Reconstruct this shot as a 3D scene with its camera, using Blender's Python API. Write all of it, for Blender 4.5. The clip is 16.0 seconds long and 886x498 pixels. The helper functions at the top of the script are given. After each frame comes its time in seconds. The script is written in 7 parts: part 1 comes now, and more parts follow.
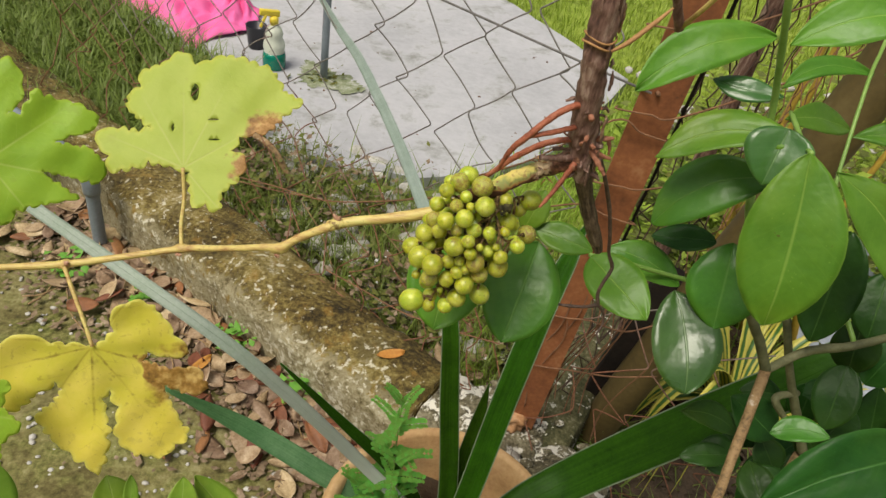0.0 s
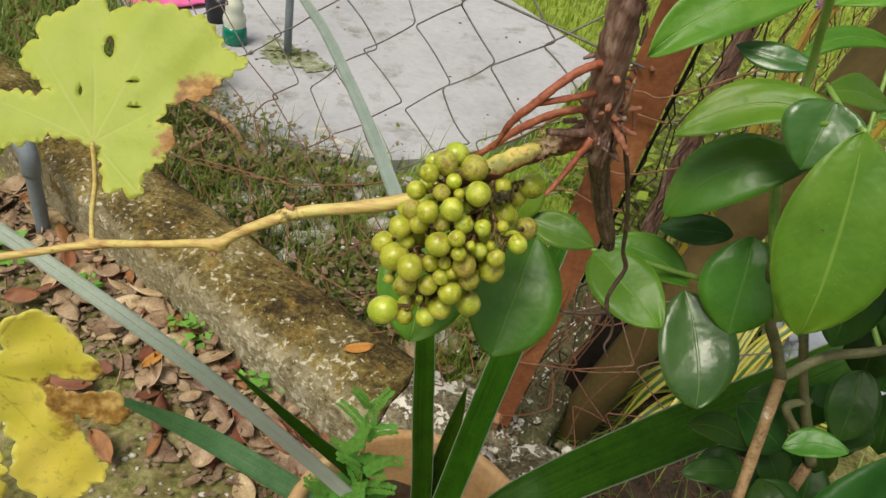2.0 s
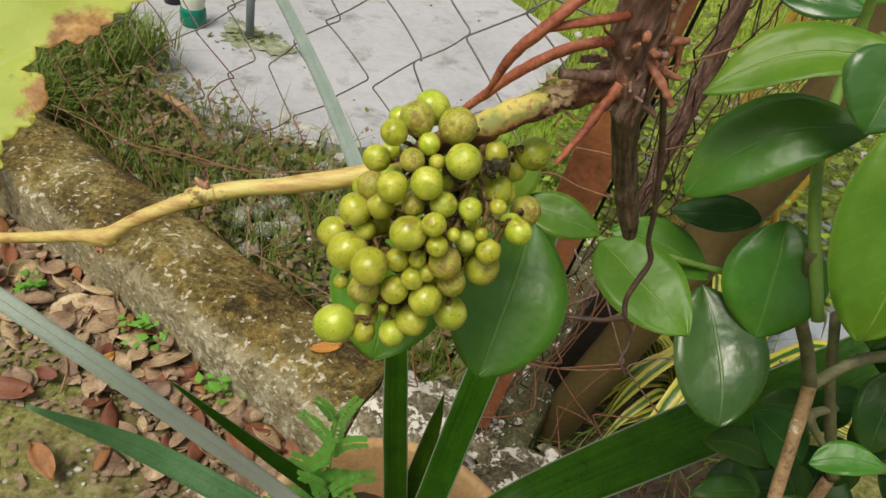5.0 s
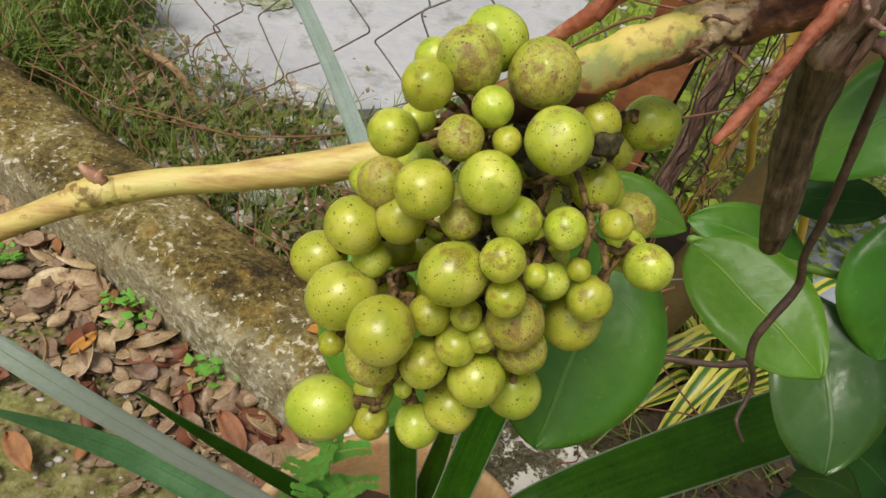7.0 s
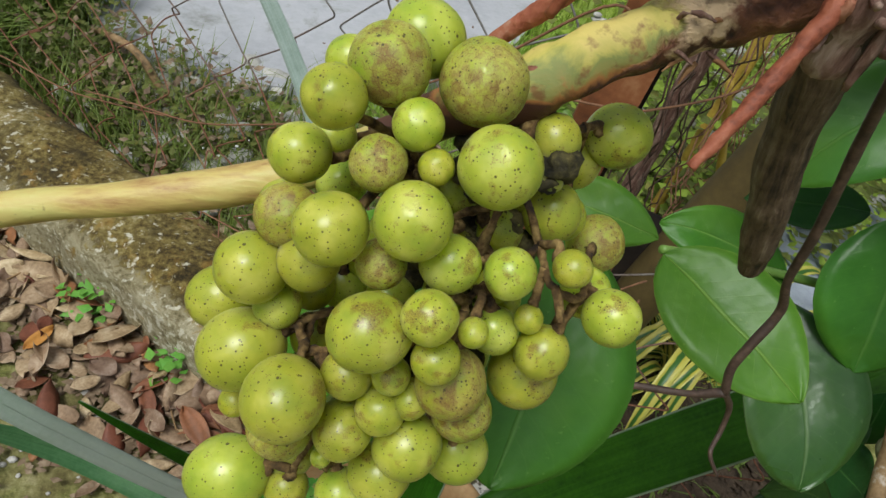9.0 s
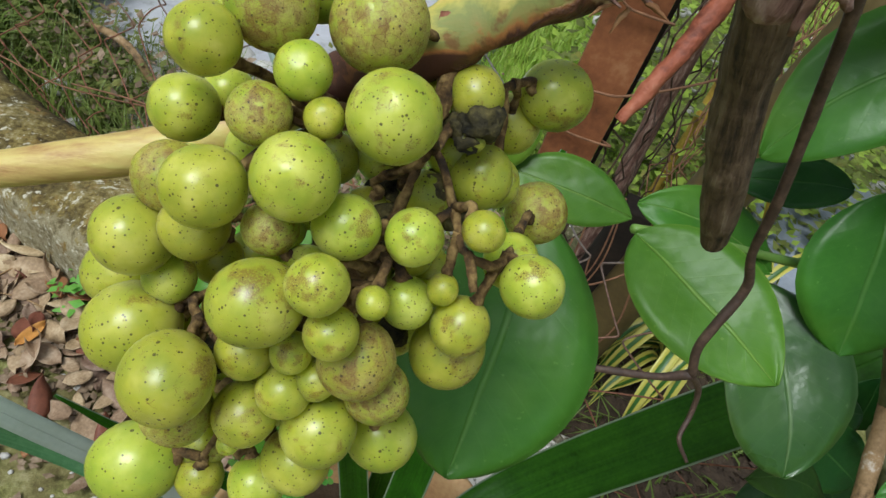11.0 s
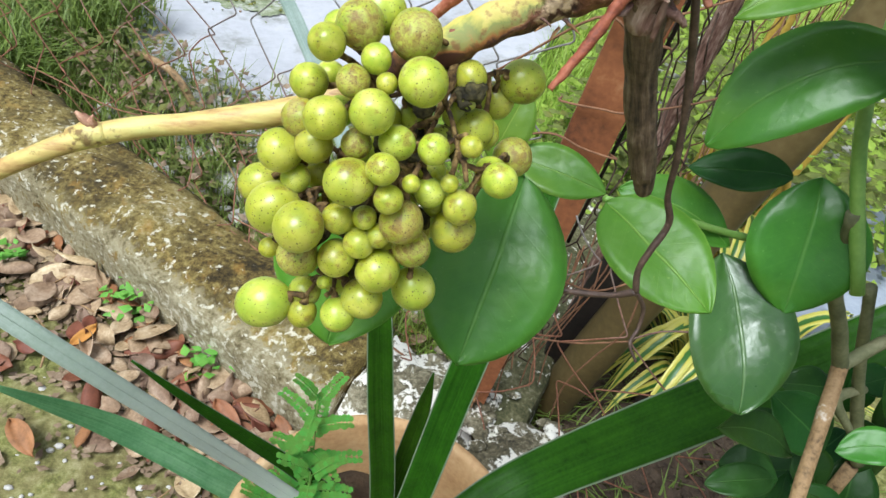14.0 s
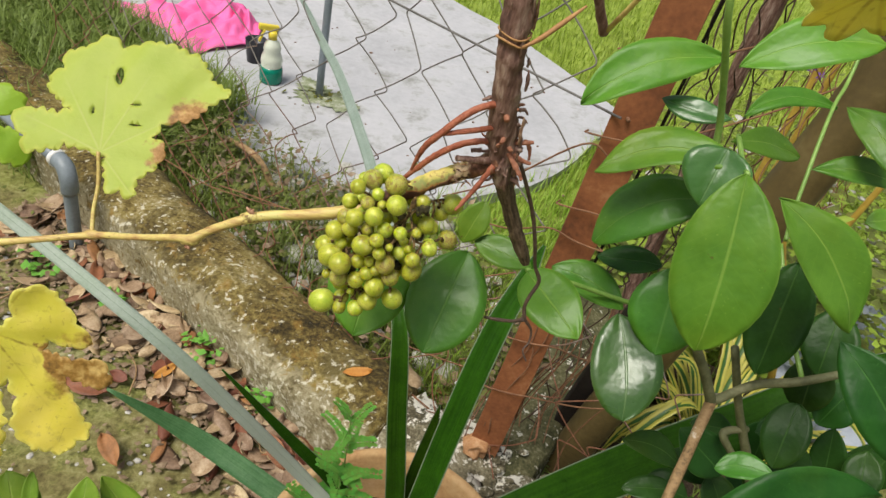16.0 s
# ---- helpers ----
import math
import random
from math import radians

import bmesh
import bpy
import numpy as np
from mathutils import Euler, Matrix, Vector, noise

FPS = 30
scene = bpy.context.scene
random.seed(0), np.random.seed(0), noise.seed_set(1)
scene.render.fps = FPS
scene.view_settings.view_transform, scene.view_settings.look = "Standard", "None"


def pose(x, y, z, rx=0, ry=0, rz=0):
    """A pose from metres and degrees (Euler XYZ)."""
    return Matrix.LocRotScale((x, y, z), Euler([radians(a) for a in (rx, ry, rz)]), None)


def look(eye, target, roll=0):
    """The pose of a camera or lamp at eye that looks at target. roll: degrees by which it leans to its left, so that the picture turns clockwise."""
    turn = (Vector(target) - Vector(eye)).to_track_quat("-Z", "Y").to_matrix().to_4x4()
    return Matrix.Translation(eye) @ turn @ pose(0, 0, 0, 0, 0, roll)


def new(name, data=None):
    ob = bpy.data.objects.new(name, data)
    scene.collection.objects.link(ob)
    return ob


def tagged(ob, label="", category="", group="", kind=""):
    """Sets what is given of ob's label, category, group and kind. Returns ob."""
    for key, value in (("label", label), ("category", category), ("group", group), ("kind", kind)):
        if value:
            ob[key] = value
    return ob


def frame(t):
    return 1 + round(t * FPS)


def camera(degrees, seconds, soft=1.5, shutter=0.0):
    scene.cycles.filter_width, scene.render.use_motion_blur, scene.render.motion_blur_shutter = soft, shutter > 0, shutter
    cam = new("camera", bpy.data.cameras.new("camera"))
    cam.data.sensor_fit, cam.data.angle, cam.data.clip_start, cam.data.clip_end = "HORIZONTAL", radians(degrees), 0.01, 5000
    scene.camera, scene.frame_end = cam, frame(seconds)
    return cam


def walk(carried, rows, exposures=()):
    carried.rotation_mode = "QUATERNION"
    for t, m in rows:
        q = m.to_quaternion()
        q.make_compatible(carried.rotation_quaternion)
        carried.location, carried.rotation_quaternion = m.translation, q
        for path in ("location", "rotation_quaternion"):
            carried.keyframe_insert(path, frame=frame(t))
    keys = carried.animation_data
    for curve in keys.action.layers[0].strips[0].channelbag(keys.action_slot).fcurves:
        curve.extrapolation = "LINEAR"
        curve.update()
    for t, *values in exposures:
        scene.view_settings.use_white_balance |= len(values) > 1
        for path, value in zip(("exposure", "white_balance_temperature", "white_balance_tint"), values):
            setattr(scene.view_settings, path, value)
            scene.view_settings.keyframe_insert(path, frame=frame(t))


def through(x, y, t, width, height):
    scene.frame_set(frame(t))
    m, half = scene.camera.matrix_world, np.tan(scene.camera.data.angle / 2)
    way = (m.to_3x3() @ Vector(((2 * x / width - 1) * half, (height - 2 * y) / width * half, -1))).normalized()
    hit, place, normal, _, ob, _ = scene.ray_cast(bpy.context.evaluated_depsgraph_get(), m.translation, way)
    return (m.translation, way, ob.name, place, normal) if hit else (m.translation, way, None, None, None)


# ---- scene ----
cam = camera(65.1, 16.0)
PATH = [
    (0, (0.0319, 0.0251, 1.3789), (0.2079, 1.5735, 0.1253), 11.27),
    (0.5, (0.0316, 0.0466, 1.3626), (0.2034, 1.5820, 0.0925), 11.37),
    (1, (0.0272, 0.0655, 1.3495), (0.2009, 1.5913, 0.0681), 12.01),
    (1.5, (0.0262, 0.0866, 1.3344), (0.2615, 1.6098, 0.0598), 13.16),
    (2, (0.0328, 0.1046, 1.3231), (0.3060, 1.6225, 0.0498), 13.76),
    (2.5, (0.0338, 0.1214, 1.3163), (0.3299, 1.6404, 0.0493), 13.86),
    (3, (0.0350, 0.1397, 1.3016), (0.3403, 1.6601, 0.0387), 13.89),
    (3.5, (0.0389, 0.1544, 1.2875), (0.3723, 1.6625, 0.0169), 14.42),
    (4, (0.0426, 0.1671, 1.2750), (0.3833, 1.6760, 0.0073), 14.52),
    (6.5, (0.0490, 0.2474, 1.2145), (0.4214, 1.6908, -0.1190), 16.28),
    (7, (0.0515, 0.2803, 1.1952), (0.4128, 1.7050, -0.1611), 15.83),
    (7.5, (0.0599, 0.2787, 1.1973), (0.4373, 1.6981, -0.1603), 16.08),
    (8, (0.0529, 0.2951, 1.1890), (0.4373, 1.6943, -0.1875), 16.42),
    (8.5, (0.0587, 0.2999, 1.1874), (0.4473, 1.7068, -0.1800), 16.87),
    (9, (0.0644, 0.3059, 1.1864), (0.5010, 1.6968, -0.1827), 18.06),
    (9.5, (0.0676, 0.3101, 1.1864), (0.4938, 1.6853, -0.2018), 17.19),
    (12, (0.0890, 0.3038, 1.1753), (0.5272, 1.6823, -0.2059), 17.63),
    (12.5, (0.0895, 0.2875, 1.1796), (0.4826, 1.6589, -0.2221), 17.16),
    (13, (0.0816, 0.2865, 1.1761), (0.4643, 1.6579, -0.2285), 16.97),
    (13.5, (0.0735, 0.2673, 1.1838), (0.4543, 1.6600, -0.2002), 16.74),
    (14, (0.0717, 0.2271, 1.2162), (0.4283, 1.6652, -0.1273), 15.42),
    (14.5, (0.0675, 0.1819, 1.2491), (0.3858, 1.6727, -0.0456), 14.86),
    (15, (0.0781, 0.1260, 1.2935), (0.3370, 1.6710, 0.0501), 14.09),
    (15.5, (0.0805, 0.0653, 1.3394), (0.2626, 1.6492, 0.1318), 13.24),
    (16, (0.0916, 0.0305, 1.3648), (0.2582, 1.6274, 0.1723), 14.20),
]
EXPOSURES = [(0, -0.1, 6900, 9), (4, -0.15, 6900, 9), (7, -0.12, 6700, 9), (9.5, -0.30, 5900, 5), (12, 0.10, 5550, 5), (12.5, 0.26, 5400, 5), (13.5, 0.45, 5550, 6), (14.5, 0.5, 5750, 7), (15.2, 0.3, 6050, 7), (16, 0.08, 6600, 9)]
walk(cam, [(t, look(eye, target, roll)) for t, eye, target, roll in PATH], EXPOSURES)

# ---- light ----
world = bpy.data.worlds.new("sky")
scene.world = world
world.use_nodes = True
_nt = world.node_tree
_sky = _nt.nodes.new("ShaderNodeTexSky")
_sky.sky_type = "NISHITA"
_sky.sun_disc = False
_sky.sun_elevation = radians(62)
_sky.sun_rotation = radians(227)
_sky.air_density, _sky.dust_density = 1.0, 4.0
_haze = _nt.nodes.new("ShaderNodeHueSaturation")
_haze.inputs["Saturation"].default_value = 0.35   # thin cloud whitens the sky
_nt.links.new(_sky.outputs[0], _haze.inputs["Color"])
_nt.links.new(_haze.outputs[0], _nt.nodes["Background"].inputs[0])
_nt.nodes["Background"].inputs[1].default_value = 0.095
sun = new("sun", bpy.data.lights.new("sun", "SUN"))
sun.data.energy, sun.data.angle, sun.data.color = 3.15, radians(26), (1.0, 0.95, 0.87)
sun.matrix_world = look((-1.6, -1.5, 4.2), (0, 0, 0))
scene.view_settings.exposure = 0.0

# ---- materials ----


def ramp(nt, fac, stops):
    n = nt.nodes.new("ShaderNodeValToRGB")
    e = n.color_ramp.elements
    while len(e) < len(stops):
        e.new(0.5)
    for el, (pos, col) in zip(e, stops):
        el.position, el.color = pos, (*col, 1)
    nt.links.new(fac, n.inputs[0])
    return n.outputs[0]


def mth(nt, op, a, b=None, c=None):
    n = nt.nodes.new("ShaderNodeMath")
    n.operation = op
    for i, v in enumerate((a, b, c)):
        if v is None:
            continue
        if isinstance(v, (int, float)):
            n.inputs[i].default_value = v
        else:
            nt.links.new(v, n.inputs[i])
    return n.outputs[0]


def noise_of(nt, vec, scale, detail=4, rough=0.55, dist=0.0):
    n = nt.nodes.new("ShaderNodeTexNoise")
    n.inputs["Scale"].default_value, n.inputs["Detail"].default_value = scale, detail
    n.inputs["Roughness"].default_value, n.inputs["Distortion"].default_value = rough, dist
    if vec is not None:
        nt.links.new(vec, n.inputs["Vector"])
    return n.outputs[0]


def mixc(nt, fac, a, b, mode="MIX"):
    n = nt.nodes.new("ShaderNodeMix")
    n.data_type, n.blend_type = "RGBA", mode
    for sock, v in ((n.inputs[0], fac), (n.inputs[6], a), (n.inputs[7], b)):
        if isinstance(v, (int, float)):
            sock.default_value = v
        elif isinstance(v, tuple):
            sock.default_value = (*v, 1)
        else:
            nt.links.new(v, sock)
    return n.outputs[2]


def between(nt, v, lo, hi):
    n = nt.nodes.new("ShaderNodeMapRange")
    n.inputs[1].default_value, n.inputs[2].default_value = lo, hi
    nt.links.new(v, n.inputs[0])
    return n.outputs[0]


def start(name):
    m = bpy.data.materials.new(name)
    m.use_nodes = True
    nt = m.node_tree
    return m, nt, nt.nodes["Principled BSDF"], nt.nodes["Material Output"]


def coords(nt, own=True):
    """Object coordinates, shifted by the object's random number."""
    tc = nt.nodes.new("ShaderNodeTexCoord")
    if not own:
        return tc.outputs["Object"]
    oi = nt.nodes.new("ShaderNodeObjectInfo")
    add = nt.nodes.new("ShaderNodeVectorMath")
    add.operation = "ADD"
    nt.links.new(tc.outputs["Object"], add.inputs[0])
    nt.links.new(mth(nt, "MULTIPLY", oi.outputs["Random"], 37.0), add.inputs[1])
    return add.outputs[0]


def bumped(nt, bsdf, height, strength, dist=0.002):
    b = nt.nodes.new("ShaderNodeBump")
    b.inputs["Strength"].default_value, b.inputs["Distance"].default_value = strength, dist
    nt.links.new(height, b.inputs["Height"])
    nt.links.new(b.outputs[0], bsdf.inputs["Normal"])


def surface(name, stops, scale=20.0, fine=150.0, rough=0.7, bump=0.4, dist=0.002, metal=0.0, own=True, detail=6, mix_fine=0.35, spec=0.5, vary=0.0, stretch=None):
    """Two scales of noise through a colour ramp, with relief; vary: spread from piece to piece; stretch: scale of the grain along each axis."""
    m, nt, b, _ = start(name)
    v = coords(nt, own)
    if stretch:
        mp = nt.nodes.new("ShaderNodeMapping")
        mp.inputs["Scale"].default_value = stretch
        nt.links.new(v, mp.inputs["Vector"])
        v = mp.outputs[0]
    a, f = noise_of(nt, v, scale, detail), noise_of(nt, v, fine, 4)
    mixed = mth(nt, "ADD", mth(nt, "MULTIPLY", a, 1 - mix_fine), mth(nt, "MULTIPLY", f, mix_fine))
    col = ramp(nt, mixed, stops)
    nt.links.new(tint(nt, col, vary) if vary else col, b.inputs["Base Color"])
    b.inputs["Roughness"].default_value, b.inputs["Metallic"].default_value = rough, metal
    b.inputs["Specular IOR Level"].default_value = spec
    bumped(nt, b, mixed, bump, dist)
    return m


def tint(nt, col, amount=0.12):
    """Small shift of hue and value by the object's random number."""
    oi = nt.nodes.new("ShaderNodeObjectInfo")
    h = nt.nodes.new("ShaderNodeHueSaturation")
    nt.links.new(mth(nt, "MULTIPLY_ADD", oi.outputs["Random"], min(amount, 0.14) * 0.25, 0.5 - min(amount, 0.14) * 0.125), h.inputs["Hue"])
    nt.links.new(mth(nt, "MULTIPLY_ADD", oi.outputs["Random"], amount * 2.0, 1.0 - amount), h.inputs["Value"])
    nt.links.new(col, h.inputs["Color"])
    return h.outputs[0]


def see_through(nt, b, out, col, amount):
    """Leaf tissue: part of the light goes through."""
    tr = nt.nodes.new("ShaderNodeBsdfTranslucent")
    nt.links.new(col, tr.inputs[0])
    mx = nt.nodes.new("ShaderNodeMixShader")
    mx.inputs[0].default_value = amount
    nt.links.new(b.outputs[0], mx.inputs[1])
    nt.links.new(tr.outputs[0], mx.inputs[2])
    nt.links.new(mx.outputs[0], out.inputs[0])


def leaf_material(name, base, dark, vein, rough=0.3, through=0.2, ribs=9.0, spec=0.5, vein_amount=0.5, foot=None):
    """Ovate or strap leaf: UV x runs across (-1 to 1), y along (0 to 1); foot: paler colour that paints light on the
    leaf base.
    """
    m, nt, b, out = start(name)
    uv = nt.nodes.new("ShaderNodeUVMap").outputs[0]
    sep = nt.nodes.new("ShaderNodeSeparateXYZ")
    nt.links.new(uv, sep.inputs[0])
    ax = mth(nt, "ABSOLUTE", sep.outputs[0])
    mid = between(nt, ax, 0.045, 0.012)
    side = mth(nt, "SUBTRACT", sep.outputs[1], mth(nt, "MULTIPLY", ax, 0.22))
    wave = mth(nt, "ABSOLUTE", mth(nt, "SINE", mth(nt, "MULTIPLY", side, ribs * math.pi)))
    lat = mth(nt, "MULTIPLY", between(nt, wave, 0.20, 0.02), 0.12 if ribs else 0.0)
    v = coords(nt)
    n1, n2 = noise_of(nt, v, 30, 4), noise_of(nt, v, 260, 3)
    if not ribs:
        # lengthwise streaks of a strap leaf
        mp = nt.nodes.new("ShaderNodeMapping")
        mp.inputs["Scale"].default_value = (5.0, 2.5, 1.0)
        nt.links.new(uv, mp.inputs["Vector"])
        n1 = mth(nt, "ADD", mth(nt, "MULTIPLY", n1, 0.5), mth(nt, "MULTIPLY", noise_of(nt, mp.outputs[0], 1.6, 4), 0.5))
    fac = mth(nt, "ADD", mth(nt, "MULTIPLY", n1, 0.75), mth(nt, "MULTIPLY", n2, 0.25))
    col = ramp(nt, fac, ((0.3, dark), (0.62, base)))
    if ribs:
        # yellowing patches, dust specks and small dead spots
        aged = noise_of(nt, v, 16, 3)
        col = mixc(nt, mth(nt, "MULTIPLY", between(nt, aged, 0.52, 0.72), 0.35), col, tuple(min(1.0, c * k) for c, k in zip(base, (2.0, 1.25, 1.0))))
        col = mixc(nt, mth(nt, "MULTIPLY", between(nt, noise_of(nt, v, 330, 3), 0.68, 0.74), 0.35), col, vein)
        col = mixc(nt, mth(nt, "MULTIPLY", between(nt, noise_of(nt, v, 120, 2), 0.76, 0.80), 0.7), col, (0.10, 0.06, 0.02))
    if foot:
        col = mixc(nt, mth(nt, "MULTIPLY", between(nt, mth(nt, "MULTIPLY_ADD", n1, 0.2, sep.outputs[1]), 0.62, 0.32), 0.9), col, foot)
    rim = mth(nt, "MULTIPLY", between(nt, ax, 0.95, 0.99), 0.5) if ribs else between(nt, ax, 0.93, 0.97)
    col = tint(nt, mixc(nt, mth(nt, "MULTIPLY", mth(nt, "MAXIMUM", rim, mth(nt, "MAXIMUM", mid, lat)) if ribs else rim, vein_amount), col, vein), 0.16)
    nt.links.new(col, b.inputs["Base Color"])
    nt.links.new(mth(nt, "MULTIPLY_ADD", n1, 0.25, rough - 0.1), b.inputs["Roughness"])
    b.inputs["Specular IOR Level"].default_value = spec
    quilt = noise_of(nt, v, 60, 2)
    hgt = mth(nt, "ADD", mth(nt, "MULTIPLY", mth(nt, "MAXIMUM", mid, mth(nt, "MULTIPLY", lat, 0.4)), -0.4), mth(nt, "MULTIPLY_ADD", n2, 0.15, mth(nt, "MULTIPLY", quilt, 1.3)))
    bumped(nt, b, hgt, 0.7, 0.0014)
    see_through(nt, b, out, col, through)
    return m


def vine_leaf_material(name, base, edge, vein, burn=(), dry=((0.42, 0.22, 0.06), (0.70, 0.44, 0.18)), through=0.35, spots=0.5, rays=(90, 38, 142, -14, 194, -58, 238), heart=None):
    """Lobed leaf: UV is the flat leaf in decimetres from the stalk. burn: x, y, radius of the dry brown places; heart: colour still green round the stalk."""
    m, nt, b, out = start(name)
    uv = nt.nodes.new("ShaderNodeUVMap")
    uv.uv_map = "UVMap"
    uv = uv.outputs[0]
    sep = nt.nodes.new("ShaderNodeSeparateXYZ")
    nt.links.new(uv, sep.inputs[0])
    x, y = sep.outputs[0], sep.outputs[1]
    veins = None
    for ang in rays:
        c, s = math.cos(radians(ang)), math.sin(radians(ang))
        off = mth(nt, "ABSOLUTE", mth(nt, "SUBTRACT", mth(nt, "MULTIPLY", x, s), mth(nt, "MULTIPLY", y, c)))
        along = mth(nt, "ADD", mth(nt, "MULTIPLY", x, c), mth(nt, "MULTIPLY", y, s))
        line = mth(nt, "MULTIPLY", between(nt, off, 0.012, 0.003), between(nt, along, 0.0, 0.03))
        fork = mth(nt, "ABSOLUTE", mth(nt, "SINE", mth(nt, "MULTIPLY", mth(nt, "SUBTRACT", along, mth(nt, "MULTIPLY", off, 0.9)), 24.0)))
        near = mth(nt, "MULTIPLY", between(nt, fork, 0.10, 0.02), mth(nt, "MULTIPLY", between(nt, off, 0.16, 0.05), between(nt, along, 0.05, 0.1)))
        line = mth(nt, "MAXIMUM", mth(nt, "MULTIPLY", line, between(nt, along, 0.75, 0.25)), mth(nt, "MULTIPLY", near, 0.32))
        veins = line if veins is None else mth(nt, "MAXIMUM", veins, line)
    v = coords(nt)
    n1, n2, n3 = noise_of(nt, v, 28, 5), noise_of(nt, v, 240, 4), noise_of(nt, v, 75, 4)
    col = ramp(nt, mth(nt, "ADD", mth(nt, "MULTIPLY", n1, 0.8), mth(nt, "MULTIPLY", n2, 0.2)), ((0.32, edge), (0.6, base)))
    if heart:
        span = nt.nodes.new("ShaderNodeVectorMath")
        span.operation = "LENGTH"
        nt.links.new(uv, span.inputs[0])
        col = mixc(nt, mth(nt, "MULTIPLY", between(nt, mth(nt, "ADD", span.outputs["Value"], mth(nt, "MULTIPLY_ADD", n1, 1.6, -0.8)), 0.75, 0.15), 0.45), col, heart)
        # veins browning in broken stretches, with specks along them
        beside = mth(nt, "MULTIPLY", between(nt, mth(nt, "MULTIPLY_ADD", n3, 0.6, mth(nt, "MULTIPLY", n2, 0.4)), 0.50, 0.60), 0.8)
        col = mixc(nt, mth(nt, "MULTIPLY", veins, beside), col, (0.20, 0.11, 0.02))
        col = mixc(nt, mth(nt, "MULTIPLY", between(nt, n2, 0.62, 0.70), 0.35), col, (0.40, 0.30, 0.04))
    # paler, drier margin
    inner = nt.nodes.new("ShaderNodeUVMap")
    inner.uv_map = "margin"
    pull = nt.nodes.new("ShaderNodeSeparateXYZ")
    nt.links.new(inner.outputs[0], pull.inputs[0])
    col = mixc(nt, mth(nt, "MULTIPLY", between(nt, mth(nt, "MULTIPLY_ADD", n1, 0.8, mth(nt, "SUBTRACT", pull.outputs[0], 0.4)), 0.75, 0.05), 0.40), col, tuple(min(0.9, c * k + 0.02) for c, k in zip(base, (1.5, 1.22, 1.5))))
    col = mixc(nt, mth(nt, "MULTIPLY", veins, 0.5), col, vein)
    col = mixc(nt, mth(nt, "MULTIPLY", between(nt, n3, 0.62, 0.70), spots), col, (0.16, 0.08, 0.02))
    for bx, by, br in burn:
        d = nt.nodes.new("ShaderNodeVectorMath")
        d.operation = "DISTANCE"
        nt.links.new(uv, d.inputs[0])
        d.inputs[1].default_value = (bx, by, 0)
        edge_d = mth(nt, "ADD", d.outputs["Value"], mth(nt, "MULTIPLY_ADD", n3, 0.5, -0.25))
        col = mixc(nt, between(nt, edge_d, br, br * 0.6), col, ramp(nt, mth(nt, "ADD", mth(nt, "MULTIPLY", n3, 0.6), mth(nt, "MULTIPLY", n2, 0.4)), ((0.34, tuple(c * 0.4 for c in dry[0])), (0.46, dry[0]), (0.6, dry[1]))))
    nt.links.new(col, b.inputs["Base Color"])
    b.inputs["Roughness"].default_value = 0.55
    bumped(nt, b, mth(nt, "ADD", mth(nt, "MULTIPLY", veins, -0.12), mth(nt, "MULTIPLY_ADD", n1, 1.2, mth(nt, "MULTIPLY", n3, 0.6))), 0.8, 0.0018)
    see_through(nt, b, out, col, through)
    return m


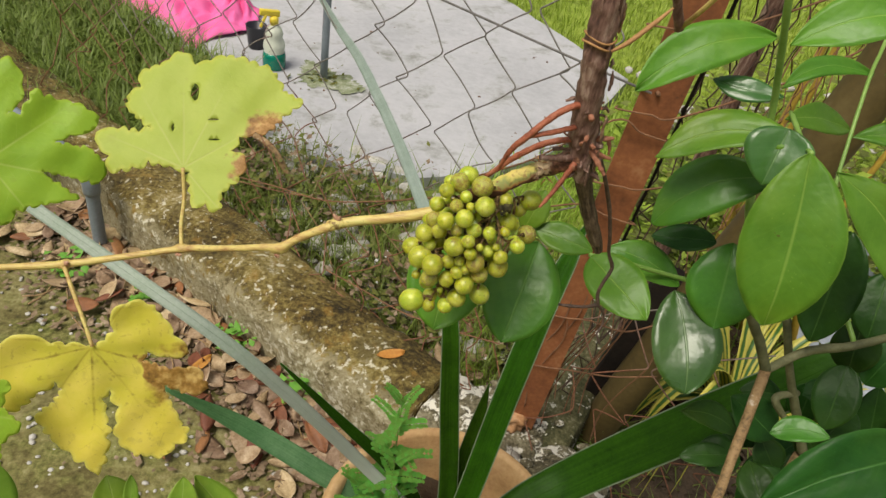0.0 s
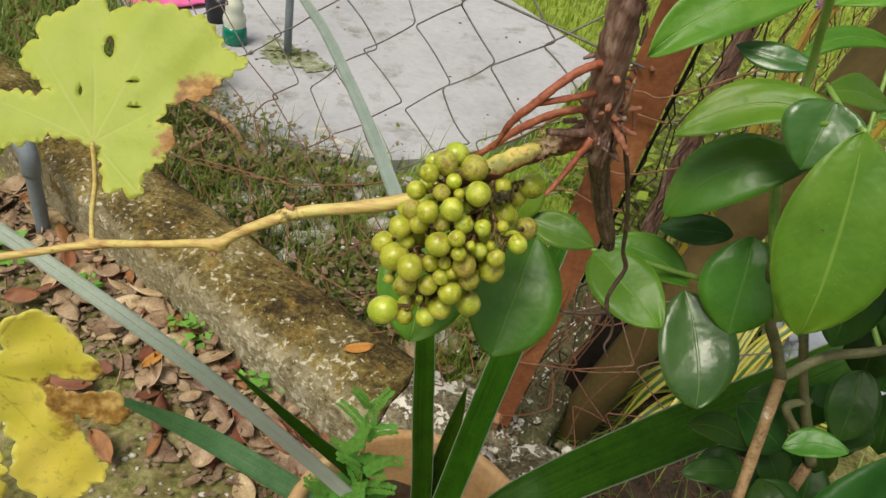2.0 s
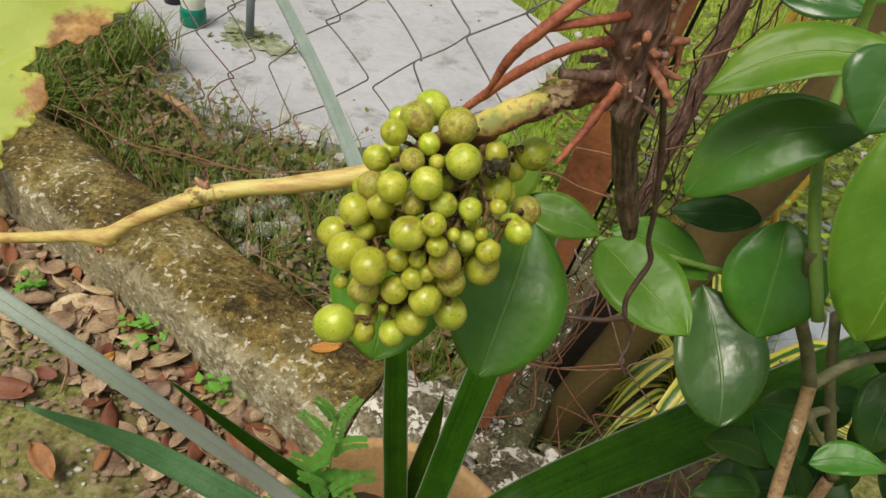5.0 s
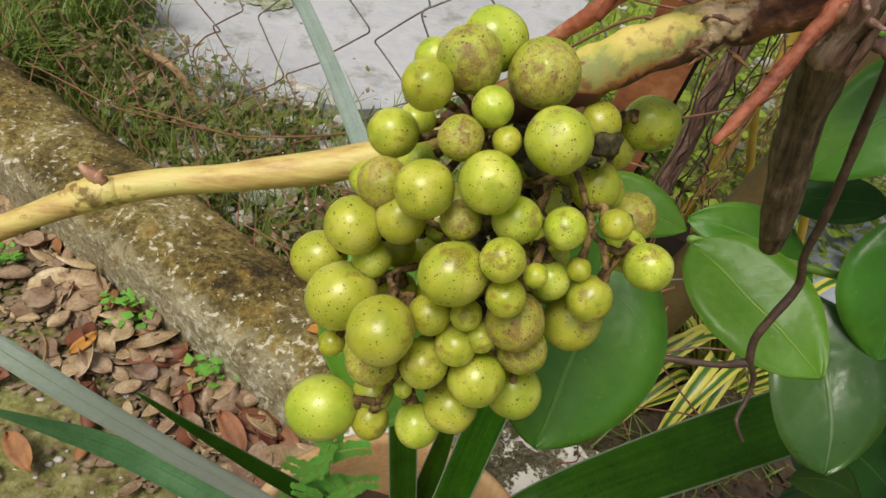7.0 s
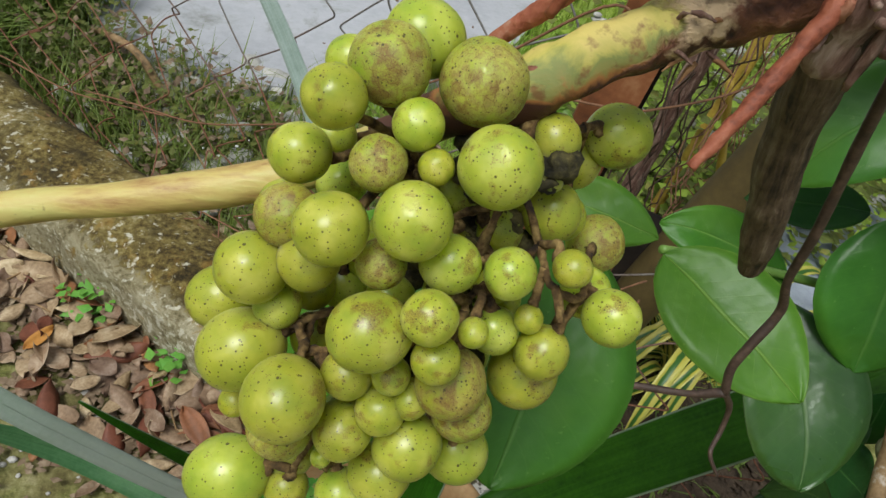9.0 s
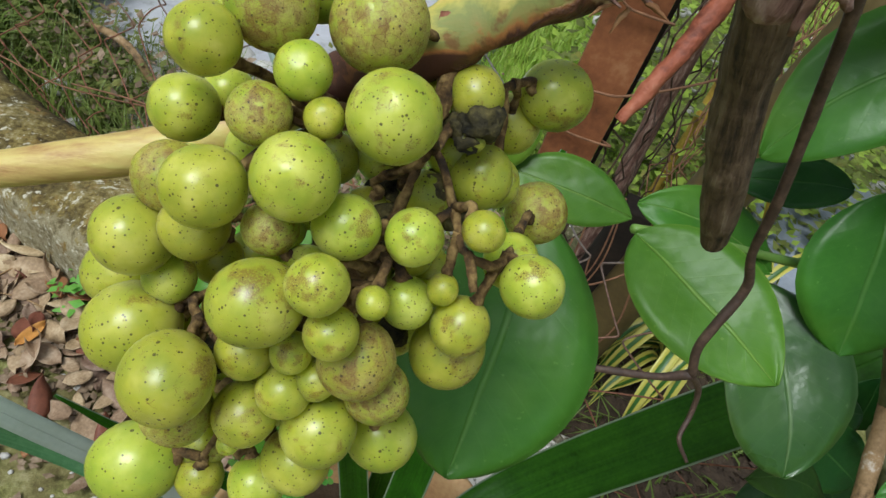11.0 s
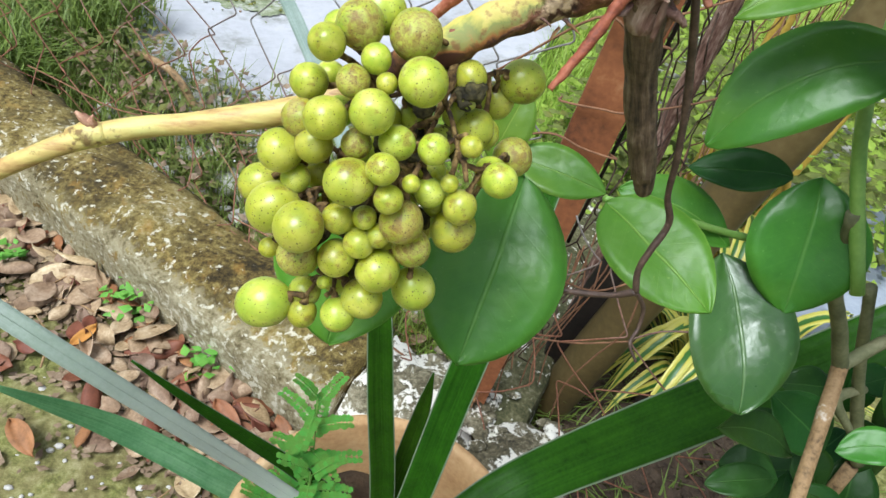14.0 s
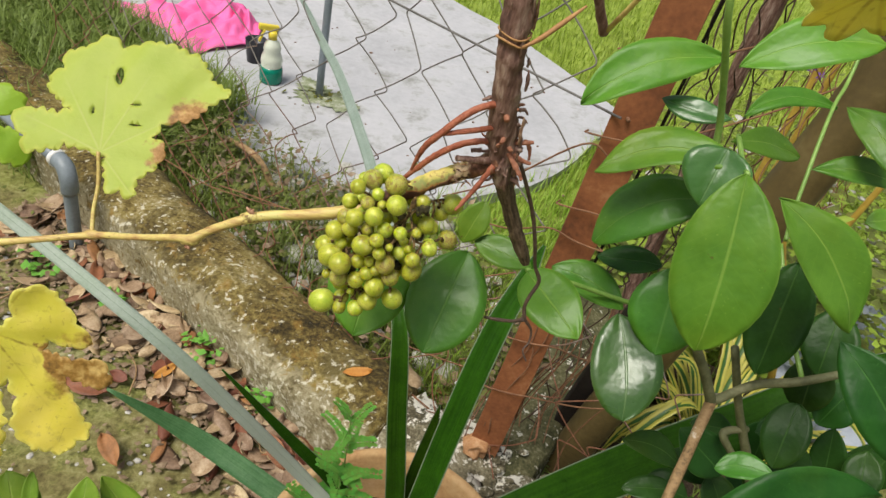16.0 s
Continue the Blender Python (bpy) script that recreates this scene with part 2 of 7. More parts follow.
def berry_material(name, russet):
    """Unripe grape: translucent yellow-green, dark specks, corky brown russet where russet is high."""
    m, nt, b, _ = start(name)
    v = coords(nt)
    n1, n2 = noise_of(nt, v, 1.1, 3), noise_of(nt, v, 3.6, 8, 0.74, 0.35)
    n3 = noise_of(nt, v, 24, 3)
    col = tint(nt, ramp(nt, n1, ((0.3, (0.295, 0.36, 0.034)), (0.52, (0.42, 0.45, 0.056)), (0.72, (0.565, 0.57, 0.125)))), 0.12)
    patch = between(nt, mth(nt, "ADD", mth(nt, "MULTIPLY", n2, 0.85), mth(nt, "MULTIPLY", n1, 0.3)), 0.80 - russet * 0.34, 0.87 - russet * 0.24)
    col = mixc(nt, mth(nt, "MULTIPLY", patch, 0.42 + 0.22 * russet), col, ramp(nt, n3, ((0.32, (0.19, 0.115, 0.035)), (0.65, (0.40, 0.27, 0.12)))))
    # soft brown stains with ragged edges
    stain = between(nt, mth(nt, "ADD", mth(nt, "MULTIPLY", noise_of(nt, v, 0.9, 2), 0.7), mth(nt, "MULTIPLY", n2, 0.3)), 0.595 - 0.06 * russet, 0.65 - 0.05 * russet)
    col = mixc(nt, mth(nt, "MULTIPLY", mth(nt, "MULTIPLY", stain, between(nt, n3, 0.30, 0.55)), 0.72), col, (0.20, 0.105, 0.030))
    # net of fine corky cracks
    net = nt.nodes.new("ShaderNodeTexVoronoi")
    net.feature = "DISTANCE_TO_EDGE"
    net.inputs["Scale"].default_value = 5.5
    nt.links.new(v, net.inputs["Vector"])
    crack = mth(nt, "MULTIPLY", between(nt, net.outputs["Distance"], 0.05, 0.015), between(nt, n2, 0.60 - 0.14 * russet, 0.68 - 0.14 * russet))
    col = mixc(nt, mth(nt, "MULTIPLY", crack, 0.7), col, (0.17, 0.085, 0.025))
    dots = None
    for scale, keep_from, big in ((4.2, 0.45, 0.13), (6.5, 0.40, 0.15), (9.5, 0.60, 0.16)):
        vo = nt.nodes.new("ShaderNodeTexVoronoi")
        vo.inputs["Scale"].default_value = scale
        nt.links.new(v, vo.inputs["Vector"])
        keep = nt.nodes.new("ShaderNodeSeparateXYZ")
        nt.links.new(vo.outputs["Color"], keep.inputs[0])
        size = mth(nt, "MULTIPLY_ADD", keep.outputs[0], big, 0.08)
        dot = mth(nt, "MULTIPLY", between(nt, mth(nt, "SUBTRACT", vo.outputs["Distance"], size), 0.01, -0.02), mth(nt, "GREATER_THAN", keep.outputs[1], keep_from))
        dots = dot if dots is None else mth(nt, "MAXIMUM", dots, dot)
    col = mixc(nt, mth(nt, "MULTIPLY", dots, 0.85), col, (0.05, 0.032, 0.012))
    nt.links.new(col, b.inputs["Base Color"])
    nt.links.new(mth(nt, "MULTIPLY_ADD", patch, 0.3, 0.29), b.inputs["Roughness"])
    b.inputs["Subsurface Weight"].default_value = 0.95
    b.inputs["Subsurface Radius"].default_value = (0.85, 0.85, 0.16)
    b.inputs["Subsurface Scale"].default_value = 0.0085
    b.inputs["Specular IOR Level"].default_value = 0.5
    bumped(nt, b, mth(nt, "ADD", mth(nt, "MULTIPLY", mth(nt, "MAXIMUM", patch, crack), n3), mth(nt, "MULTIPLY", n3, 0.004)), 0.2, 0.03)
    return m


def speckled(name, stops, spot_col, spot_scale, spot_lo, spot_hi, rough=0.9, scale=9.0, fine=90.0, bump=0.8, dist=0.006, own=False, share=0.35):
    """A weathered surface with lichen blotches."""
    m, nt, b, _ = start(name)
    v = coords(nt, own)
    a, f, s = noise_of(nt, v, scale, 8, 0.65), noise_of(nt, v, fine, 5, 0.7), noise_of(nt, v, spot_scale, 6, 0.6, 0.3)
    mixed = mth(nt, "ADD", mth(nt, "MULTIPLY", a, 1 - share), mth(nt, "MULTIPLY", f, share))
    col = ramp(nt, mixed, stops)
    col = mixc(nt, between(nt, mth(nt, "ADD", mth(nt, "MULTIPLY", s, 0.7), mth(nt, "MULTIPLY", f, 0.3)), spot_lo, spot_hi), col, spot_col)
    nt.links.new(col, b.inputs["Base Color"])
    b.inputs["Roughness"].default_value = rough
    b.inputs["Specular IOR Level"].default_value = 0.25
    bumped(nt, b, mixed, bump, dist)
    return m


BERRY = berry_material("grape_skin", 0.12)
BERRY_NET = berry_material("grape_skin_netted", 0.42)
BERRY_RUSSET = berry_material("grape_skin_russet", 0.95)
LEAF_BRIGHT = leaf_material("shrub_leaf_young", (0.136, 0.280, 0.024), (0.090, 0.220, 0.017), (0.32, 0.48, 0.09), 0.38, 0.20, spec=0.36)
LEAF_YOUNG = leaf_material("shoot_leaf", (0.27, 0.44, 0.05), (0.18, 0.36, 0.03), (0.42, 0.54, 0.14), 0.4, 0.40, spec=0.3)
LEAF_FRESH = leaf_material("shrub_leaf_fresh", (0.098, 0.272, 0.022), (0.066, 0.208, 0.016), (0.26, 0.46, 0.08), 0.37, 0.16, spec=0.38)
LEAF_MID = leaf_material("shrub_leaf", (0.080, 0.222, 0.020), (0.053, 0.170, 0.015), (0.22, 0.39, 0.08), 0.37, 0.15, spec=0.34)
# darker copy of the shrub leaf, with the lower shrub's shade in its colour
LEAF_DARK = leaf_material("shrub_leaf_shaded", (0.021, 0.072, 0.009), (0.012, 0.047, 0.007), (0.07, 0.16, 0.035), 0.38, 0.06, spec=0.2)
LEAF_RICH = leaf_material("shrub_leaf_rich", (0.068, 0.205, 0.018), (0.044, 0.150, 0.013), (0.19, 0.36, 0.08), 0.35, 0.14, spec=0.42, vein_amount=0.32)
LEAF_GLOSSY = leaf_material("shrub_leaf_waxy", (0.040, 0.140, 0.020), (0.026, 0.100, 0.015), (0.17, 0.29, 0.11), 0.30, 0.06, spec=0.7)
VINE_LIME = vine_leaf_material("vine_leaf_lime", (0.50, 0.59, 0.095), (0.44, 0.55, 0.075), (0.58, 0.62, 0.18), ((0.62, 0.27, 0.20), (0.43, 0.00, 0.12)), spots=0.08, rays=(93, 66, 32, 120, 156, -50, 182))
VINE_GREEN = vine_leaf_material("vine_leaf_green", (0.34, 0.54, 0.035), (0.27, 0.48, 0.03), (0.54, 0.64, 0.16), spots=0.1)
VINE_YELLOW = vine_leaf_material("vine_leaf_yellow", (0.95, 0.84, 0.19), (0.88, 0.78, 0.10), (0.66, 0.56, 0.08), ((0.66, -0.26, 0.32), (0.40, -0.16, 0.09)), ((0.48, 0.27, 0.06), (0.80, 0.60, 0.22)), 0.42, 0.16, rays=(-90, -58, -122, -20, 58, 196, 170), heart=(0.68, 0.70, 0.06))


def cane_material():
    """One-year vine cane: straw yellow with long reddish and green streaks and small dark scars."""
    m, nt, b, _ = start("vine_cane")
    v = coords(nt, False)
    mp = nt.nodes.new("ShaderNodeMapping")
    mp.inputs["Scale"].default_value = (0.12, 1.0, 0.8)
    nt.links.new(v, mp.inputs["Vector"])
    s, n1, n2 = noise_of(nt, mp.outputs[0], 260, 5, 0.65), noise_of(nt, v, 60, 4), noise_of(nt, v, 420, 4)
    mixed = mth(nt, "ADD", mth(nt, "MULTIPLY", s, 0.65), mth(nt, "MULTIPLY", n1, 0.35))
    col = ramp(nt, mixed, ((0.36, (0.30, 0.14, 0.05)), (0.44, (0.48, 0.32, 0.11)), (0.53, (0.60, 0.47, 0.15)), (0.66, (0.62, 0.57, 0.19))))
    col = mixc(nt, mth(nt, "MULTIPLY", between(nt, mth(nt, "ADD", mth(nt, "MULTIPLY", n1, 0.6), mth(nt, "MULTIPLY", n2, 0.4)), 0.60, 0.66), 0.8), col, (0.13, 0.06, 0.025))
    nt.links.new(col, b.inputs["Base Color"])
    b.inputs["Roughness"].default_value = 0.5
    bumped(nt, b, mth(nt, "ADD", s, mth(nt, "MULTIPLY", n2, 0.4)), 0.6, 0.001)
    return m


CANE = cane_material()
BARK = surface("vine_bark", ((0.31, (0.030, 0.014, 0.010)), (0.42, (0.115, 0.056, 0.040)), (0.52, (0.205, 0.115, 0.085)), (0.64, (0.40, 0.29, 0.23))), 150, 520, 0.8, 1.0, 0.003, stretch=(1.0, 1.0, 0.22))
BARK_PALE = surface("vine_bark_flake", ((0.34, (0.09, 0.045, 0.026)), (0.5, (0.30, 0.165, 0.095)), (0.66, (0.52, 0.36, 0.24))), 90, 420, 0.85, 1.0, 0.003)


def spur_material():
    """Two-year wood: yellow-green at the young end, brown flaking bark towards the trunk."""
    m, nt, b, _ = start("spur_wood")
    v = coords(nt, False)
    sep = nt.nodes.new("ShaderNodeSeparateXYZ")
    nt.links.new(v, sep.inputs[0])
    n1, n2 = noise_of(nt, v, 95, 5, 0.6, 0.4), noise_of(nt, v, 380, 4)
    mixed = mth(nt, "ADD", mth(nt, "MULTIPLY", n1, 0.65), mth(nt, "MULTIPLY", n2, 0.35))
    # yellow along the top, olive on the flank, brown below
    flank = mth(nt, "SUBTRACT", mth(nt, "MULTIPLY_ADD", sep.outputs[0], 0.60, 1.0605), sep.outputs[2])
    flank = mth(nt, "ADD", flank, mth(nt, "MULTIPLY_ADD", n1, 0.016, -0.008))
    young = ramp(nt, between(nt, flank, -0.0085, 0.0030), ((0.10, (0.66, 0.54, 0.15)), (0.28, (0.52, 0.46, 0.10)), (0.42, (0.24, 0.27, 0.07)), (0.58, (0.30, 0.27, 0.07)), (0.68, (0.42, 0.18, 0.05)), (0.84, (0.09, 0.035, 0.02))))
    young = mixc(nt, mth(nt, "MULTIPLY", between(nt, mixed, 0.47, 0.40), 0.8), young, (0.20, 0.08, 0.03))
    old = ramp(nt, mixed, ((0.36, (0.020, 0.009, 0.006)), (0.47, (0.10, 0.038, 0.020)), (0.58, (0.24, 0.10, 0.05)), (0.68, (0.50, 0.32, 0.18))))
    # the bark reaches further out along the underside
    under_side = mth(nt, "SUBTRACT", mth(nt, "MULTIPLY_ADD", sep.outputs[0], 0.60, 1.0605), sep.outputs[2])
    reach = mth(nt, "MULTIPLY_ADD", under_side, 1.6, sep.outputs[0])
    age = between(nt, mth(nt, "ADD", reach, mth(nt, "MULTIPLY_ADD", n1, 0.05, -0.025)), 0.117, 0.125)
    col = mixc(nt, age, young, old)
    # papery pale crust at the joint
    joint = between(nt, mth(nt, "ABSOLUTE", mth(nt, "ADD", mth(nt, "SUBTRACT", sep.outputs[0], 0.1315), mth(nt, "MULTIPLY_ADD", n1, 0.016, -0.008))), 0.0050, 0.0032)
    col = mixc(nt, mth(nt, "MULTIPLY", joint, between(nt, mixed, 0.44, 0.50)), col, (0.62, 0.46, 0.27))
    nt.links.new(col, b.inputs["Base Color"])
    b.inputs["Roughness"].default_value = 0.65
    bumped(nt, b, mth(nt, "MULTIPLY", mixed, mth(nt, "MULTIPLY_ADD", age, 1.5, 0.5)), 0.8, 0.002)
    return m


SPUR = spur_material()


def dry_cane_material():
    """Dead cane: grey-brown, split lengthwise into narrow dark fissures."""
    m, nt, b, _ = start("dry_cane")
    mp = nt.nodes.new("ShaderNodeMapping")
    mp.vector_type = "TEXTURE"
    mp.inputs["Rotation"].default_value = (radians(12.65), radians(-24.85), 0)
    mp.inputs["Scale"].default_value = (1.0, 1.0, 12.0)
    nt.links.new(coords(nt, False), mp.inputs["Vector"])
    s, n2 = noise_of(nt, mp.outputs[0], 520, 5, 0.65), noise_of(nt, coords(nt, False), 260, 4)
    mixed = mth(nt, "ADD", mth(nt, "MULTIPLY", s, 0.7), mth(nt, "MULTIPLY", n2, 0.3))
    nt.links.new(ramp(nt, mixed, ((0.36, (0.022, 0.014, 0.008)), (0.46, (0.092, 0.058, 0.032)), (0.56, (0.165, 0.112, 0.066)), (0.68, (0.29, 0.225, 0.15)))), b.inputs["Base Color"])
    b.inputs["Roughness"].default_value = 0.8
    bumped(nt, b, mixed, 1.0, 0.003)
    return m


PEG = dry_cane_material()
ROOT_RED = surface("aerial_root", ((0.34, (0.11, 0.028, 0.014)), (0.47, (0.29, 0.080, 0.038)), (0.58, (0.38, 0.125, 0.065)), (0.70, (0.50, 0.26, 0.17))), 110, 600, 0.65, 0.8, 0.0015)
ROOT_BROWN = surface("dry_root", ((0.3, (0.10, 0.035, 0.022)), (0.5, (0.30, 0.115, 0.062)), (0.7, (0.46, 0.24, 0.15))), 120, 420, 0.75, 0.8, 0.002)
STALK = surface("bunch_stalk", ((0.36, (0.018, 0.010, 0.004)), (0.48, (0.115, 0.066, 0.020)), (0.64, (0.38, 0.26, 0.09))), 210, 700, 0.9, 1.0, 0.002)
HUSK = surface("shrivelled_skin", ((0.36, (0.006, 0.006, 0.003)), (0.48, (0.034, 0.028, 0.008)), (0.58, (0.095, 0.080, 0.022)), (0.70, (0.22, 0.17, 0.06))), 200, 700, 0.85, 1.0, 0.002)
BUD = surface("bud_scale", ((0.35, (0.20, 0.075, 0.045)), (0.5, (0.46, 0.24, 0.15)), (0.65, (0.62, 0.42, 0.28))), 300, 900, 0.7, 0.6, 0.001)
TENDRIL = surface("tendril_bark", ((0.3, (0.026, 0.016, 0.011)), (0.5, (0.065, 0.038, 0.027)), (0.7, (0.15, 0.095, 0.065))), 160, 600, 0.6, 0.8, 0.001)
TWINE = surface("twine", ((0.3, (0.28, 0.13, 0.05)), (0.7, (0.50, 0.28, 0.11))), 120, 600, 0.7, 0.5, 0.001)
BRANCH = surface("shrub_bark", ((0.36, (0.09, 0.055, 0.022)), (0.45, (0.24, 0.150, 0.065)), (0.58, (0.34, 0.22, 0.105)), (0.66, (0.58, 0.50, 0.40))), 42, 380, 0.75, 0.9, 0.002)
# olive bark of the upper forks, their shade mixed into the colour
BRANCH_GREEN = surface("shrub_bark_shaded", ((0.3, (0.06, 0.065, 0.028)), (0.5, (0.12, 0.125, 0.055)), (0.7, (0.20, 0.19, 0.10))), 60, 300, 0.7, 0.5, 0.002)
STEM = surface("green_stem", ((0.3, (0.13, 0.27, 0.04)), (0.7, (0.25, 0.40, 0.09))), 60, 300, 0.45, 0.3, 0.001)
BLADE = leaf_material("strap_leaf", (0.028, 0.096, 0.004), (0.008, 0.034, 0.002), (0.44, 0.49, 0.38), 0.45, 0.06, 0.0, spec=0.12, vein_amount=0.4)
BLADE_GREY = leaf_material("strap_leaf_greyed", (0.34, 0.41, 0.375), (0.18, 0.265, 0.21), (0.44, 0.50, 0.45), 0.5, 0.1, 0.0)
# the sheen on this leaf's base is painted in as a paler foot
BLADE_PALE = leaf_material("strap_leaf_lit_base", (0.36, 0.43, 0.36), (0.17, 0.27, 0.17), (0.46, 0.52, 0.46), 0.5, 0.1, 0.0, foot=(0.70, 0.76, 0.68))
BLADE_DULL = leaf_material("strap_leaf_dusty", (0.085, 0.17, 0.065), (0.028, 0.085, 0.024), (0.10, 0.19, 0.08), 0.5, 0.08, 0.0, spec=0.35)
FERN = leaf_material("seedling_leaf", (0.20, 0.50, 0.08), (0.13, 0.40, 0.06), (0.24, 0.46, 0.1), 0.5, 0.3, spec=0.3)
WEED = leaf_material("weed_leaf", (0.17, 0.20, 0.045), (0.09, 0.105, 0.03), (0.22, 0.25, 0.08), 0.6, 0.2, spec=0.25)
RUST_POST = surface("rusty_paint", ((0.30, (0.075, 0.026, 0.011)), (0.43, (0.20, 0.068, 0.024)), (0.58, (0.29, 0.105, 0.038)), (0.74, (0.42, 0.20, 0.09))), 11, 120, 0.75, 0.5, 0.002)
SPALL = surface("spalled_paint", ((0.3, (0.22, 0.10, 0.04)), (0.5, (0.45, 0.24, 0.11)), (0.7, (0.62, 0.42, 0.25))), 30, 140, 0.9, 1.0, 0.006)
RUST_WIRE = surface("rusty_wire", ((0.3, (0.11, 0.05, 0.026)), (0.7, (0.30, 0.15, 0.075))), 60, 400, 0.85, 0.7, 0.001)
DARK_WIRE = surface("blackened_wire", ((0.3, (0.022, 0.014, 0.010)), (0.7, (0.10, 0.055, 0.032))), 60, 400, 0.85, 0.7, 0.001)
ZINC = surface("grey_wire", ((0.3, (0.10, 0.095, 0.09)), (0.7, (0.22, 0.21, 0.20))), 50, 400, 0.55, 0.5, 0.001, metal=0.4)
TUBE = surface("brown_tube", ((0.3, (0.062, 0.042, 0.014)), (0.55, (0.118, 0.084, 0.027)), (0.75, (0.18, 0.138, 0.055))), 8, 90, 0.6, 0.3, 0.002)
BLACK = surface("black_paint", ((0.3, (0.008, 0.007, 0.006)), (0.7, (0.03, 0.022, 0.016))), 14, 120, 0.9, 0.4, 0.002, spec=0.2)
PVC = surface("grey_plastic", ((0.3, (0.14, 0.17, 0.19)), (0.7, (0.24, 0.28, 0.31))), 14, 160, 0.45, 0.15, 0.001)
PVC_WHITE = surface("white_plastic", ((0.3, (0.6, 0.6, 0.58)), (0.7, (0.78, 0.78, 0.76))), 14, 160, 0.5, 0.1, 0.001)
POT = surface("pale_clay", ((0.3, (0.40, 0.215, 0.085)), (0.5, (0.57, 0.355, 0.16)), (0.7, (0.66, 0.46, 0.25))), 12, 130, 0.7, 0.3, 0.002)
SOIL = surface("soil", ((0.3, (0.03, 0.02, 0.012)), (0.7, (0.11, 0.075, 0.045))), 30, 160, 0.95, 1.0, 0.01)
CLOTH = surface("pink_cloth", ((0.3, (0.82, 0.09, 0.32)), (0.7, (0.90, 0.20, 0.47))), 10, 200, 0.7, 0.3, 0.002)
LITTER = surface("dry_leaf", ((0.3, (0.12, 0.070, 0.034)), (0.5, (0.30, 0.203, 0.118)), (0.7, (0.50, 0.39, 0.27))), 22, 160, 0.7, 0.5, 0.002, vary=0.42)
LITTER_RED = surface("dry_leaf_red", ((0.3, (0.13, 0.050, 0.022)), (0.6, (0.27, 0.105, 0.046)), (0.75, (0.40, 0.20, 0.10))), 22, 160, 0.65, 0.5, 0.002, vary=0.40)
LITTER_ORANGE = surface("dry_leaf_orange", ((0.3, (0.40, 0.15, 0.03)), (0.7, (0.62, 0.32, 0.07))), 22, 160, 0.6, 0.4, 0.002)
STONE = surface("pale_stone", ((0.3, (0.30, 0.29, 0.26)), (0.7, (0.62, 0.60, 0.55))), 25, 160, 0.9, 0.7, 0.004)


def wall_material():
    """Cast kerb: ochre moss and black algae on the top, flaking limewash on the face that creeps over the edge."""
    m, nt, b, _ = start("mossy_concrete")
    v = coords(nt, False)
    sep = nt.nodes.new("ShaderNodeSeparateXYZ")
    nt.links.new(v, sep.inputs[0])
    across = mth(nt, "ADD", mth(nt, "MULTIPLY", sep.outputs[0], 0.626), mth(nt, "MULTIPLY", sep.outputs[1], 0.78))
    run = mth(nt, "SUBTRACT", mth(nt, "MULTIPLY", sep.outputs[0], 0.78), mth(nt, "MULTIPLY", sep.outputs[1], 0.626))
    big, mid, fine = noise_of(nt, v, 6.0, 8, 0.65), noise_of(nt, v, 24, 6, 0.65, 0.4), noise_of(nt, v, 85, 5, 0.7)
    mixed = mth(nt, "ADD", mth(nt, "MULTIPLY", big, 0.5), mth(nt, "MULTIPLY", fine, 0.5))
    moss = ramp(nt, mixed, ((0.38, (0.024, 0.018, 0.008)), (0.45, (0.080, 0.056, 0.017)), (0.505, (0.155, 0.116, 0.034)), (0.56, (0.235, 0.188, 0.066)), (0.65, (0.38, 0.33, 0.20))))
    # black algae and rusty ochre blotches
    moss = mixc(nt, mth(nt, "MULTIPLY", between(nt, noise_of(nt, v, 11, 5, 0.6, 0.5), 0.50, 0.62), 0.55), moss, (0.045, 0.036, 0.016))
    moss = mixc(nt, mth(nt, "MULTIPLY", between(nt, mid, 0.56, 0.68), 0.55), moss, (0.26, 0.150, 0.032))
    lime = ramp(nt, mth(nt, "ADD", mth(nt, "MULTIPLY", mid, 0.5), mth(nt, "MULTIPLY", fine, 0.5)), ((0.36, (0.085, 0.066, 0.028)), (0.46, (0.23, 0.197, 0.110)), (0.56, (0.37, 0.335, 0.220)), (0.66, (0.55, 0.51, 0.39))))
    reach = mth(nt, "MULTIPLY_ADD", between(nt, run, -1.2, -0.5), 0.035, 0.800)
    edge = mth(nt, "SUBTRACT", mth(nt, "ADD", across, mth(nt, "ADD", mth(nt, "MULTIPLY_ADD", mid, 0.14, -0.07), mth(nt, "MULTIPLY_ADD", fine, 0.10, -0.05))), reach)
    col = mixc(nt, between(nt, edge, 0.010, -0.006), moss, lime)
    # pale lichen flakes, thickest near the limewash
    flake = mth(nt, "SUBTRACT", mth(nt, "ADD", mth(nt, "MULTIPLY", noise_of(nt, v, 60, 5, 0.6, 0.3), 0.75), mth(nt, "MULTIPLY", big, 0.25)), mth(nt, "MULTIPLY", between(nt, edge, 0.0, 0.16), 0.045))
    col = mixc(nt, mth(nt, "MULTIPLY", between(nt, flake, 0.545, 0.60), 0.85), col, (0.58, 0.55, 0.43))
    nt.links.new(col, b.inputs["Base Color"])
    b.inputs["Roughness"].default_value = 0.9
    b.inputs["Specular IOR Level"].default_value = 0.25
    bumped(nt, b, mixed, 1.0, 0.008)
    return m


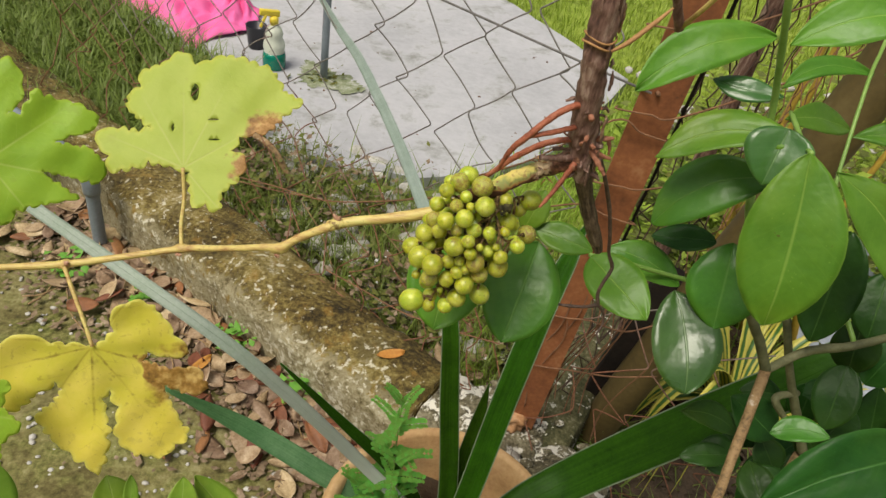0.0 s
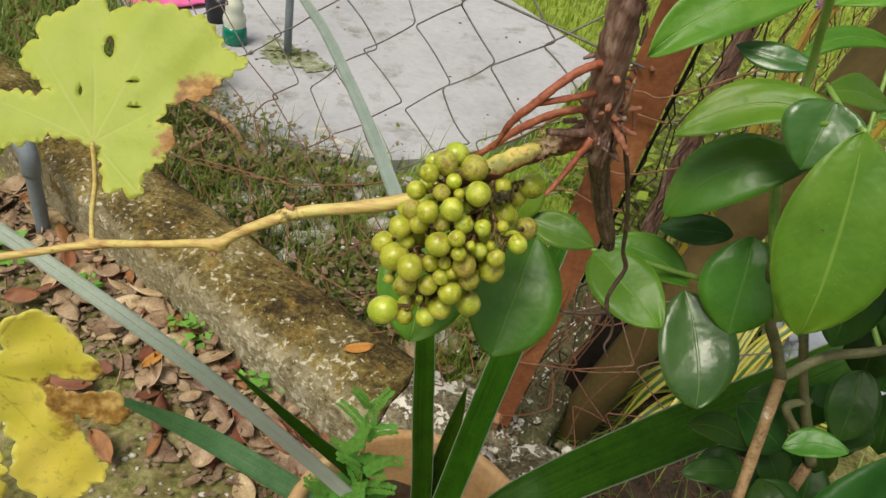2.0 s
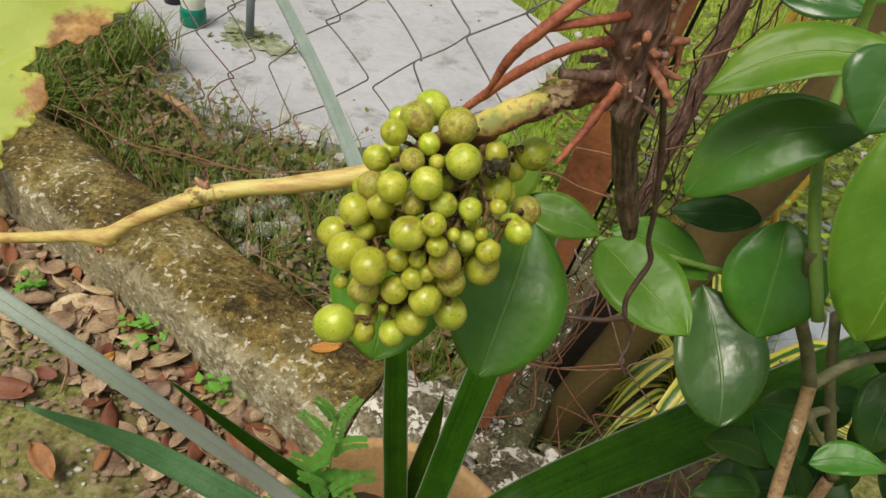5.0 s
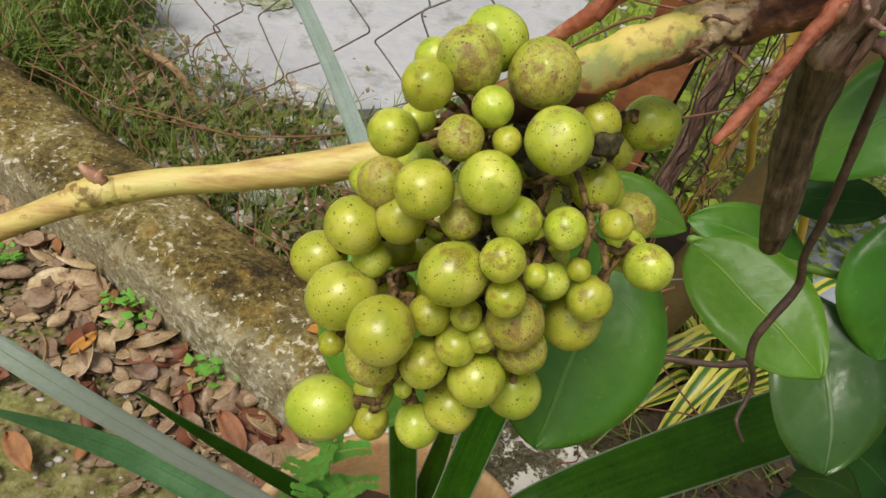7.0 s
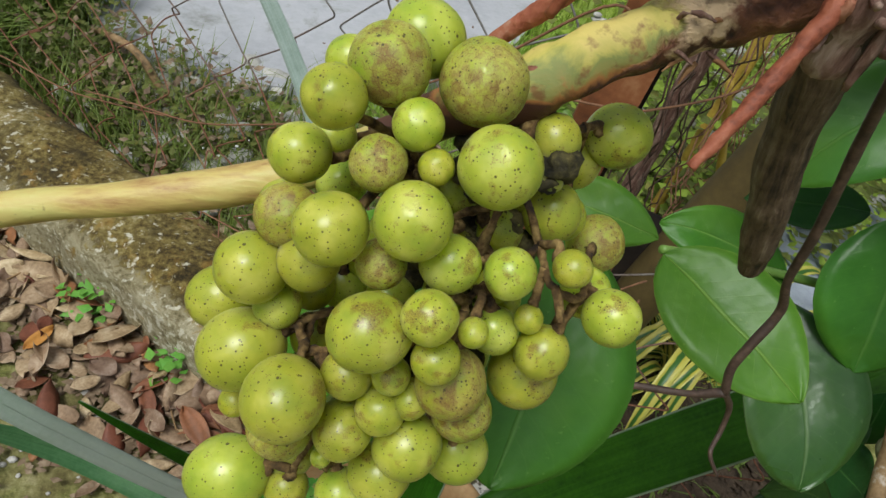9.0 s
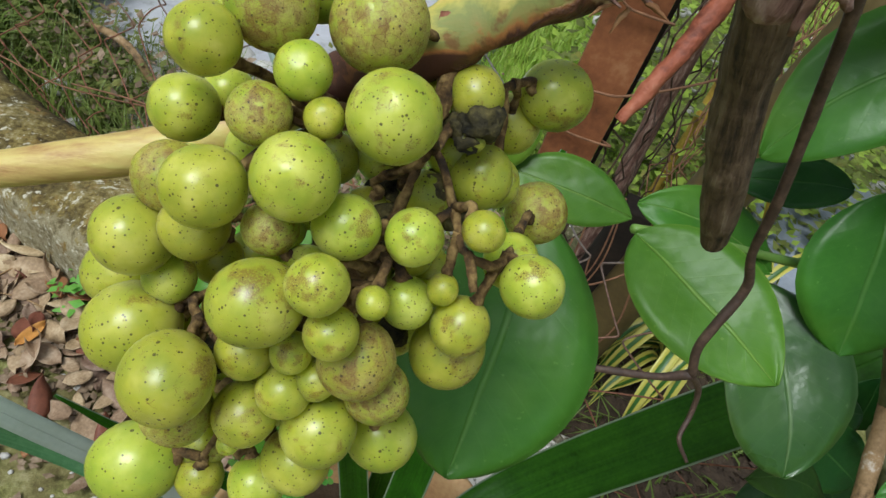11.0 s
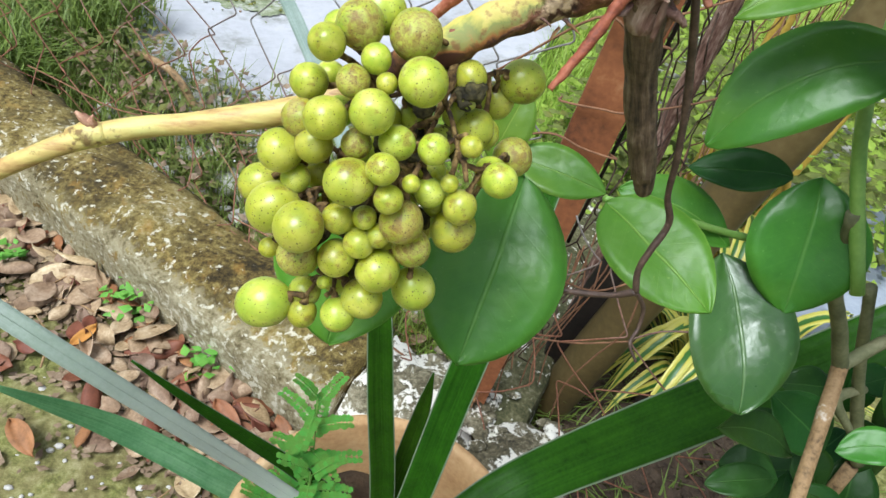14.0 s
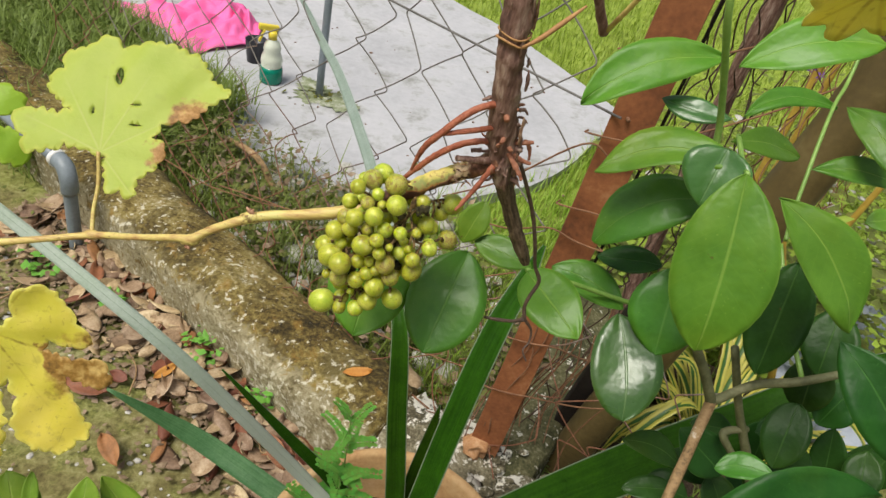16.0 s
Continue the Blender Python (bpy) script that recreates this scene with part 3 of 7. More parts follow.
WALL = wall_material()
RUBBLE = speckled("lichened_concrete", ((0.34, (0.025, 0.024, 0.016)), (0.46, (0.105, 0.092, 0.055)), (0.55, (0.24, 0.215, 0.14)), (0.66, (0.40, 0.37, 0.27))), (0.70, 0.68, 0.60), 26, 0.505, 0.54, fine=120.0, share=0.5)
MOSSY_RUBBLE = speckled("moss_grown_concrete", ((0.34, (0.018, 0.020, 0.010)), (0.46, (0.058, 0.060, 0.026)), (0.55, (0.115, 0.110, 0.052)), (0.66, (0.24, 0.22, 0.14))), (0.60, 0.58, 0.50), 40, 0.565, 0.60, fine=120.0, share=0.5)
SLAB = speckled("grey_concrete", ((0.28, (0.32, 0.325, 0.345)), (0.5, (0.44, 0.445, 0.47)), (0.7, (0.53, 0.535, 0.555))), (0.27, 0.275, 0.26), 5, 0.52, 0.64, 0.85, 2.5, 30, 0.3, 0.004)
GRASS = leaf_material("grass_blade", (0.34, 0.46, 0.055), (0.22, 0.35, 0.04), (0.36, 0.48, 0.08), 0.5, 0.25, 0.0)
DEBRIS = surface("leaf_fragments", ((0.3, (0.08, 0.052, 0.028)), (0.5, (0.20, 0.138, 0.082)), (0.7, (0.42, 0.33, 0.23))), 14, 90, 0.8, 0.5, 0.002, own=False)
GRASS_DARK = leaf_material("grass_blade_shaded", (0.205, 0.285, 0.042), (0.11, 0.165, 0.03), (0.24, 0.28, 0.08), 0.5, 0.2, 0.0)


def ground_material():
    """Bare leafy soil near the wall, turf beyond."""
    m, nt, b, _ = start("soil_and_turf")
    v = coords(nt, False)
    sep = nt.nodes.new("ShaderNodeSeparateXYZ")
    nt.links.new(v, sep.inputs[0])
    a, f, s = noise_of(nt, v, 7, 8, 0.65), noise_of(nt, v, 70, 5, 0.7), noise_of(nt, v, 2.2, 4)
    mixed = mth(nt, "ADD", mth(nt, "MULTIPLY", a, 0.6), mth(nt, "MULTIPLY", f, 0.4))
    soil = ramp(nt, mixed, ((0.34, (0.045, 0.036, 0.016)), (0.45, (0.125, 0.108, 0.040)), (0.54, (0.215, 0.195, 0.080)), (0.68, (0.38, 0.35, 0.20))))
    soil = mixc(nt, mth(nt, "MULTIPLY", between(nt, mth(nt, "ADD", mth(nt, "MULTIPLY", s, 0.5), mth(nt, "MULTIPLY", noise_of(nt, v, 16, 5), 0.5)), 0.46, 0.58), 0.75), soil, ramp(nt, f, ((0.36, (0.060, 0.070, 0.016)), (0.52, (0.165, 0.180, 0.045)), (0.66, (0.29, 0.29, 0.11)))))
    turf = ramp(nt, mixed, ((0.34, (0.10, 0.13, 0.025)), (0.5, (0.24, 0.32, 0.05)), (0.66, (0.36, 0.44, 0.08))))
    far = between(nt, mth(nt, "ADD", sep.outputs[1], mth(nt, "MULTIPLY_ADD", s, 1.2, -0.6)), 1.7, 2.2)
    nt.links.new(mixc(nt, far, soil, turf), b.inputs["Base Color"])
    b.inputs["Roughness"].default_value = 0.95
    b.inputs["Specular IOR Level"].default_value = 0.2
    bumped(nt, b, mixed, 0.9, 0.01)
    return m


GROUND = ground_material()


def striped_material():
    """Variegated strap: yellow margins, green middle."""
    m, nt, b, out = start("variegated_leaf")
    uv = nt.nodes.new("ShaderNodeUVMap").outputs[0]
    sep = nt.nodes.new("ShaderNodeSeparateXYZ")
    nt.links.new(uv, sep.inputs[0])
    f = mth(nt, "ADD", mth(nt, "ABSOLUTE", sep.outputs[0]), mth(nt, "MULTIPLY_ADD", noise_of(nt, coords(nt), 40, 2), 0.4, -0.2))
    col = ramp(nt, f, ((0.30, (0.05, 0.15, 0.02)), (0.42, (0.56, 0.52, 0.07)), (0.9, (0.64, 0.60, 0.13))))
    nt.links.new(col, b.inputs["Base Color"])
    b.inputs["Roughness"].default_value = 0.4
    see_through(nt, b, out, col, 0.2)
    return m


STRIPED = striped_material()


def gloss(name, col, rough=0.35):
    return surface(name, ((0.3, tuple(c * 0.85 for c in col)), (0.7, col)), 25, 200, rough, 0.1, 0.001)


BOTTLE_CLEAR = gloss("cloudy_plastic", (0.70, 0.74, 0.62), 0.15)
LIQUID = gloss("green_liquid", (0.0, 0.20, 0.13), 0.12)
YELLOW = gloss("yellow_plastic", (0.78, 0.62, 0.06))
DARK_CUP = gloss("dark_plastic", (0.025, 0.025, 0.035))
MOSS = surface("green_stain", ((0.36, (0.12, 0.15, 0.07)), (0.50, (0.24, 0.27, 0.16)), (0.62, (0.40, 0.41, 0.36))), 25, 140, 0.9, 0.6, 0.004)
PURPLE = gloss("purple_petal", (0.30, 0.12, 0.62), 0.5)
YELLOW_CANE = surface("yellow_cane", ((0.3, (0.32, 0.20, 0.03)), (0.7, (0.56, 0.40, 0.06))), 25, 160, 0.5, 0.3, 0.001)
BLUE_BLOCK = speckled("blue_grey_concrete", ((0.3, (0.22, 0.25, 0.30)), (0.7, (0.38, 0.42, 0.48))), (0.12, 0.13, 0.15), 14, 0.60, 0.66, 0.7, 8, 60, 0.3, 0.003)

# ---- building helpers ----
from mathutils import geometry
RNG = random.Random(7)
U, N = Vector((0.78, -0.626, 0)), Vector((0.626, 0.78, 0))   # along the kerb wall, and away from the path
UP = Vector((0, 0, 1))


def at(s, o, z=0.0):
    """A place by its run along the wall, its distance across it and its height."""
    return U * s + N * o + UP * z


def mesh_of(name, bm, material, smooth=True):
    me = bpy.data.meshes.new(name)
    bm.normal_update()
    bm.to_mesh(me)
    bm.free()
    for m in material if isinstance(material, (list, tuple)) else (material,):
        me.materials.append(m)
    if smooth:
        me.polygons.foreach_set("use_smooth", [True] * len(me.polygons))
    return me


def part(name, bm, material, parent, label="", smooth=True):
    me = bm if isinstance(bm, bpy.types.Mesh) else mesh_of(name, bm, material, smooth)
    ob = new(name, me)
    if parent is not None:
        ob.parent = parent
    if label:
        tagged(ob, label)
    return ob


def empty(name, place, label, category, group=""):
    ob = new(name)
    ob.location = place
    ob.empty_display_size = 0.02
    return tagged(ob, label, category, group)


def thing(name, bm, material, label, category, group="", kind="", smooth=True):
    return tagged(part(name, bm, material, None, "", smooth), label, category, group, kind)


def under(ob, *children):
    """Hang parts that were built in world places under a thing that stands elsewhere."""
    for c in children:
        c.parent = ob
        c.matrix_parent_inverse = Matrix.Translation(ob.location).inverted()


def curve_points(ctrl, n):
    """A smooth line through the given places (Catmull-Rom), n pieces for each stretch; items may be any length."""
    p = [np.array(c, float) for c in ctrl]
    p = [2 * p[0] - p[1]] + p + [2 * p[-1] - p[-2]]
    out = []
    for i in range(1, len(p) - 2):
        for k in range(n):
            t = k / n
            out.append(0.5 * (2 * p[i] + (p[i + 1] - p[i - 1]) * t + (2 * p[i - 1] - 5 * p[i] + 4 * p[i + 1] - p[i + 2]) * t * t + (3 * p[i] - p[i - 1] - 3 * p[i + 1] + p[i + 2]) * t ** 3))
    out.append(p[-2])
    return out


def tube(ctrl, n=6, seg=8, rough=0.0, bm=None, wave=60.0, caps=True):
    """A round stem through places (x, y, z, radius); rough: share of the radius by which its skin goes in and out."""
    bm = bm or bmesh.new()
    pts = curve_points(ctrl, n)
    rings, side = [], None
    for i, q in enumerate(pts):
        p, r = Vector(q[:3]), max(float(q[3]), 0.0002)
        d = Vector(pts[min(i + 1, len(pts) - 1)][:3]) - Vector(pts[max(i - 1, 0)][:3])
        d.normalize()
        if side is None:
            side = d.orthogonal().normalized()
        side = (side - d * side.dot(d)).normalized()
        other = d.cross(side)
        ring = []
        for k in range(seg):
            a = 2 * math.pi * k / seg
            out = side * math.cos(a) + other * math.sin(a)
            rr = r * (1 + rough * noise.noise((p + out * r) * wave)) if rough else r
            ring.append(bm.verts.new(p + out * rr))
        rings.append(ring)
    for a, b in zip(rings, rings[1:]):
        for k in range(seg):
            bm.faces.new((a[k], a[(k + 1) % seg], b[(k + 1) % seg], b[k]))
    if caps:
        bm.faces.new(rings[0][::-1])
        bm.faces.new(rings[-1])
    return bm


def box(size, place=(0, 0, 0), turn=(0, 0, 0), bevel=0.0, bm=None):
    bm = bm or bmesh.new()
    got = bmesh.ops.create_cube(bm, size=1, matrix=pose(*place, *turn) @ Matrix.Diagonal((*size, 1)))
    if bevel:
        edges = {e for v in got["verts"] for e in v.link_edges}
        bmesh.ops.bevel(bm, geom=list(edges), offset=bevel, segments=2, affect="EDGES", profile=0.5)
    return bm


def lathe(profile, seg=24, bm=None, place=(0, 0, 0)):
    bm = bm or bmesh.new()
    rings = []
    for r, z in profile:
        rings.append([bm.verts.new((place[0] + r * math.cos(2 * math.pi * k / seg), place[1] + r * math.sin(2 * math.pi * k / seg), place[2] + z)) for k in range(seg)])
    for a, b in zip(rings, rings[1:]):
        for k in range(seg):
            bm.faces.new((a[k], a[(k + 1) % seg], b[(k + 1) % seg], b[k]))
    bm.faces.new(rings[0][::-1])
    bm.faces.new(rings[-1])
    return bm


def sheet(rows, uvs, thick=0.0, bm=None):
    """A skin over rows of places, with UV."""
    bm = bm or bmesh.new()
    uv = bm.loops.layers.uv.verify()
    vs = [[bm.verts.new(p) for p in row] for row in rows]
    tex = {v: t for vr, tr in zip(vs, uvs) for v, t in zip(vr, tr)}
    faces = []
    for a, b in zip(vs, vs[1:]):
        for k in range(len(a) - 1):
            faces.append(bm.faces.new((a[k], a[k + 1], b[k + 1], b[k])))
    for f in faces:
        for l in f.loops:
            l[uv].uv = tex[l.vert]
    if thick:
        bm.normal_update()
        bmesh.ops.solidify(bm, geom=faces, thickness=thick)
    return bm


def basis(base, tip, facing):
    along = (Vector(tip) - Vector(base)).normalized()
    face = Vector(facing)
    face = (face - along * face.dot(along)).normalized()
    return along, along.cross(face), face


def ovate(base, tip, width, facing, droop=0.06, fold=0.18, wide_at=(0.8, 0.62), bow=0.0, wavy=0.02, n=16, m=8, thick=0.0006, seed=0):
    """A leaf from base to tip with a folded midrib, a bend, a sideways bow and a wavy margin. wide_at: how fast it widens from base and from tip."""
    along, across, face = basis(base, tip, facing)
    length = (Vector(tip) - Vector(base)).length
    a, b = wide_at
    peak = (a / (a + b)) ** a * (b / (a + b)) ** b
    rows, uvs = [], []
    for i in range(n + 1):
        t = (1 - math.cos(math.pi * i / n)) / 2
        half = max(width / 2 * t ** a * (1 - t) ** b / peak, 0.0006)
        mid = Vector(base) + along * (t * length) + across * (bow * length * 4 * t * (1 - t))
        row, uvr = [], []
        for k in range(-m // 2, m // 2 + 1):
            u = 2 * k / m
            w = wavy * length * math.sin(9 * t + 2.3 * u + seed) * abs(u)
            w += 0.030 * length * noise.noise(Vector((t * 3.5 + seed * 1.7, u * 1.5, seed * 0.37)))
            up = fold * abs(u) * half + droop * length * 4 * t * (1 - t) + w
            row.append(mid + across * (u * half) + face * up)
            uvr.append((u, t))
        rows.append(row)
        uvs.append(uvr)
    return sheet(rows, uvs, thick)


def strap(ctrl, facing, keel=0.25, n=8, m=4, thick=0.0012, bm=None):
    """A long strap leaf along places (x, y, z, half width)."""
    pts = curve_points(ctrl, n)
    rows, uvs = [], []
    for i, q in enumerate(pts):
        p, w = Vector(q[:3]), max(float(q[3]), 0.0005)
        d = (Vector(pts[min(i + 1, len(pts) - 1)][:3]) - Vector(pts[max(i - 1, 0)][:3])).normalized()
        f = Vector(facing)
        f = (f - d * f.dot(d)).normalized()
        c = d.cross(f)
        rows.append([p + c * (w * k / (m / 2)) + f * (keel * w * abs(k) / (m / 2)) for k in range(-m // 2, m // 2 + 1)])
        uvs.append([(2 * k / m, i / (len(pts) - 1)) for k in range(-m // 2, m // 2 + 1)])
    return sheet(rows, uvs, thick, bm)


def lobed(outline, centre, right, upward, cup=0.0, teeth=0.10, seed=0, thick=0.0005, waves=0.0024, holes=()):
    """A vine leaf. outline: its lobes in cm round the stalk; right, upward: its axes in the world; holes: x, y and half sizes in cm."""
    rg = random.Random(seed)
    ex = Vector(right).normalized()
    ey = Vector(upward)
    ey = (ey - ex * ey.dot(ex)).normalized()
    ez = ex.cross(ey)
    rim = []
    sides = list(zip(outline, list(outline[1:]) + [outline[0]]))
    outward = 1.0 if sum(x0 * y1 - x1 * y0 for (x0, y0), (x1, y1) in sides) > 0 else -1.0
    for (x0, y0), (x1, y1) in sides:
        # each stretch of margin carries round teeth with sharp notches between
        d = math.hypot(x1 - x0, y1 - y0)
        count = max(1, round(d / rg.uniform(0.65, 1.5)))
        cuts = [0.0] + [(k + rg.uniform(-0.22, 0.22)) / count for k in range(1, count)] + [1.0]
        for c0, c1 in zip(cuts, cuts[1:]):
            tall = outward * 2.6 * teeth * rg.uniform(0.3, 1.25) * min(1.0, (c1 - c0) * d)
            lean, sharp = rg.uniform(0.65, 1.35), rg.uniform(0.65, 1.6)
            for k in range(5):
                u = k / 5
                t, off = c0 + (c1 - c0) * u, tall * (math.sin(math.pi * u ** lean) ** sharp - 0.35)
                rim.append((x0 + (x1 - x0) * t + (y1 - y0) / d * off, y0 + (y1 - y0) * t - (x1 - x0) / d * off))
    pts, edges = [Vector(p) for p in rim], [(k, (k + 1) % len(rim)) for k in range(len(rim))]
    for hx, hy, rx, ry in holes:
        f = len(pts)
        for k in range(14):
            a = 2 * math.pi * k / 14
            pts.append(Vector((hx + rx * math.cos(a) * rg.uniform(0.85, 1.1), hy + ry * math.sin(a) * rg.uniform(0.85, 1.1))))
        edges += [(f + k, f + (k + 1) % 14) for k in range(14)]
    xs, ys = [p[0] for p in rim], [p[1] for p in rim]
    step = 0.38
    for i in range(int((max(xs) - min(xs)) / step) + 1):
        for j in range(int((max(ys) - min(ys)) / step) + 1):
            pts.append(Vector((min(xs) + (i + 0.5 * (j % 2)) * step + rg.uniform(-0.05, 0.05), min(ys) + j * step)))
    got = geometry.delaunay_2d_cdt(pts, edges, [], 1, 1e-4)
    bm = bmesh.new()
    uv = bm.loops.layers.uv.new("UVMap")
    margin = bm.loops.layers.uv.new("margin")
    ring = np.array(rim)
    vs, inset = [], []
    for p in got[0]:
        inset.append(min(1.0, float(np.hypot(ring[:, 0] - p.x, ring[:, 1] - p.y).min()) / 0.45))
        x, y = p.x / 100, p.y / 100
        f = min(1.0, math.hypot(x, y) * 14)
        a = math.atan2(y, x)
        z = cup * (x * x + y * y) * 10 + f * (waves * math.sin(x * 70 + seed) * math.cos(y * 60 + seed * 2) + 0.0018 * math.cos(a * 7 - 1.5) + waves * 0.5 * math.sin(x * 160 - y * 120 + seed))
        vs.append(bm.verts.new(Vector(centre) + ex * x + ey * y + ez * z))
    faces = []
    for tri in got[2]:
        c = sum((got[0][k] for k in tri), Vector((0, 0))) / 3
        inside = False
        for (x0, y0), (x1, y1) in zip(rim, rim[1:] + rim[:1]):
            if (y0 > c.y) != (y1 > c.y) and c.x < (x1 - x0) * (c.y - y0) / (y1 - y0) + x0:
                inside = not inside
        if not inside or any(((c.x - hx) / rx) ** 2 + ((c.y - hy) / ry) ** 2 < 0.9 for hx, hy, rx, ry in holes):
            continue
        f = bm.faces.new([vs[k] for k in tri])
        for l, k in zip(f.loops, tri):
            l[uv].uv = (got[0][k].x / 10, got[0][k].y / 10)
            l[margin].uv = (inset[k], 0.0)
        faces.append(f)
    bmesh.ops.delete(bm, geom=[v for v in bm.verts if not v.link_faces], context="VERTS")
    bm.normal_update()
    bmesh.ops.solidify(bm, geom=faces, thickness=thick)
    return bm


def tufts(name, spots, blades, tall, wide, material, label, category, lean=0.5, seed=1):
    """Uncountable narrow blades: each a bent, tapered strip. spots: a function that gives the foot of one more blade."""
    rg = random.Random(seed)
    vs, fs, uv = [], [], []
    for _ in range(blades):
        foot = spots(rg)
        if foot is None:
            continue
        h, w = tall * rg.uniform(0.45, 1.25), wide * rg.uniform(0.6, 1.3)
        a, l = rg.uniform(0, 2 * math.pi), lean * rg.uniform(0.2, 1.3)
        d, c = Vector((math.cos(a), math.sin(a), 0)), Vector((-math.sin(a), math.cos(a), 0))
        b = len(vs)
        for t, ww in ((0, 1), (0.55, 0.8), (1, 0.05)):
            p = foot + UP * (h * (t - 0.3 * l * t * t)) + d * (h * l * t * t)
            vs += [p - c * w * ww / 2, p + c * w * ww / 2]
            uv += [(-1, t), (1, t)]
        fs += [(b, b + 1, b + 3, b + 2), (b + 2, b + 3, b + 5, b + 4)]
    return stuff_mesh(name, vs, fs, uv, material, label, category)


def stuff_mesh(name, vs, fs, uv, material, label, category):
    me = bpy.data.meshes.new(name)
    me.from_pydata([tuple(v) for v in vs], [], fs)
    lay = me.uv_layers.new()
    idx = np.empty(len(me.loops), dtype=np.int32)
    me.loops.foreach_get("vertex_index", idx)
    lay.data.foreach_set("uv", np.array(uv, dtype=np.float32)[idx].ravel())
    me.polygons.foreach_set("use_smooth", [True] * len(me.polygons))
    me.materials.append(material)
    return tagged(new(name, me), label, category, "", "stuff")


def leaflets(name, spots, count, size, material, label, category, seed=1, flat=0.5):
    """Uncountable small oval leaves on short shoots."""
    rg = random.Random(seed)
    vs, fs, uv = [], [], []
    for _ in range(count):
        p = spots(rg)
        if p is None:
            continue
        a = rg.uniform(0, 2 * math.pi)
        L = size * rg.uniform(0.5, 1.4)
        d = Vector((math.cos(a), math.sin(a), rg.uniform(-flat, flat))).normalized()
        c = d.cross(Vector((rg.uniform(-0.4, 0.4), rg.uniform(-0.4, 0.4), 1))).normalized() * L * 0.32
        up = d.cross(c).normalized() * L * 0.1
        b = len(vs)
        vs += [p, p + d * L * 0.45 + c + up, p + d * L * 0.45, p + d * L * 0.45 - c + up, p + d * L]
        uv += [(0, 0), (1, 0.45), (0, 0.45), (-1, 0.45), (0, 1)]
        fs += [(b, b + 2, b + 1), (b, b + 3, b + 2), (b + 1, b + 2, b + 4), (b + 2, b + 3, b + 4)]
    return stuff_mesh(name, vs, fs, uv, material, label, category)


# ---- the ground ----
def ground_sheet():
    bm = bmesh.new()
    xs = np.concatenate([[-60, -20, -8, -4], np.arange(-2.6, 3.01, 0.07), [4, 8, 20, 60]])
    ys = np.concatenate([[-40, -12, -4, -1.5], np.arange(-0.6, 4.6, 0.07), [6, 9, 20, 80]])
    grid = []
    for y in ys:
        row = []
        for x in xs:
            o = 0.626 * x + 0.78 * y
            z = -0.05 if o > 0.95 else 0.0
            z += 0.012 * noise.noise(Vector((x * 3, y * 3, 0))) + 0.005 * noise.noise(Vector((x * 14, y * 14, 5)))
            row.append(bm.verts.new((x, y, z)))
        grid.append(row)
    for a, b in zip(grid, grid[1:]):
        for k in range(len(a) - 1):
            bm.faces.new((a[k], a[k + 1], b[k + 1], b[k]))
    return bm


thing("ground", ground_sheet(), GROUND, "mossy brown soil scattered with grit and dead leaves", "ground", kind="structure")

SLAB_EDGE = [(1.14, 3.24), (0.72, 2.5), (0.24, 2.14), (-0.2, 2.15), (-0.52, 2.27), (-0.70, 2.58), (-1.0, 2.9), (-1.5, 3.5), (-2.6, 5.2), (-3.2, 7.5), (-1.4, 7.2), (0.0, 4.75), (0.60, 4.07)]


def slab_mesh():
    bm = bmesh.new()
    ring = curve_points([*SLAB_EDGE, SLAB_EDGE[0]], 4)[:-1]
    rim = [Vector((p[0] + 0.02 * noise.noise(Vector((p[0] * 6, p[1] * 6, 0))), p[1] + 0.02 * noise.noise(Vector((p[0] * 6, p[1] * 6, 4))), 0)) for p in ring]
    f = bm.faces.new([bm.verts.new(p) for p in rim])
    bmesh.ops.triangulate(bm, faces=[f])
    got = bmesh.ops.extrude_face_region(bm, geom=bm.faces[:])
    for v in got["geom"]:
        if isinstance(v, bmesh.types.BMVert):
            v.co.z -= 0.08
    bmesh.ops.recalc_face_normals(bm, faces=bm.faces[:])
    return bm


thing("pavement", slab_mesh(), SLAB, "worn pale grey concrete slab with dark stains", "pavement", kind="structure", smooth=False)


def in_slab(x, y, grow=0.0):
    inside, pts = False, SLAB_EDGE
    for (x0, y0), (x1, y1) in zip(pts, pts[1:] + pts[:1]):
        if (y0 > y) != (y1 > y) and x < (x1 - x0) * (y - y0) / (y1 - y0) + x0 + grow:
            inside = not inside
    return inside


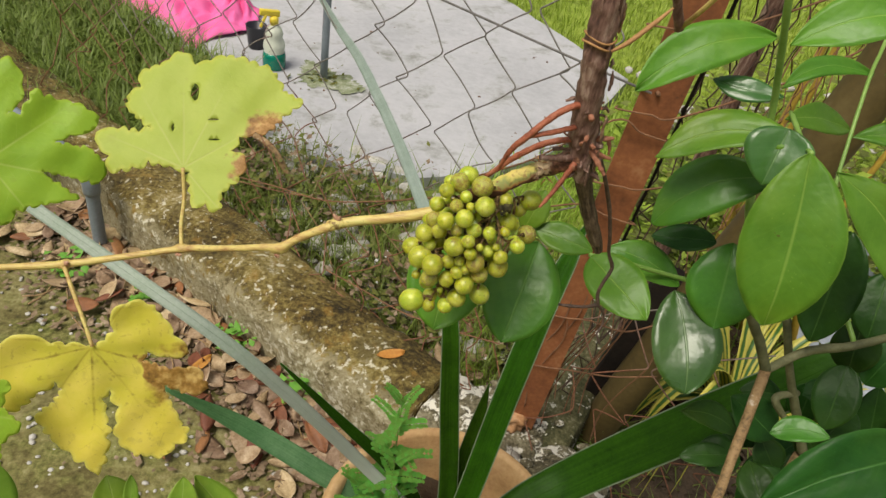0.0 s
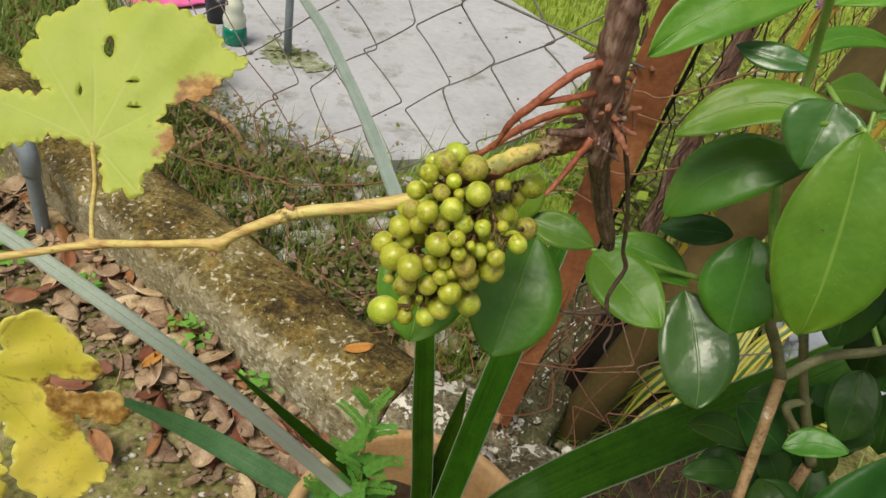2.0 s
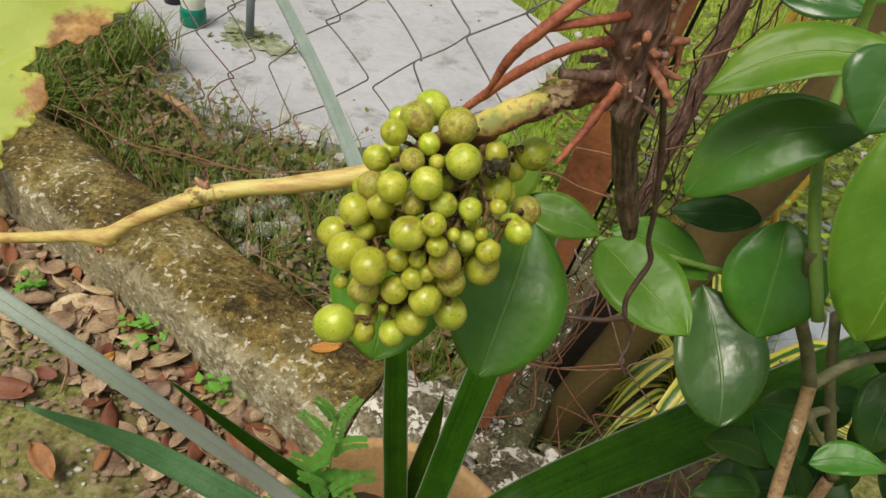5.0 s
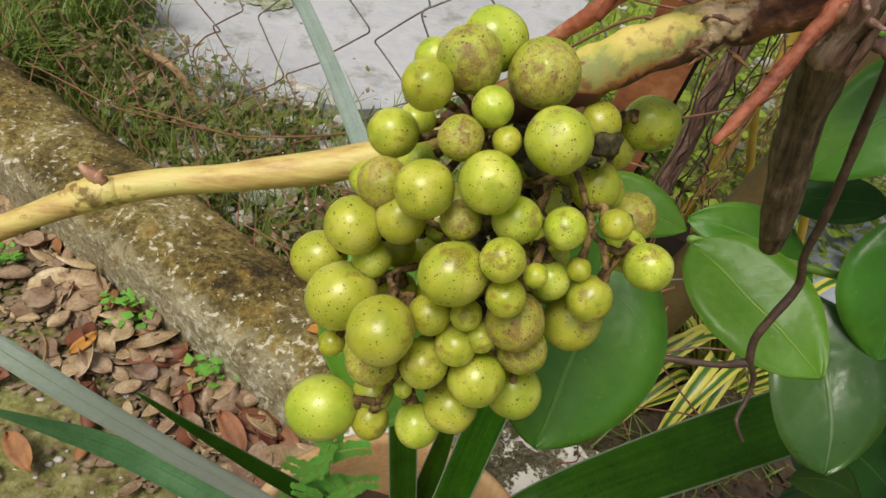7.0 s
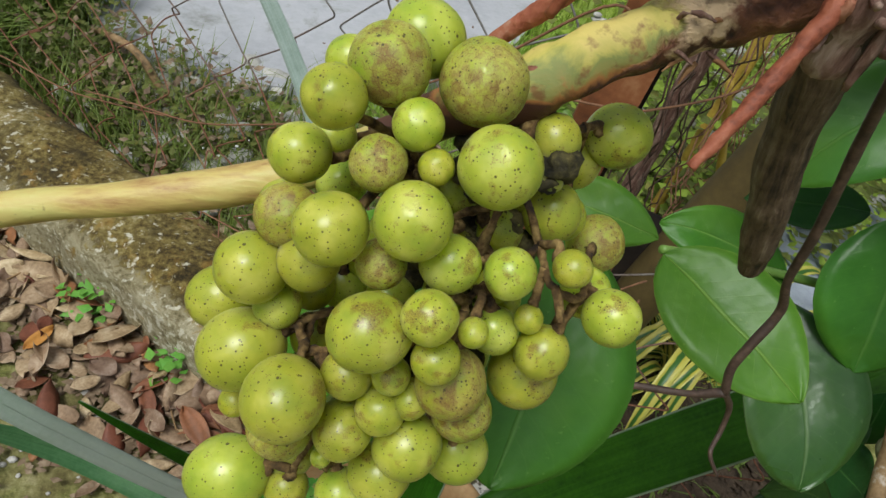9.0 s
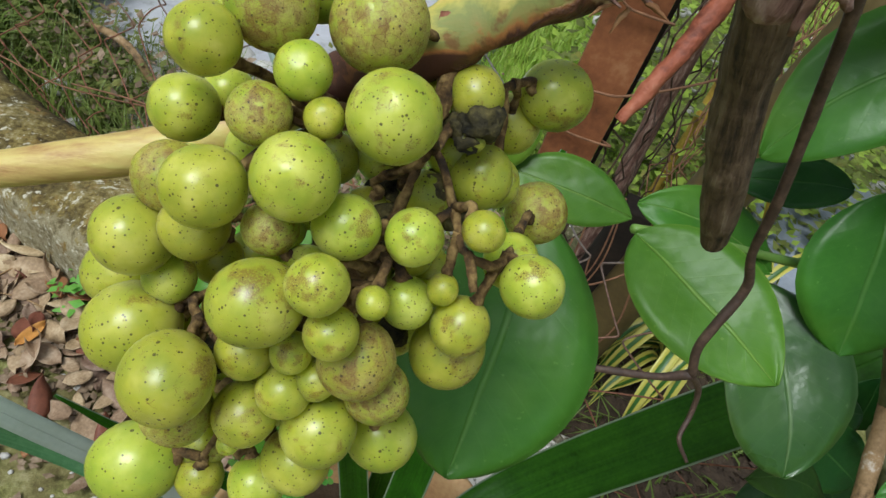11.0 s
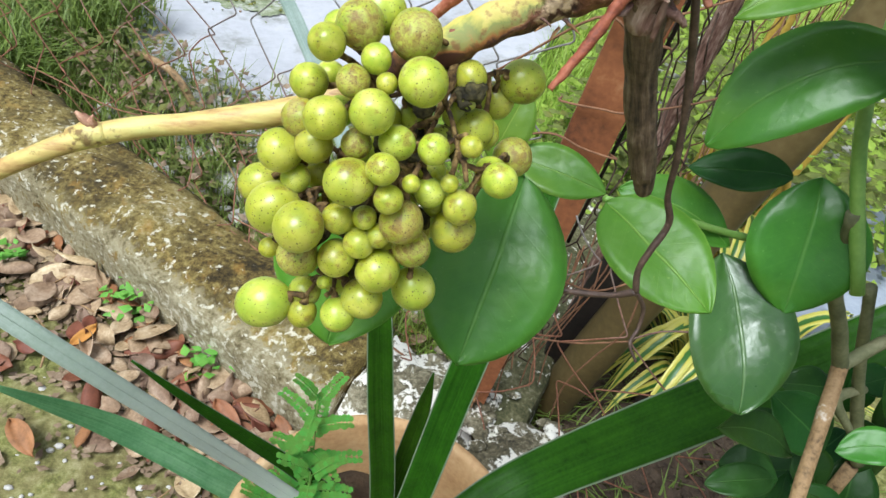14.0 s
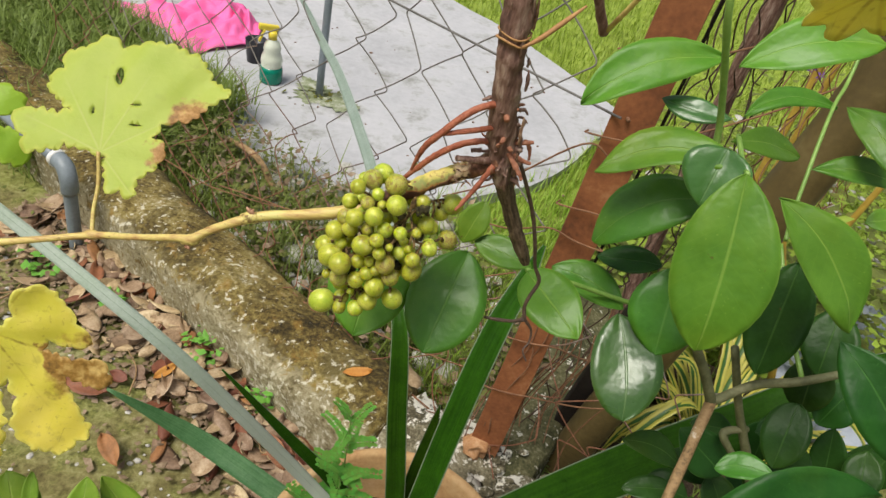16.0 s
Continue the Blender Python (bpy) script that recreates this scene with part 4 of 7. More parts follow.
# ---- the kerb wall ----
def wall_mesh(s0, s1, o0, o1, top, step=0.03, rough=0.010, seed=0.0, slope=0.02):
    """A low cast wall with worn, uneven faces."""
    bm = bmesh.new()
    prof = []
    for k in range(7):
        prof.append((o0 - 0.015 + 0.002 * k, -0.06 + (top + 0.06 - 0.012) * k / 6))
    prof.append((o0 + 0.012, top - 0.002))
    for k in range(1, 10):
        prof.append((o0 + 0.012 + (o1 - o0 - 0.024) * k / 9, top + slope * math.sin(math.pi * k / 9)))
    for k in range(5):
        prof.append((o1, top - 0.012 - (top + 0.05) * k / 4))
    rows = []
    for i in range(int((s1 - s0) / step) + 1):
        row = []
        for o, z in prof:
            # both ends follow one ragged line, so that neighbours leave a crack
            p = at(min(s0 + i * step, s1) + 0.020 * noise.noise(Vector((o * 22, z * 9, 1.0))) - 0.15 * (o - 0.9), o, z)
            d = rough * noise.noise(p * 9 + Vector((seed, 0, 0))) + rough * 0.5 * noise.noise(p * 31) + rough * 0.35 * noise.noise(p * 90)
            row.append(bm.verts.new(p + N * (d * (1 if o > (o0 + o1) / 2 else -1)) + UP * d))
        rows.append(row)
    for a, b in zip(rows, rows[1:]):
        for k in range(len(a) - 1):
            bm.faces.new((a[k], b[k], b[k + 1], a[k + 1]))
    for row in (rows[0], rows[-1]):
        bm.faces.new(row)
    bmesh.ops.recalc_face_normals(bm, faces=bm.faces[:])
    return bm


thing("wall_kerb", wall_mesh(-4.2, -0.495, 0.80, 1.015, 0.15, 0.02), WALL, "low mossy concrete kerb wall with pale worn lower face", "wall", kind="structure")
thing("wall_end", wall_mesh(-0.487, -0.06, 0.80, 1.04, 0.145, 0.015, 0.024, 3.0, 0.03), RUBBLE, "crumbling concrete wall end with white lichen patches", "wall", kind="structure")

# the wall turns behind the post and runs on under the side fence
def return_wall():
    bm = box((0.19, 0.86, 0.22), (0.0, 0.0, 0.0), (0, 0, 0), 0.012)
    bmesh.ops.subdivide_edges(bm, edges=bm.edges[:], cuts=9, use_grid_fill=True)
    m = pose(0.60, 1.30, 0.035, 0, 0, -31)
    for v in bm.verts:
        v.co = m @ v.co
        v.co += Vector((noise.noise(v.co * 14), noise.noise(v.co * 14 + Vector((7, 0, 0))), noise.noise(v.co * 14 + Vector((0, 9, 0))))) * 0.02
    return bm


thing("wall_return", return_wall(), MOSSY_RUBBLE, "crumbling mossy concrete wall running off under the fence", "wall", kind="structure")

# ---- rusty post, tubes and the fence ----
def angle_post(foot, top, leg, t):
    bm = bmesh.new()
    a, b = Vector(foot), Vector(top)
    ex, ey = Vector((0.97, -0.22, 0)).normalized(), Vector((0.22, 0.97, 0)).normalized()
    prof = ((0, 0), (leg, 0), (leg, leg * 0.55), (leg - t, leg * 0.55), (leg - t, t), (0, t))
    rings = []
    for i in range(25):
        p = a.lerp(b, i / 24)
        rings.append([bm.verts.new(p + ex * (x - leg / 2 + 0.22 * max(0.0, y - t) + 0.0012 * noise.noise(p * 40 + Vector((x * 90, y * 90, 0)))) + ey * y) for x, y in prof])
    for r, q in zip(rings, rings[1:]):
        for k in range(6):
            bm.faces.new((r[k], r[(k + 1) % 6], q[(k + 1) % 6], q[k]))
    bm.faces.new(rings[0][::-1])
    bm.faces.new(rings[-1])
    bmesh.ops.recalc_face_normals(bm, faces=bm.faces[:])
    return bm


post = empty("fence_post", (0.375, 0.955, 0.10), "rust-brown steel angle post standing in the wall end", "post")
under(post, part("upright", angle_post((0.370, 0.955, 0.08), (0.445, 0.955, 1.75), 0.063, 0.006), RUST_POST, None, smooth=False))
foot = tube([(0.362, 0.958, 0.12, 0.036), (0.360, 0.955, 0.160, 0.030), (0.364, 0.957, 0.20, 0.020)], 8, 22, 0.8, wave=75.0)
under(post, part("footing", foot, SPALL, None, "flaking orange-brown footing"))
bolt = bmesh.new()
tube([(0.402, 0.957, 0.966, 0.0035), (0.402, 0.949, 0.966, 0.003)], 2, 6, bm=bolt)
under(post, part("bolt", bolt, RUST_WIRE, None, "small rusty bolt"))

thing("leaning_tube", tube([(0.585, 1.05, 0.0, 0.043), (0.66, 1.03, 0.5, 0.043), (0.735, 1.0, 1.0, 0.043), (0.80, 0.98, 1.5, 0.043)], 8, 20, 0.05), TUBE, "thick olive-brown pipe leaning beside the fence", "pipe")
thing("side_strut", tube([(0.446, 0.985, 0.55, 0.0028), (0.453, 0.985, 0.7, 0.0028), (0.472, 0.985, 1.1, 0.0028), (0.495, 0.985, 1.6, 0.0028)], 6, 8, 0.15), BLACK, "dark steel strut close behind the rusty post", "post")
# a bar fills the dark strip between wall end and pipe
thing("black_bar", box((0.05, 0.05, 0.60), (0.592, 1.10, 0.24), (2, 6, -20), 0.004), BLACK, "black square bar filling the dark strip beside the pipe", "bar")

PITCH_S, PITCH_Z, S_NODE, Z_NODE = 0.080, 0.073, -0.996, 0.719


def mesh_wire(col, along, origin_s, face, z0, z1, r, seed, pitch_s=PITCH_S, pitch_z=PITCH_Z):
    """One zigzag wire of a chain-link net, between two columns of crossings."""
    rg = random.Random(seed)
    pts = []
    k0, k1 = math.floor((z0 - Z_NODE) / pitch_z), math.ceil((z1 - Z_NODE) / pitch_z)
    for k in range(k0, k1 + 1):
        s = origin_s + pitch_s * (col + ((k + col) % 2))
        z = Z_NODE + pitch_z * k
        sag = max(0.0, 0.52 - z)
        jit = 0.006 + 0.05 * sag
        p = along * s + face * (0.004 * (1 if (k + col) % 2 else -1)) + UP * z
        p += along * rg.gauss(0, jit) + face * rg.gauss(0, jit * 1.5) + UP * (rg.gauss(0, jit * 0.6) - 0.06 * sag)
        pts.append(p)
    out = []
    for a, b in zip(pts, pts[1:]):
        bow = (along * rg.gauss(0, 0.0045) + UP * rg.gauss(0, 0.0035) + face * rg.gauss(0, 0.004)) * (pitch_s / 0.08)
        for f in (0.045, 0.16, 0.5, 0.84, 0.955):
            q = a.lerp(b, f) + bow * (1 - (2 * f - 1) ** 2)
            out.append((*q, r))
    return tube(out, 2, 5)


def two_tone_wire():
    """Grey zinc above, rust where the net has sunk into the weeds."""
    m, nt, b, _ = start("net_wire")
    geo = nt.nodes.new("ShaderNodeNewGeometry")
    sep = nt.nodes.new("ShaderNodeSeparateXYZ")
    nt.links.new(geo.outputs["Position"], sep.inputs[0])
    n = noise_of(nt, geo.outputs["Position"], 9, 4)
    f = between(nt, mth(nt, "ADD", sep.outputs[2], mth(nt, "MULTIPLY_ADD", n, 0.5, -0.25)), 0.66, 0.46)
    g = noise_of(nt, geo.outputs["Position"], 160, 3)
    col = mixc(nt, f, ramp(nt, g, ((0.3, (0.13, 0.12, 0.11)), (0.7, (0.25, 0.235, 0.215)))), ramp(nt, g, ((0.3, (0.12, 0.045, 0.025)), (0.7, (0.30, 0.13, 0.07)))))
    nt.links.new(col, b.inputs["Base Color"])
    b.inputs["Roughness"].default_value = 0.7
    bumped(nt, b, g, 0.5, 0.001)
    return m


NET = two_tone_wire()
fence = empty("chain_link_fence", at(-0.9, 1.0, 0.15), "sagging grey chain-link fence, rusty and torn near the ground", "fence")
for c in (*range(-15, 8), *range(9, 14)):
    w = mesh_wire(c, U, S_NODE, N, 0.13, 1.5 if c < 8 else 0.62, 0.00145, 100 + c)
    for v in w.verts:
        v.co += N * 1.0
    under(fence, part("wire", w, NET, None))
for z, s0, s1 in ((0.967, -2.6, -0.29), (0.15, -2.4, -0.45)):
    under(fence, part("tension_wire", tube([(*at(s0, 0.99, z), 0.0022), (*at((s0 + s1) / 2, 0.99, z - 0.004), 0.0022), (*at(s1, 0.985, z), 0.0022)], 8, 6), ZINC if z > 0.5 else RUST_WIRE, None, "straight grey tension wire" if z > 0.5 else ""))

V2 = Vector((0.72, 0.694, 0))
N2 = Vector((-0.694, 0.72, 0))
side_fence = empty("rusty_fence", (0.43, 0.98, 0.15), "rust-brown chain-link fence running off behind the shrub", "fence")
for c in range(0, 36):
    w = mesh_wire(c, V2, 0.0, N2, 0.2, 1.45, 0.0015, 300 + c, 0.045, 0.048)
    for v in w.verts:
        v.co += Vector((0.475, 1.02, 0))
    under(side_fence, part("wire", w, DARK_WIRE if c < 9 else RUST_WIRE, None))
far_post = thing("wooden_post", tube([(0.625, 1.19, 0.0, 0.017), (0.630, 1.19, 0.6, 0.016), (0.636, 1.19, 1.1, 0.016), (0.645, 1.19, 1.7, 0.015)], 8, 12, 0.35, wave=40), BARK, "dark weathered wooden fence post", "post")

# loose rusty wires slung between the post and the net
def slung(a, b, sag, r=0.0016, label=""):
    a, b = Vector(a), Vector(b)
    mid = a.lerp(b, 0.5) - UP * sag
    q1, q2 = a.lerp(mid, 0.5) + Vector((0.01, -0.012, 0.004)), mid.lerp(b, 0.5) + Vector((-0.008, 0.01, -0.004))
    return thing("loose_wire", tube([(*a, r), (*q1, r), (*mid, r), (*q2, r), (*b, r)], 6, 6), RUST_WIRE, "thin rusty wire slung across the fence", "wire", "loose wires")


def tied(z, b, sag, turn_back=1, r=0.0016):
    """A wire bound across the face of the angle post, that then runs on to b."""
    x0, x1 = 0.327 + 0.0317 * (z - 0.08), 0.418 + 0.0317 * (z - 0.08)
    if turn_back < 0:
        x0, x1 = x1, x0
    b = Vector(b)
    y0, y1 = (0.961, 0.940) if turn_back > 0 else (0.940, 0.961)
    last = Vector((x1, y1, z + 0.012))
    mid = last.lerp(b, 0.5) - UP * sag
    pts = [(x0 + 0.006 * turn_back, y0 + 0.022, z - 0.006), (x0, y0, z), ((x0 + x1) / 2, 0.9485, z + 0.004), tuple(last), tuple(mid), tuple(b)]
    return thing("loose_wire", tube([(*p, r) for p in pts], 6, 6), RUST_WIRE, "thin rusty wire slung across the fence", "wire", "loose wires")


tied(0.898, (0.182, 1.136, 0.661), 0.015, -1)
tied(0.74, (0.25, 1.08, 0.66), 0.01, -1)
tied(0.93, (0.86, 1.1, 1.12), 0.02)
tied(1.06, (0.92, 1.2, 1.2), 0.01)
tied(0.80, (0.80, 1.15, 0.86), 0.03)
tied(0.36, (0.62, 0.96, 0.36), 0.01)
tied(0.50, (0.60, 0.98, 0.50), 0.03)
slung((0.56, 0.92, 0.52), (0.53, 0.93, 0.16), -0.01)
slung((0.33, 1.0, 0.62), (0.05, 1.22, 0.42), 0.03)
slung((0.12, 1.17, 0.58), (-0.35, 1.52, 0.32), 0.04)
slung((-0.18, 1.42, 0.36), (-0.62, 1.72, 0.26), 0.03)
slung((0.30, 1.02, 0.34), (-0.1, 1.32, 0.22), 0.03)
for k in range(13):
    f = k / 12
    a = Vector((0.40 + 0.10 * f + RNG.uniform(-0.02, 0.02), 0.96, 0.55 + RNG.uniform(-0.06, 0.1)))
    slung(a, (a.x + RNG.uniform(-0.06, 0.0), 0.965 + RNG.uniform(-0.02, 0.04), 0.17 + RNG.uniform(0, 0.12)), RNG.uniform(-0.02, 0.02), 0.0013)

# ---- the vine ----
vine = empty("grape_vine", (0.145, 0.391, 1.173), "old grape vine with dark flaking bark and a yellow side cane", "vine")


def vine_part(name, material, *ctrl, n=6, seg=10, rough=0.12, wave=120.0, label=""):
    under(vine, part(name, tube(ctrl, n, seg, rough, wave=wave), material, None, label))


vine_part("trunk", BARK, (0.33, 0.86, 1.80, 0.011), (0.20, 0.60, 1.62, 0.011), (0.150, 0.44, 1.40, 0.0105), (0.1410, 0.4160, 1.3030, 0.0095), (0.1390, 0.4070, 1.2560, 0.0085), (0.1403, 0.4080, 1.2310, 0.0082), (0.1438, 0.4095, 1.2070, 0.0082), (0.1489, 0.4145, 1.1778, 0.0092), (0.1530, 0.4165, 1.1590, 0.0090), (0.1575, 0.4160, 1.1430, 0.0070), (0.1610, 0.4185, 1.1350, 0.0040), n=10, seg=20, rough=0.24, wave=150.0, label="brown flaking bark")
for k in range(46):
    # long curling strips of loose bark
    z = 1.140 + 0.16 * ((k * 0.618) % 1.0)
    f = min(1.0, max(0.0, (z - 1.143) / 0.113))
    c = Vector((0.1575 - 0.0185 * f, 0.4160 - 0.0085 * f, z))
    a, r = RNG.uniform(0, 6.28), 0.0082
    o, l = Vector((math.cos(a), math.sin(a), 0)), RNG.uniform(0.006, 0.020)
    q = Vector((-0.16, -0.08, 1.0)).normalized()
    vine_part("bark_strip", (BARK, BARK_PALE)[k % 3 == 0], (*(c + o * r - q * l * 0.5), 0.0007), (*(c + o * (r + 0.0006)), 0.0012), (*(c + o * (r + RNG.uniform(0.0002, 0.0016)) + q * l * 0.5), 0.0005), n=4, seg=5, rough=0.6, wave=600.0)
vine_part("stub", PEG, (0.1545, 0.4140, 1.1540, 0.0066), (0.1589, 0.4166, 1.1398, 0.0060), (0.1701, 0.4241, 1.1150, 0.0056), (0.1806, 0.4274, 1.0929, 0.0053), (0.1890, 0.4315, 1.0770, 0.0047), (0.1949, 0.4347, 1.0656, 0.0034), (0.1962, 0.4352, 1.0630, 0.0016), n=10, seg=16, rough=0.16, wave=110.0, label="dry pointed cane stub")
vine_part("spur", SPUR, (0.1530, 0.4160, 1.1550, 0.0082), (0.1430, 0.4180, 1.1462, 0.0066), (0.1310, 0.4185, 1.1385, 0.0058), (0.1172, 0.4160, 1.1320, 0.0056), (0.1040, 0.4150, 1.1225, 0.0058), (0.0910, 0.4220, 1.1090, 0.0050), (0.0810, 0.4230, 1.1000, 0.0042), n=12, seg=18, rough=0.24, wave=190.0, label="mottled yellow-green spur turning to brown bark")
vine_part("bud_scar", ROOT_BROWN, (0.1040, 0.4135, 1.1252, 0.0025), (0.1039, 0.4114, 1.1267, 0.0023), (0.1038, 0.4110, 1.1270, 0.0019), n=3, seg=10, rough=0.5, wave=700.0, label="round orange-brown scar")
vine_part("cane", CANE, (0.0990, 0.4260, 1.1100, 0.0044), (0.0770, 0.4220, 1.0980, 0.0044), (0.0600, 0.4180, 1.0910, 0.0041), (0.0350, 0.4160, 1.0840, 0.0037), (0.0160, 0.4160, 1.0790, 0.0035), (-0.0010, 0.4140, 1.0740, 0.0037), (-0.0150, 0.4110, 1.0680, 0.0032), (-0.0300, 0.4090, 1.0590, 0.0029), (-0.0390, 0.4070, 1.0520, 0.0037), (-0.0500, 0.4080, 1.0500, 0.0026), (-0.0790, 0.4130, 1.0400, 0.0024), (-0.1130, 0.4180, 1.0300, 0.0026), (-0.1530, 0.4120, 1.0210, 0.0024), (-0.1940, 0.4050, 1.0130, 0.0028), (-0.2380, 0.4000, 1.0070, 0.0025), (-0.2950, 0.3900, 1.0030, 0.0025), n=6, seg=12, rough=0.12, wave=90.0, label="straw-yellow jointed cane")
for x, y, z, r in ((-0.001, 0.414, 1.0745, 0.0040), (-0.0395, 0.4075, 1.0510, 0.0039), (-0.1135, 0.4185, 1.0298, 0.0034), (-0.194, 0.4055, 1.0125, 0.0035)):
    vine_part("node", CANE, (x - r * 1.6, y, z - r * 0.5, r * 0.72), (x - r * 0.5, y, z - r * 0.1, r * 1.0), (x + r * 0.3, y, z + r * 0.1, r * 1.08), (x + r * 1.3, y, z + r * 0.45, r * 0.72), n=4, seg=12, rough=0.22, wave=420.0)
for (x, y, z), (a, b, c) in (((0.0000, 0.4140, 1.0785), (-0.0040, -0.0005, 0.0045)), ((-0.0420, 0.4060, 1.0480), (0.0006, -0.001, -0.0035)), ((-0.1150, 0.4165, 1.0272), (-0.002, -0.001, -0.0022)), ((-0.1925, 0.4040, 1.0150), (0.003, -0.001, 0.0030))):
    vine_part("bud", BUD, (x, y, z - 0.001, 0.0016), (x + a * 0.5, y + b, z + c * 0.5, 0.0015), (x + a, y + b, z + c, 0.0004), n=4, seg=8, rough=0.6, wave=900.0, label="pinkish-brown dormant bud")
    vine_part("bud_scale", BUD, (x + 0.0015, y - 0.0006, z - 0.0005, 0.0011), (x + 0.0015 + a * 0.3, y + b - 0.0006, z + c * 0.5, 0.0010), (x + 0.002 + a * 0.2, y + b - 0.0006, z + c * 0.95, 0.0003), n=4, seg=7, rough=0.6, wave=900.0)
vine_part("aerial_root", ROOT_RED, (0.1420, 0.4085, 1.1950, 0.0022), (0.1300, 0.4020, 1.1920, 0.0021), (0.1200, 0.3985, 1.1840, 0.0021), (0.1110, 0.3970, 1.1730, 0.0021), (0.1035, 0.3985, 1.1610, 0.0019), (0.0990, 0.4020, 1.1430, 0.0008), n=12, seg=10, rough=0.17, wave=420.0, label="reddish aerial root")
vine_part("aerial_root", ROOT_RED, (0.1440, 0.4100, 1.1790, 0.0019), (0.1350, 0.4045, 1.1780, 0.0018), (0.1240, 0.3990, 1.1770, 0.0017), (0.1125, 0.3975, 1.1735, 0.0014), n=12, seg=10, rough=0.17, wave=420.0, label="reddish aerial root")
vine_part("aerial_root", ROOT_RED, (0.1450, 0.4135, 1.1675, 0.0020), (0.1345, 0.4120, 1.1655, 0.0020), (0.1235, 0.4135, 1.1590, 0.0021), (0.1120, 0.4170, 1.1470, 0.0021), (0.1030, 0.4220, 1.1330, 0.0019), (0.0940, 0.4280, 1.1180, 0.0012), n=12, seg=10, rough=0.17, wave=420.0, label="reddish aerial root")
vine_part("aerial_root", ROOT_RED, (0.1490, 0.4090, 1.1530, 0.0020), (0.1440, 0.4050, 1.1440, 0.0017), (0.1370, 0.4000, 1.1320, 0.0015), (0.1311, 0.3965, 1.1233, 0.0010), n=12, seg=10, rough=0.35, wave=420.0, label="reddish aerial root")
vine_part("root_peg", BARK, (0.1470, 0.4120, 1.1545, 0.0024), (0.1360, 0.4090, 1.1545, 0.0021), (0.1250, 0.4075, 1.1542, 0.0017), n=10, seg=10, rough=0.3, wave=420.0)
vine_part("root_peg", BARK, (0.1400, 0.4150, 1.1590, 0.0016), (0.1335, 0.4140, 1.1580, 0.0013), n=10, seg=8, rough=0.4, wave=420.0)
vine_part("root_peg", ROOT_BROWN, (0.1540, 0.4150, 1.1690, 0.0021), (0.1620, 0.4140, 1.1700, 0.0019), (0.1700, 0.4139, 1.1718, 0.0012), n=10, seg=10, rough=0.45, wave=420.0, label="dry brown root peg")
vine_part("root_peg", ROOT_BROWN, (0.1660, 0.4140, 1.1705, 0.0014), (0.1690, 0.4150, 1.1660, 0.0012), (0.1705, 0.4150, 1.1590, 0.0009), n=10, seg=9, rough=0.45, wave=420.0, label="dry brown root peg")
vine_part("root_peg", ROOT_BROWN, (0.1560, 0.4130, 1.1640, 0.0020), (0.1640, 0.4110, 1.1600, 0.0017), (0.1715, 0.4115, 1.1580, 0.0011), n=10, seg=10, rough=0.45, wave=420.0, label="dry brown root peg")
vine_part("root_peg", ROOT_BROWN, (0.1560, 0.4090, 1.1640, 0.0018), (0.1620, 0.4030, 1.1580, 0.0016), (0.1670, 0.3990, 1.1525, 0.0010), n=10, seg=10, rough=0.45, wave=420.0, label="dry brown root peg")
vine_part("root_peg", ROOT_BROWN, (0.1475, 0.4050, 1.1900, 0.0019), (0.1480, 0.4005, 1.1890, 0.0015), n=8, seg=9, rough=0.5, wave=500.0, label="dry brown root peg")
vine_part("root_peg", ROOT_BROWN, (0.1500, 0.4060, 1.1745, 0.0018), (0.1490, 0.4015, 1.1735, 0.0013), n=8, seg=9, rough=0.5, wave=500.0, label="dry brown root peg")
for k in range(44):
    # short broken pegs and curls of bark round the old knot
    a, h = RNG.uniform(0, 6.28), RNG.uniform(-0.022, 0.034)
    c = Vector((0.152 - h * 0.15, 0.4155, 1.166 + h))
    d = Vector((math.cos(a), math.sin(a), RNG.uniform(-0.6, 0.5))).normalized()
    r, l = RNG.uniform(0.0006, 0.0015), RNG.uniform(0.002, 0.008)
    vine_part("bark_peg", BARK if k % 3 else ROOT_BROWN, (*(c + d * 0.0072), r * 1.2), (*(c + d * (0.0092 + l * 0.3)), r * 1.1), (*(c + d * (0.0092 + l * 0.7) + Vector((RNG.uniform(-0.002, 0.002), 0, RNG.uniform(-0.004, 0.004)))), r * 0.5), n=4, seg=6, rough=0.6, wave=700.0)
for k in range(22):
    # pale papery crust where the young wood meets the old
    a = k * 1.7
    c = Vector((0.1300, 0.4183, 1.1382)) + Vector((RNG.uniform(-0.004, 0.006), 0, RNG.uniform(-0.002, 0.003))) + Vector((0, math.cos(a), math.sin(a))) * 0.0053
    d = Vector((RNG.uniform(-1, 1), math.cos(a) * 0.4, math.sin(a) * 0.4)).normalized()
    vine_part("bark_flake", (SPALL, BARK)[k % 2], (*c, 0.0004), (*(c + d * 0.0020), 0.00055), (*(c + d * 0.0044 + Vector((0, -0.0006, -0.0006))), 0.0001), n=4, seg=5, rough=0.6, wave=900.0)
vine_part("tendril", TENDRIL, (0.157, 0.413, 1.168, 0.0015), (0.168, 0.413, 1.152, 0.0014), (0.1855, 0.4215, 1.116, 0.0014), (0.195, 0.424, 1.089, 0.0013), (0.2005, 0.426, 1.070, 0.0013), (0.2075, 0.427, 1.056, 0.0015), (0.2040, 0.424, 1.0425, 0.0015), (0.2028, 0.4225, 1.0325, 0.0015), (0.2055, 0.4205, 1.0225, 0.0016), n=8, seg=8, rough=0.12)
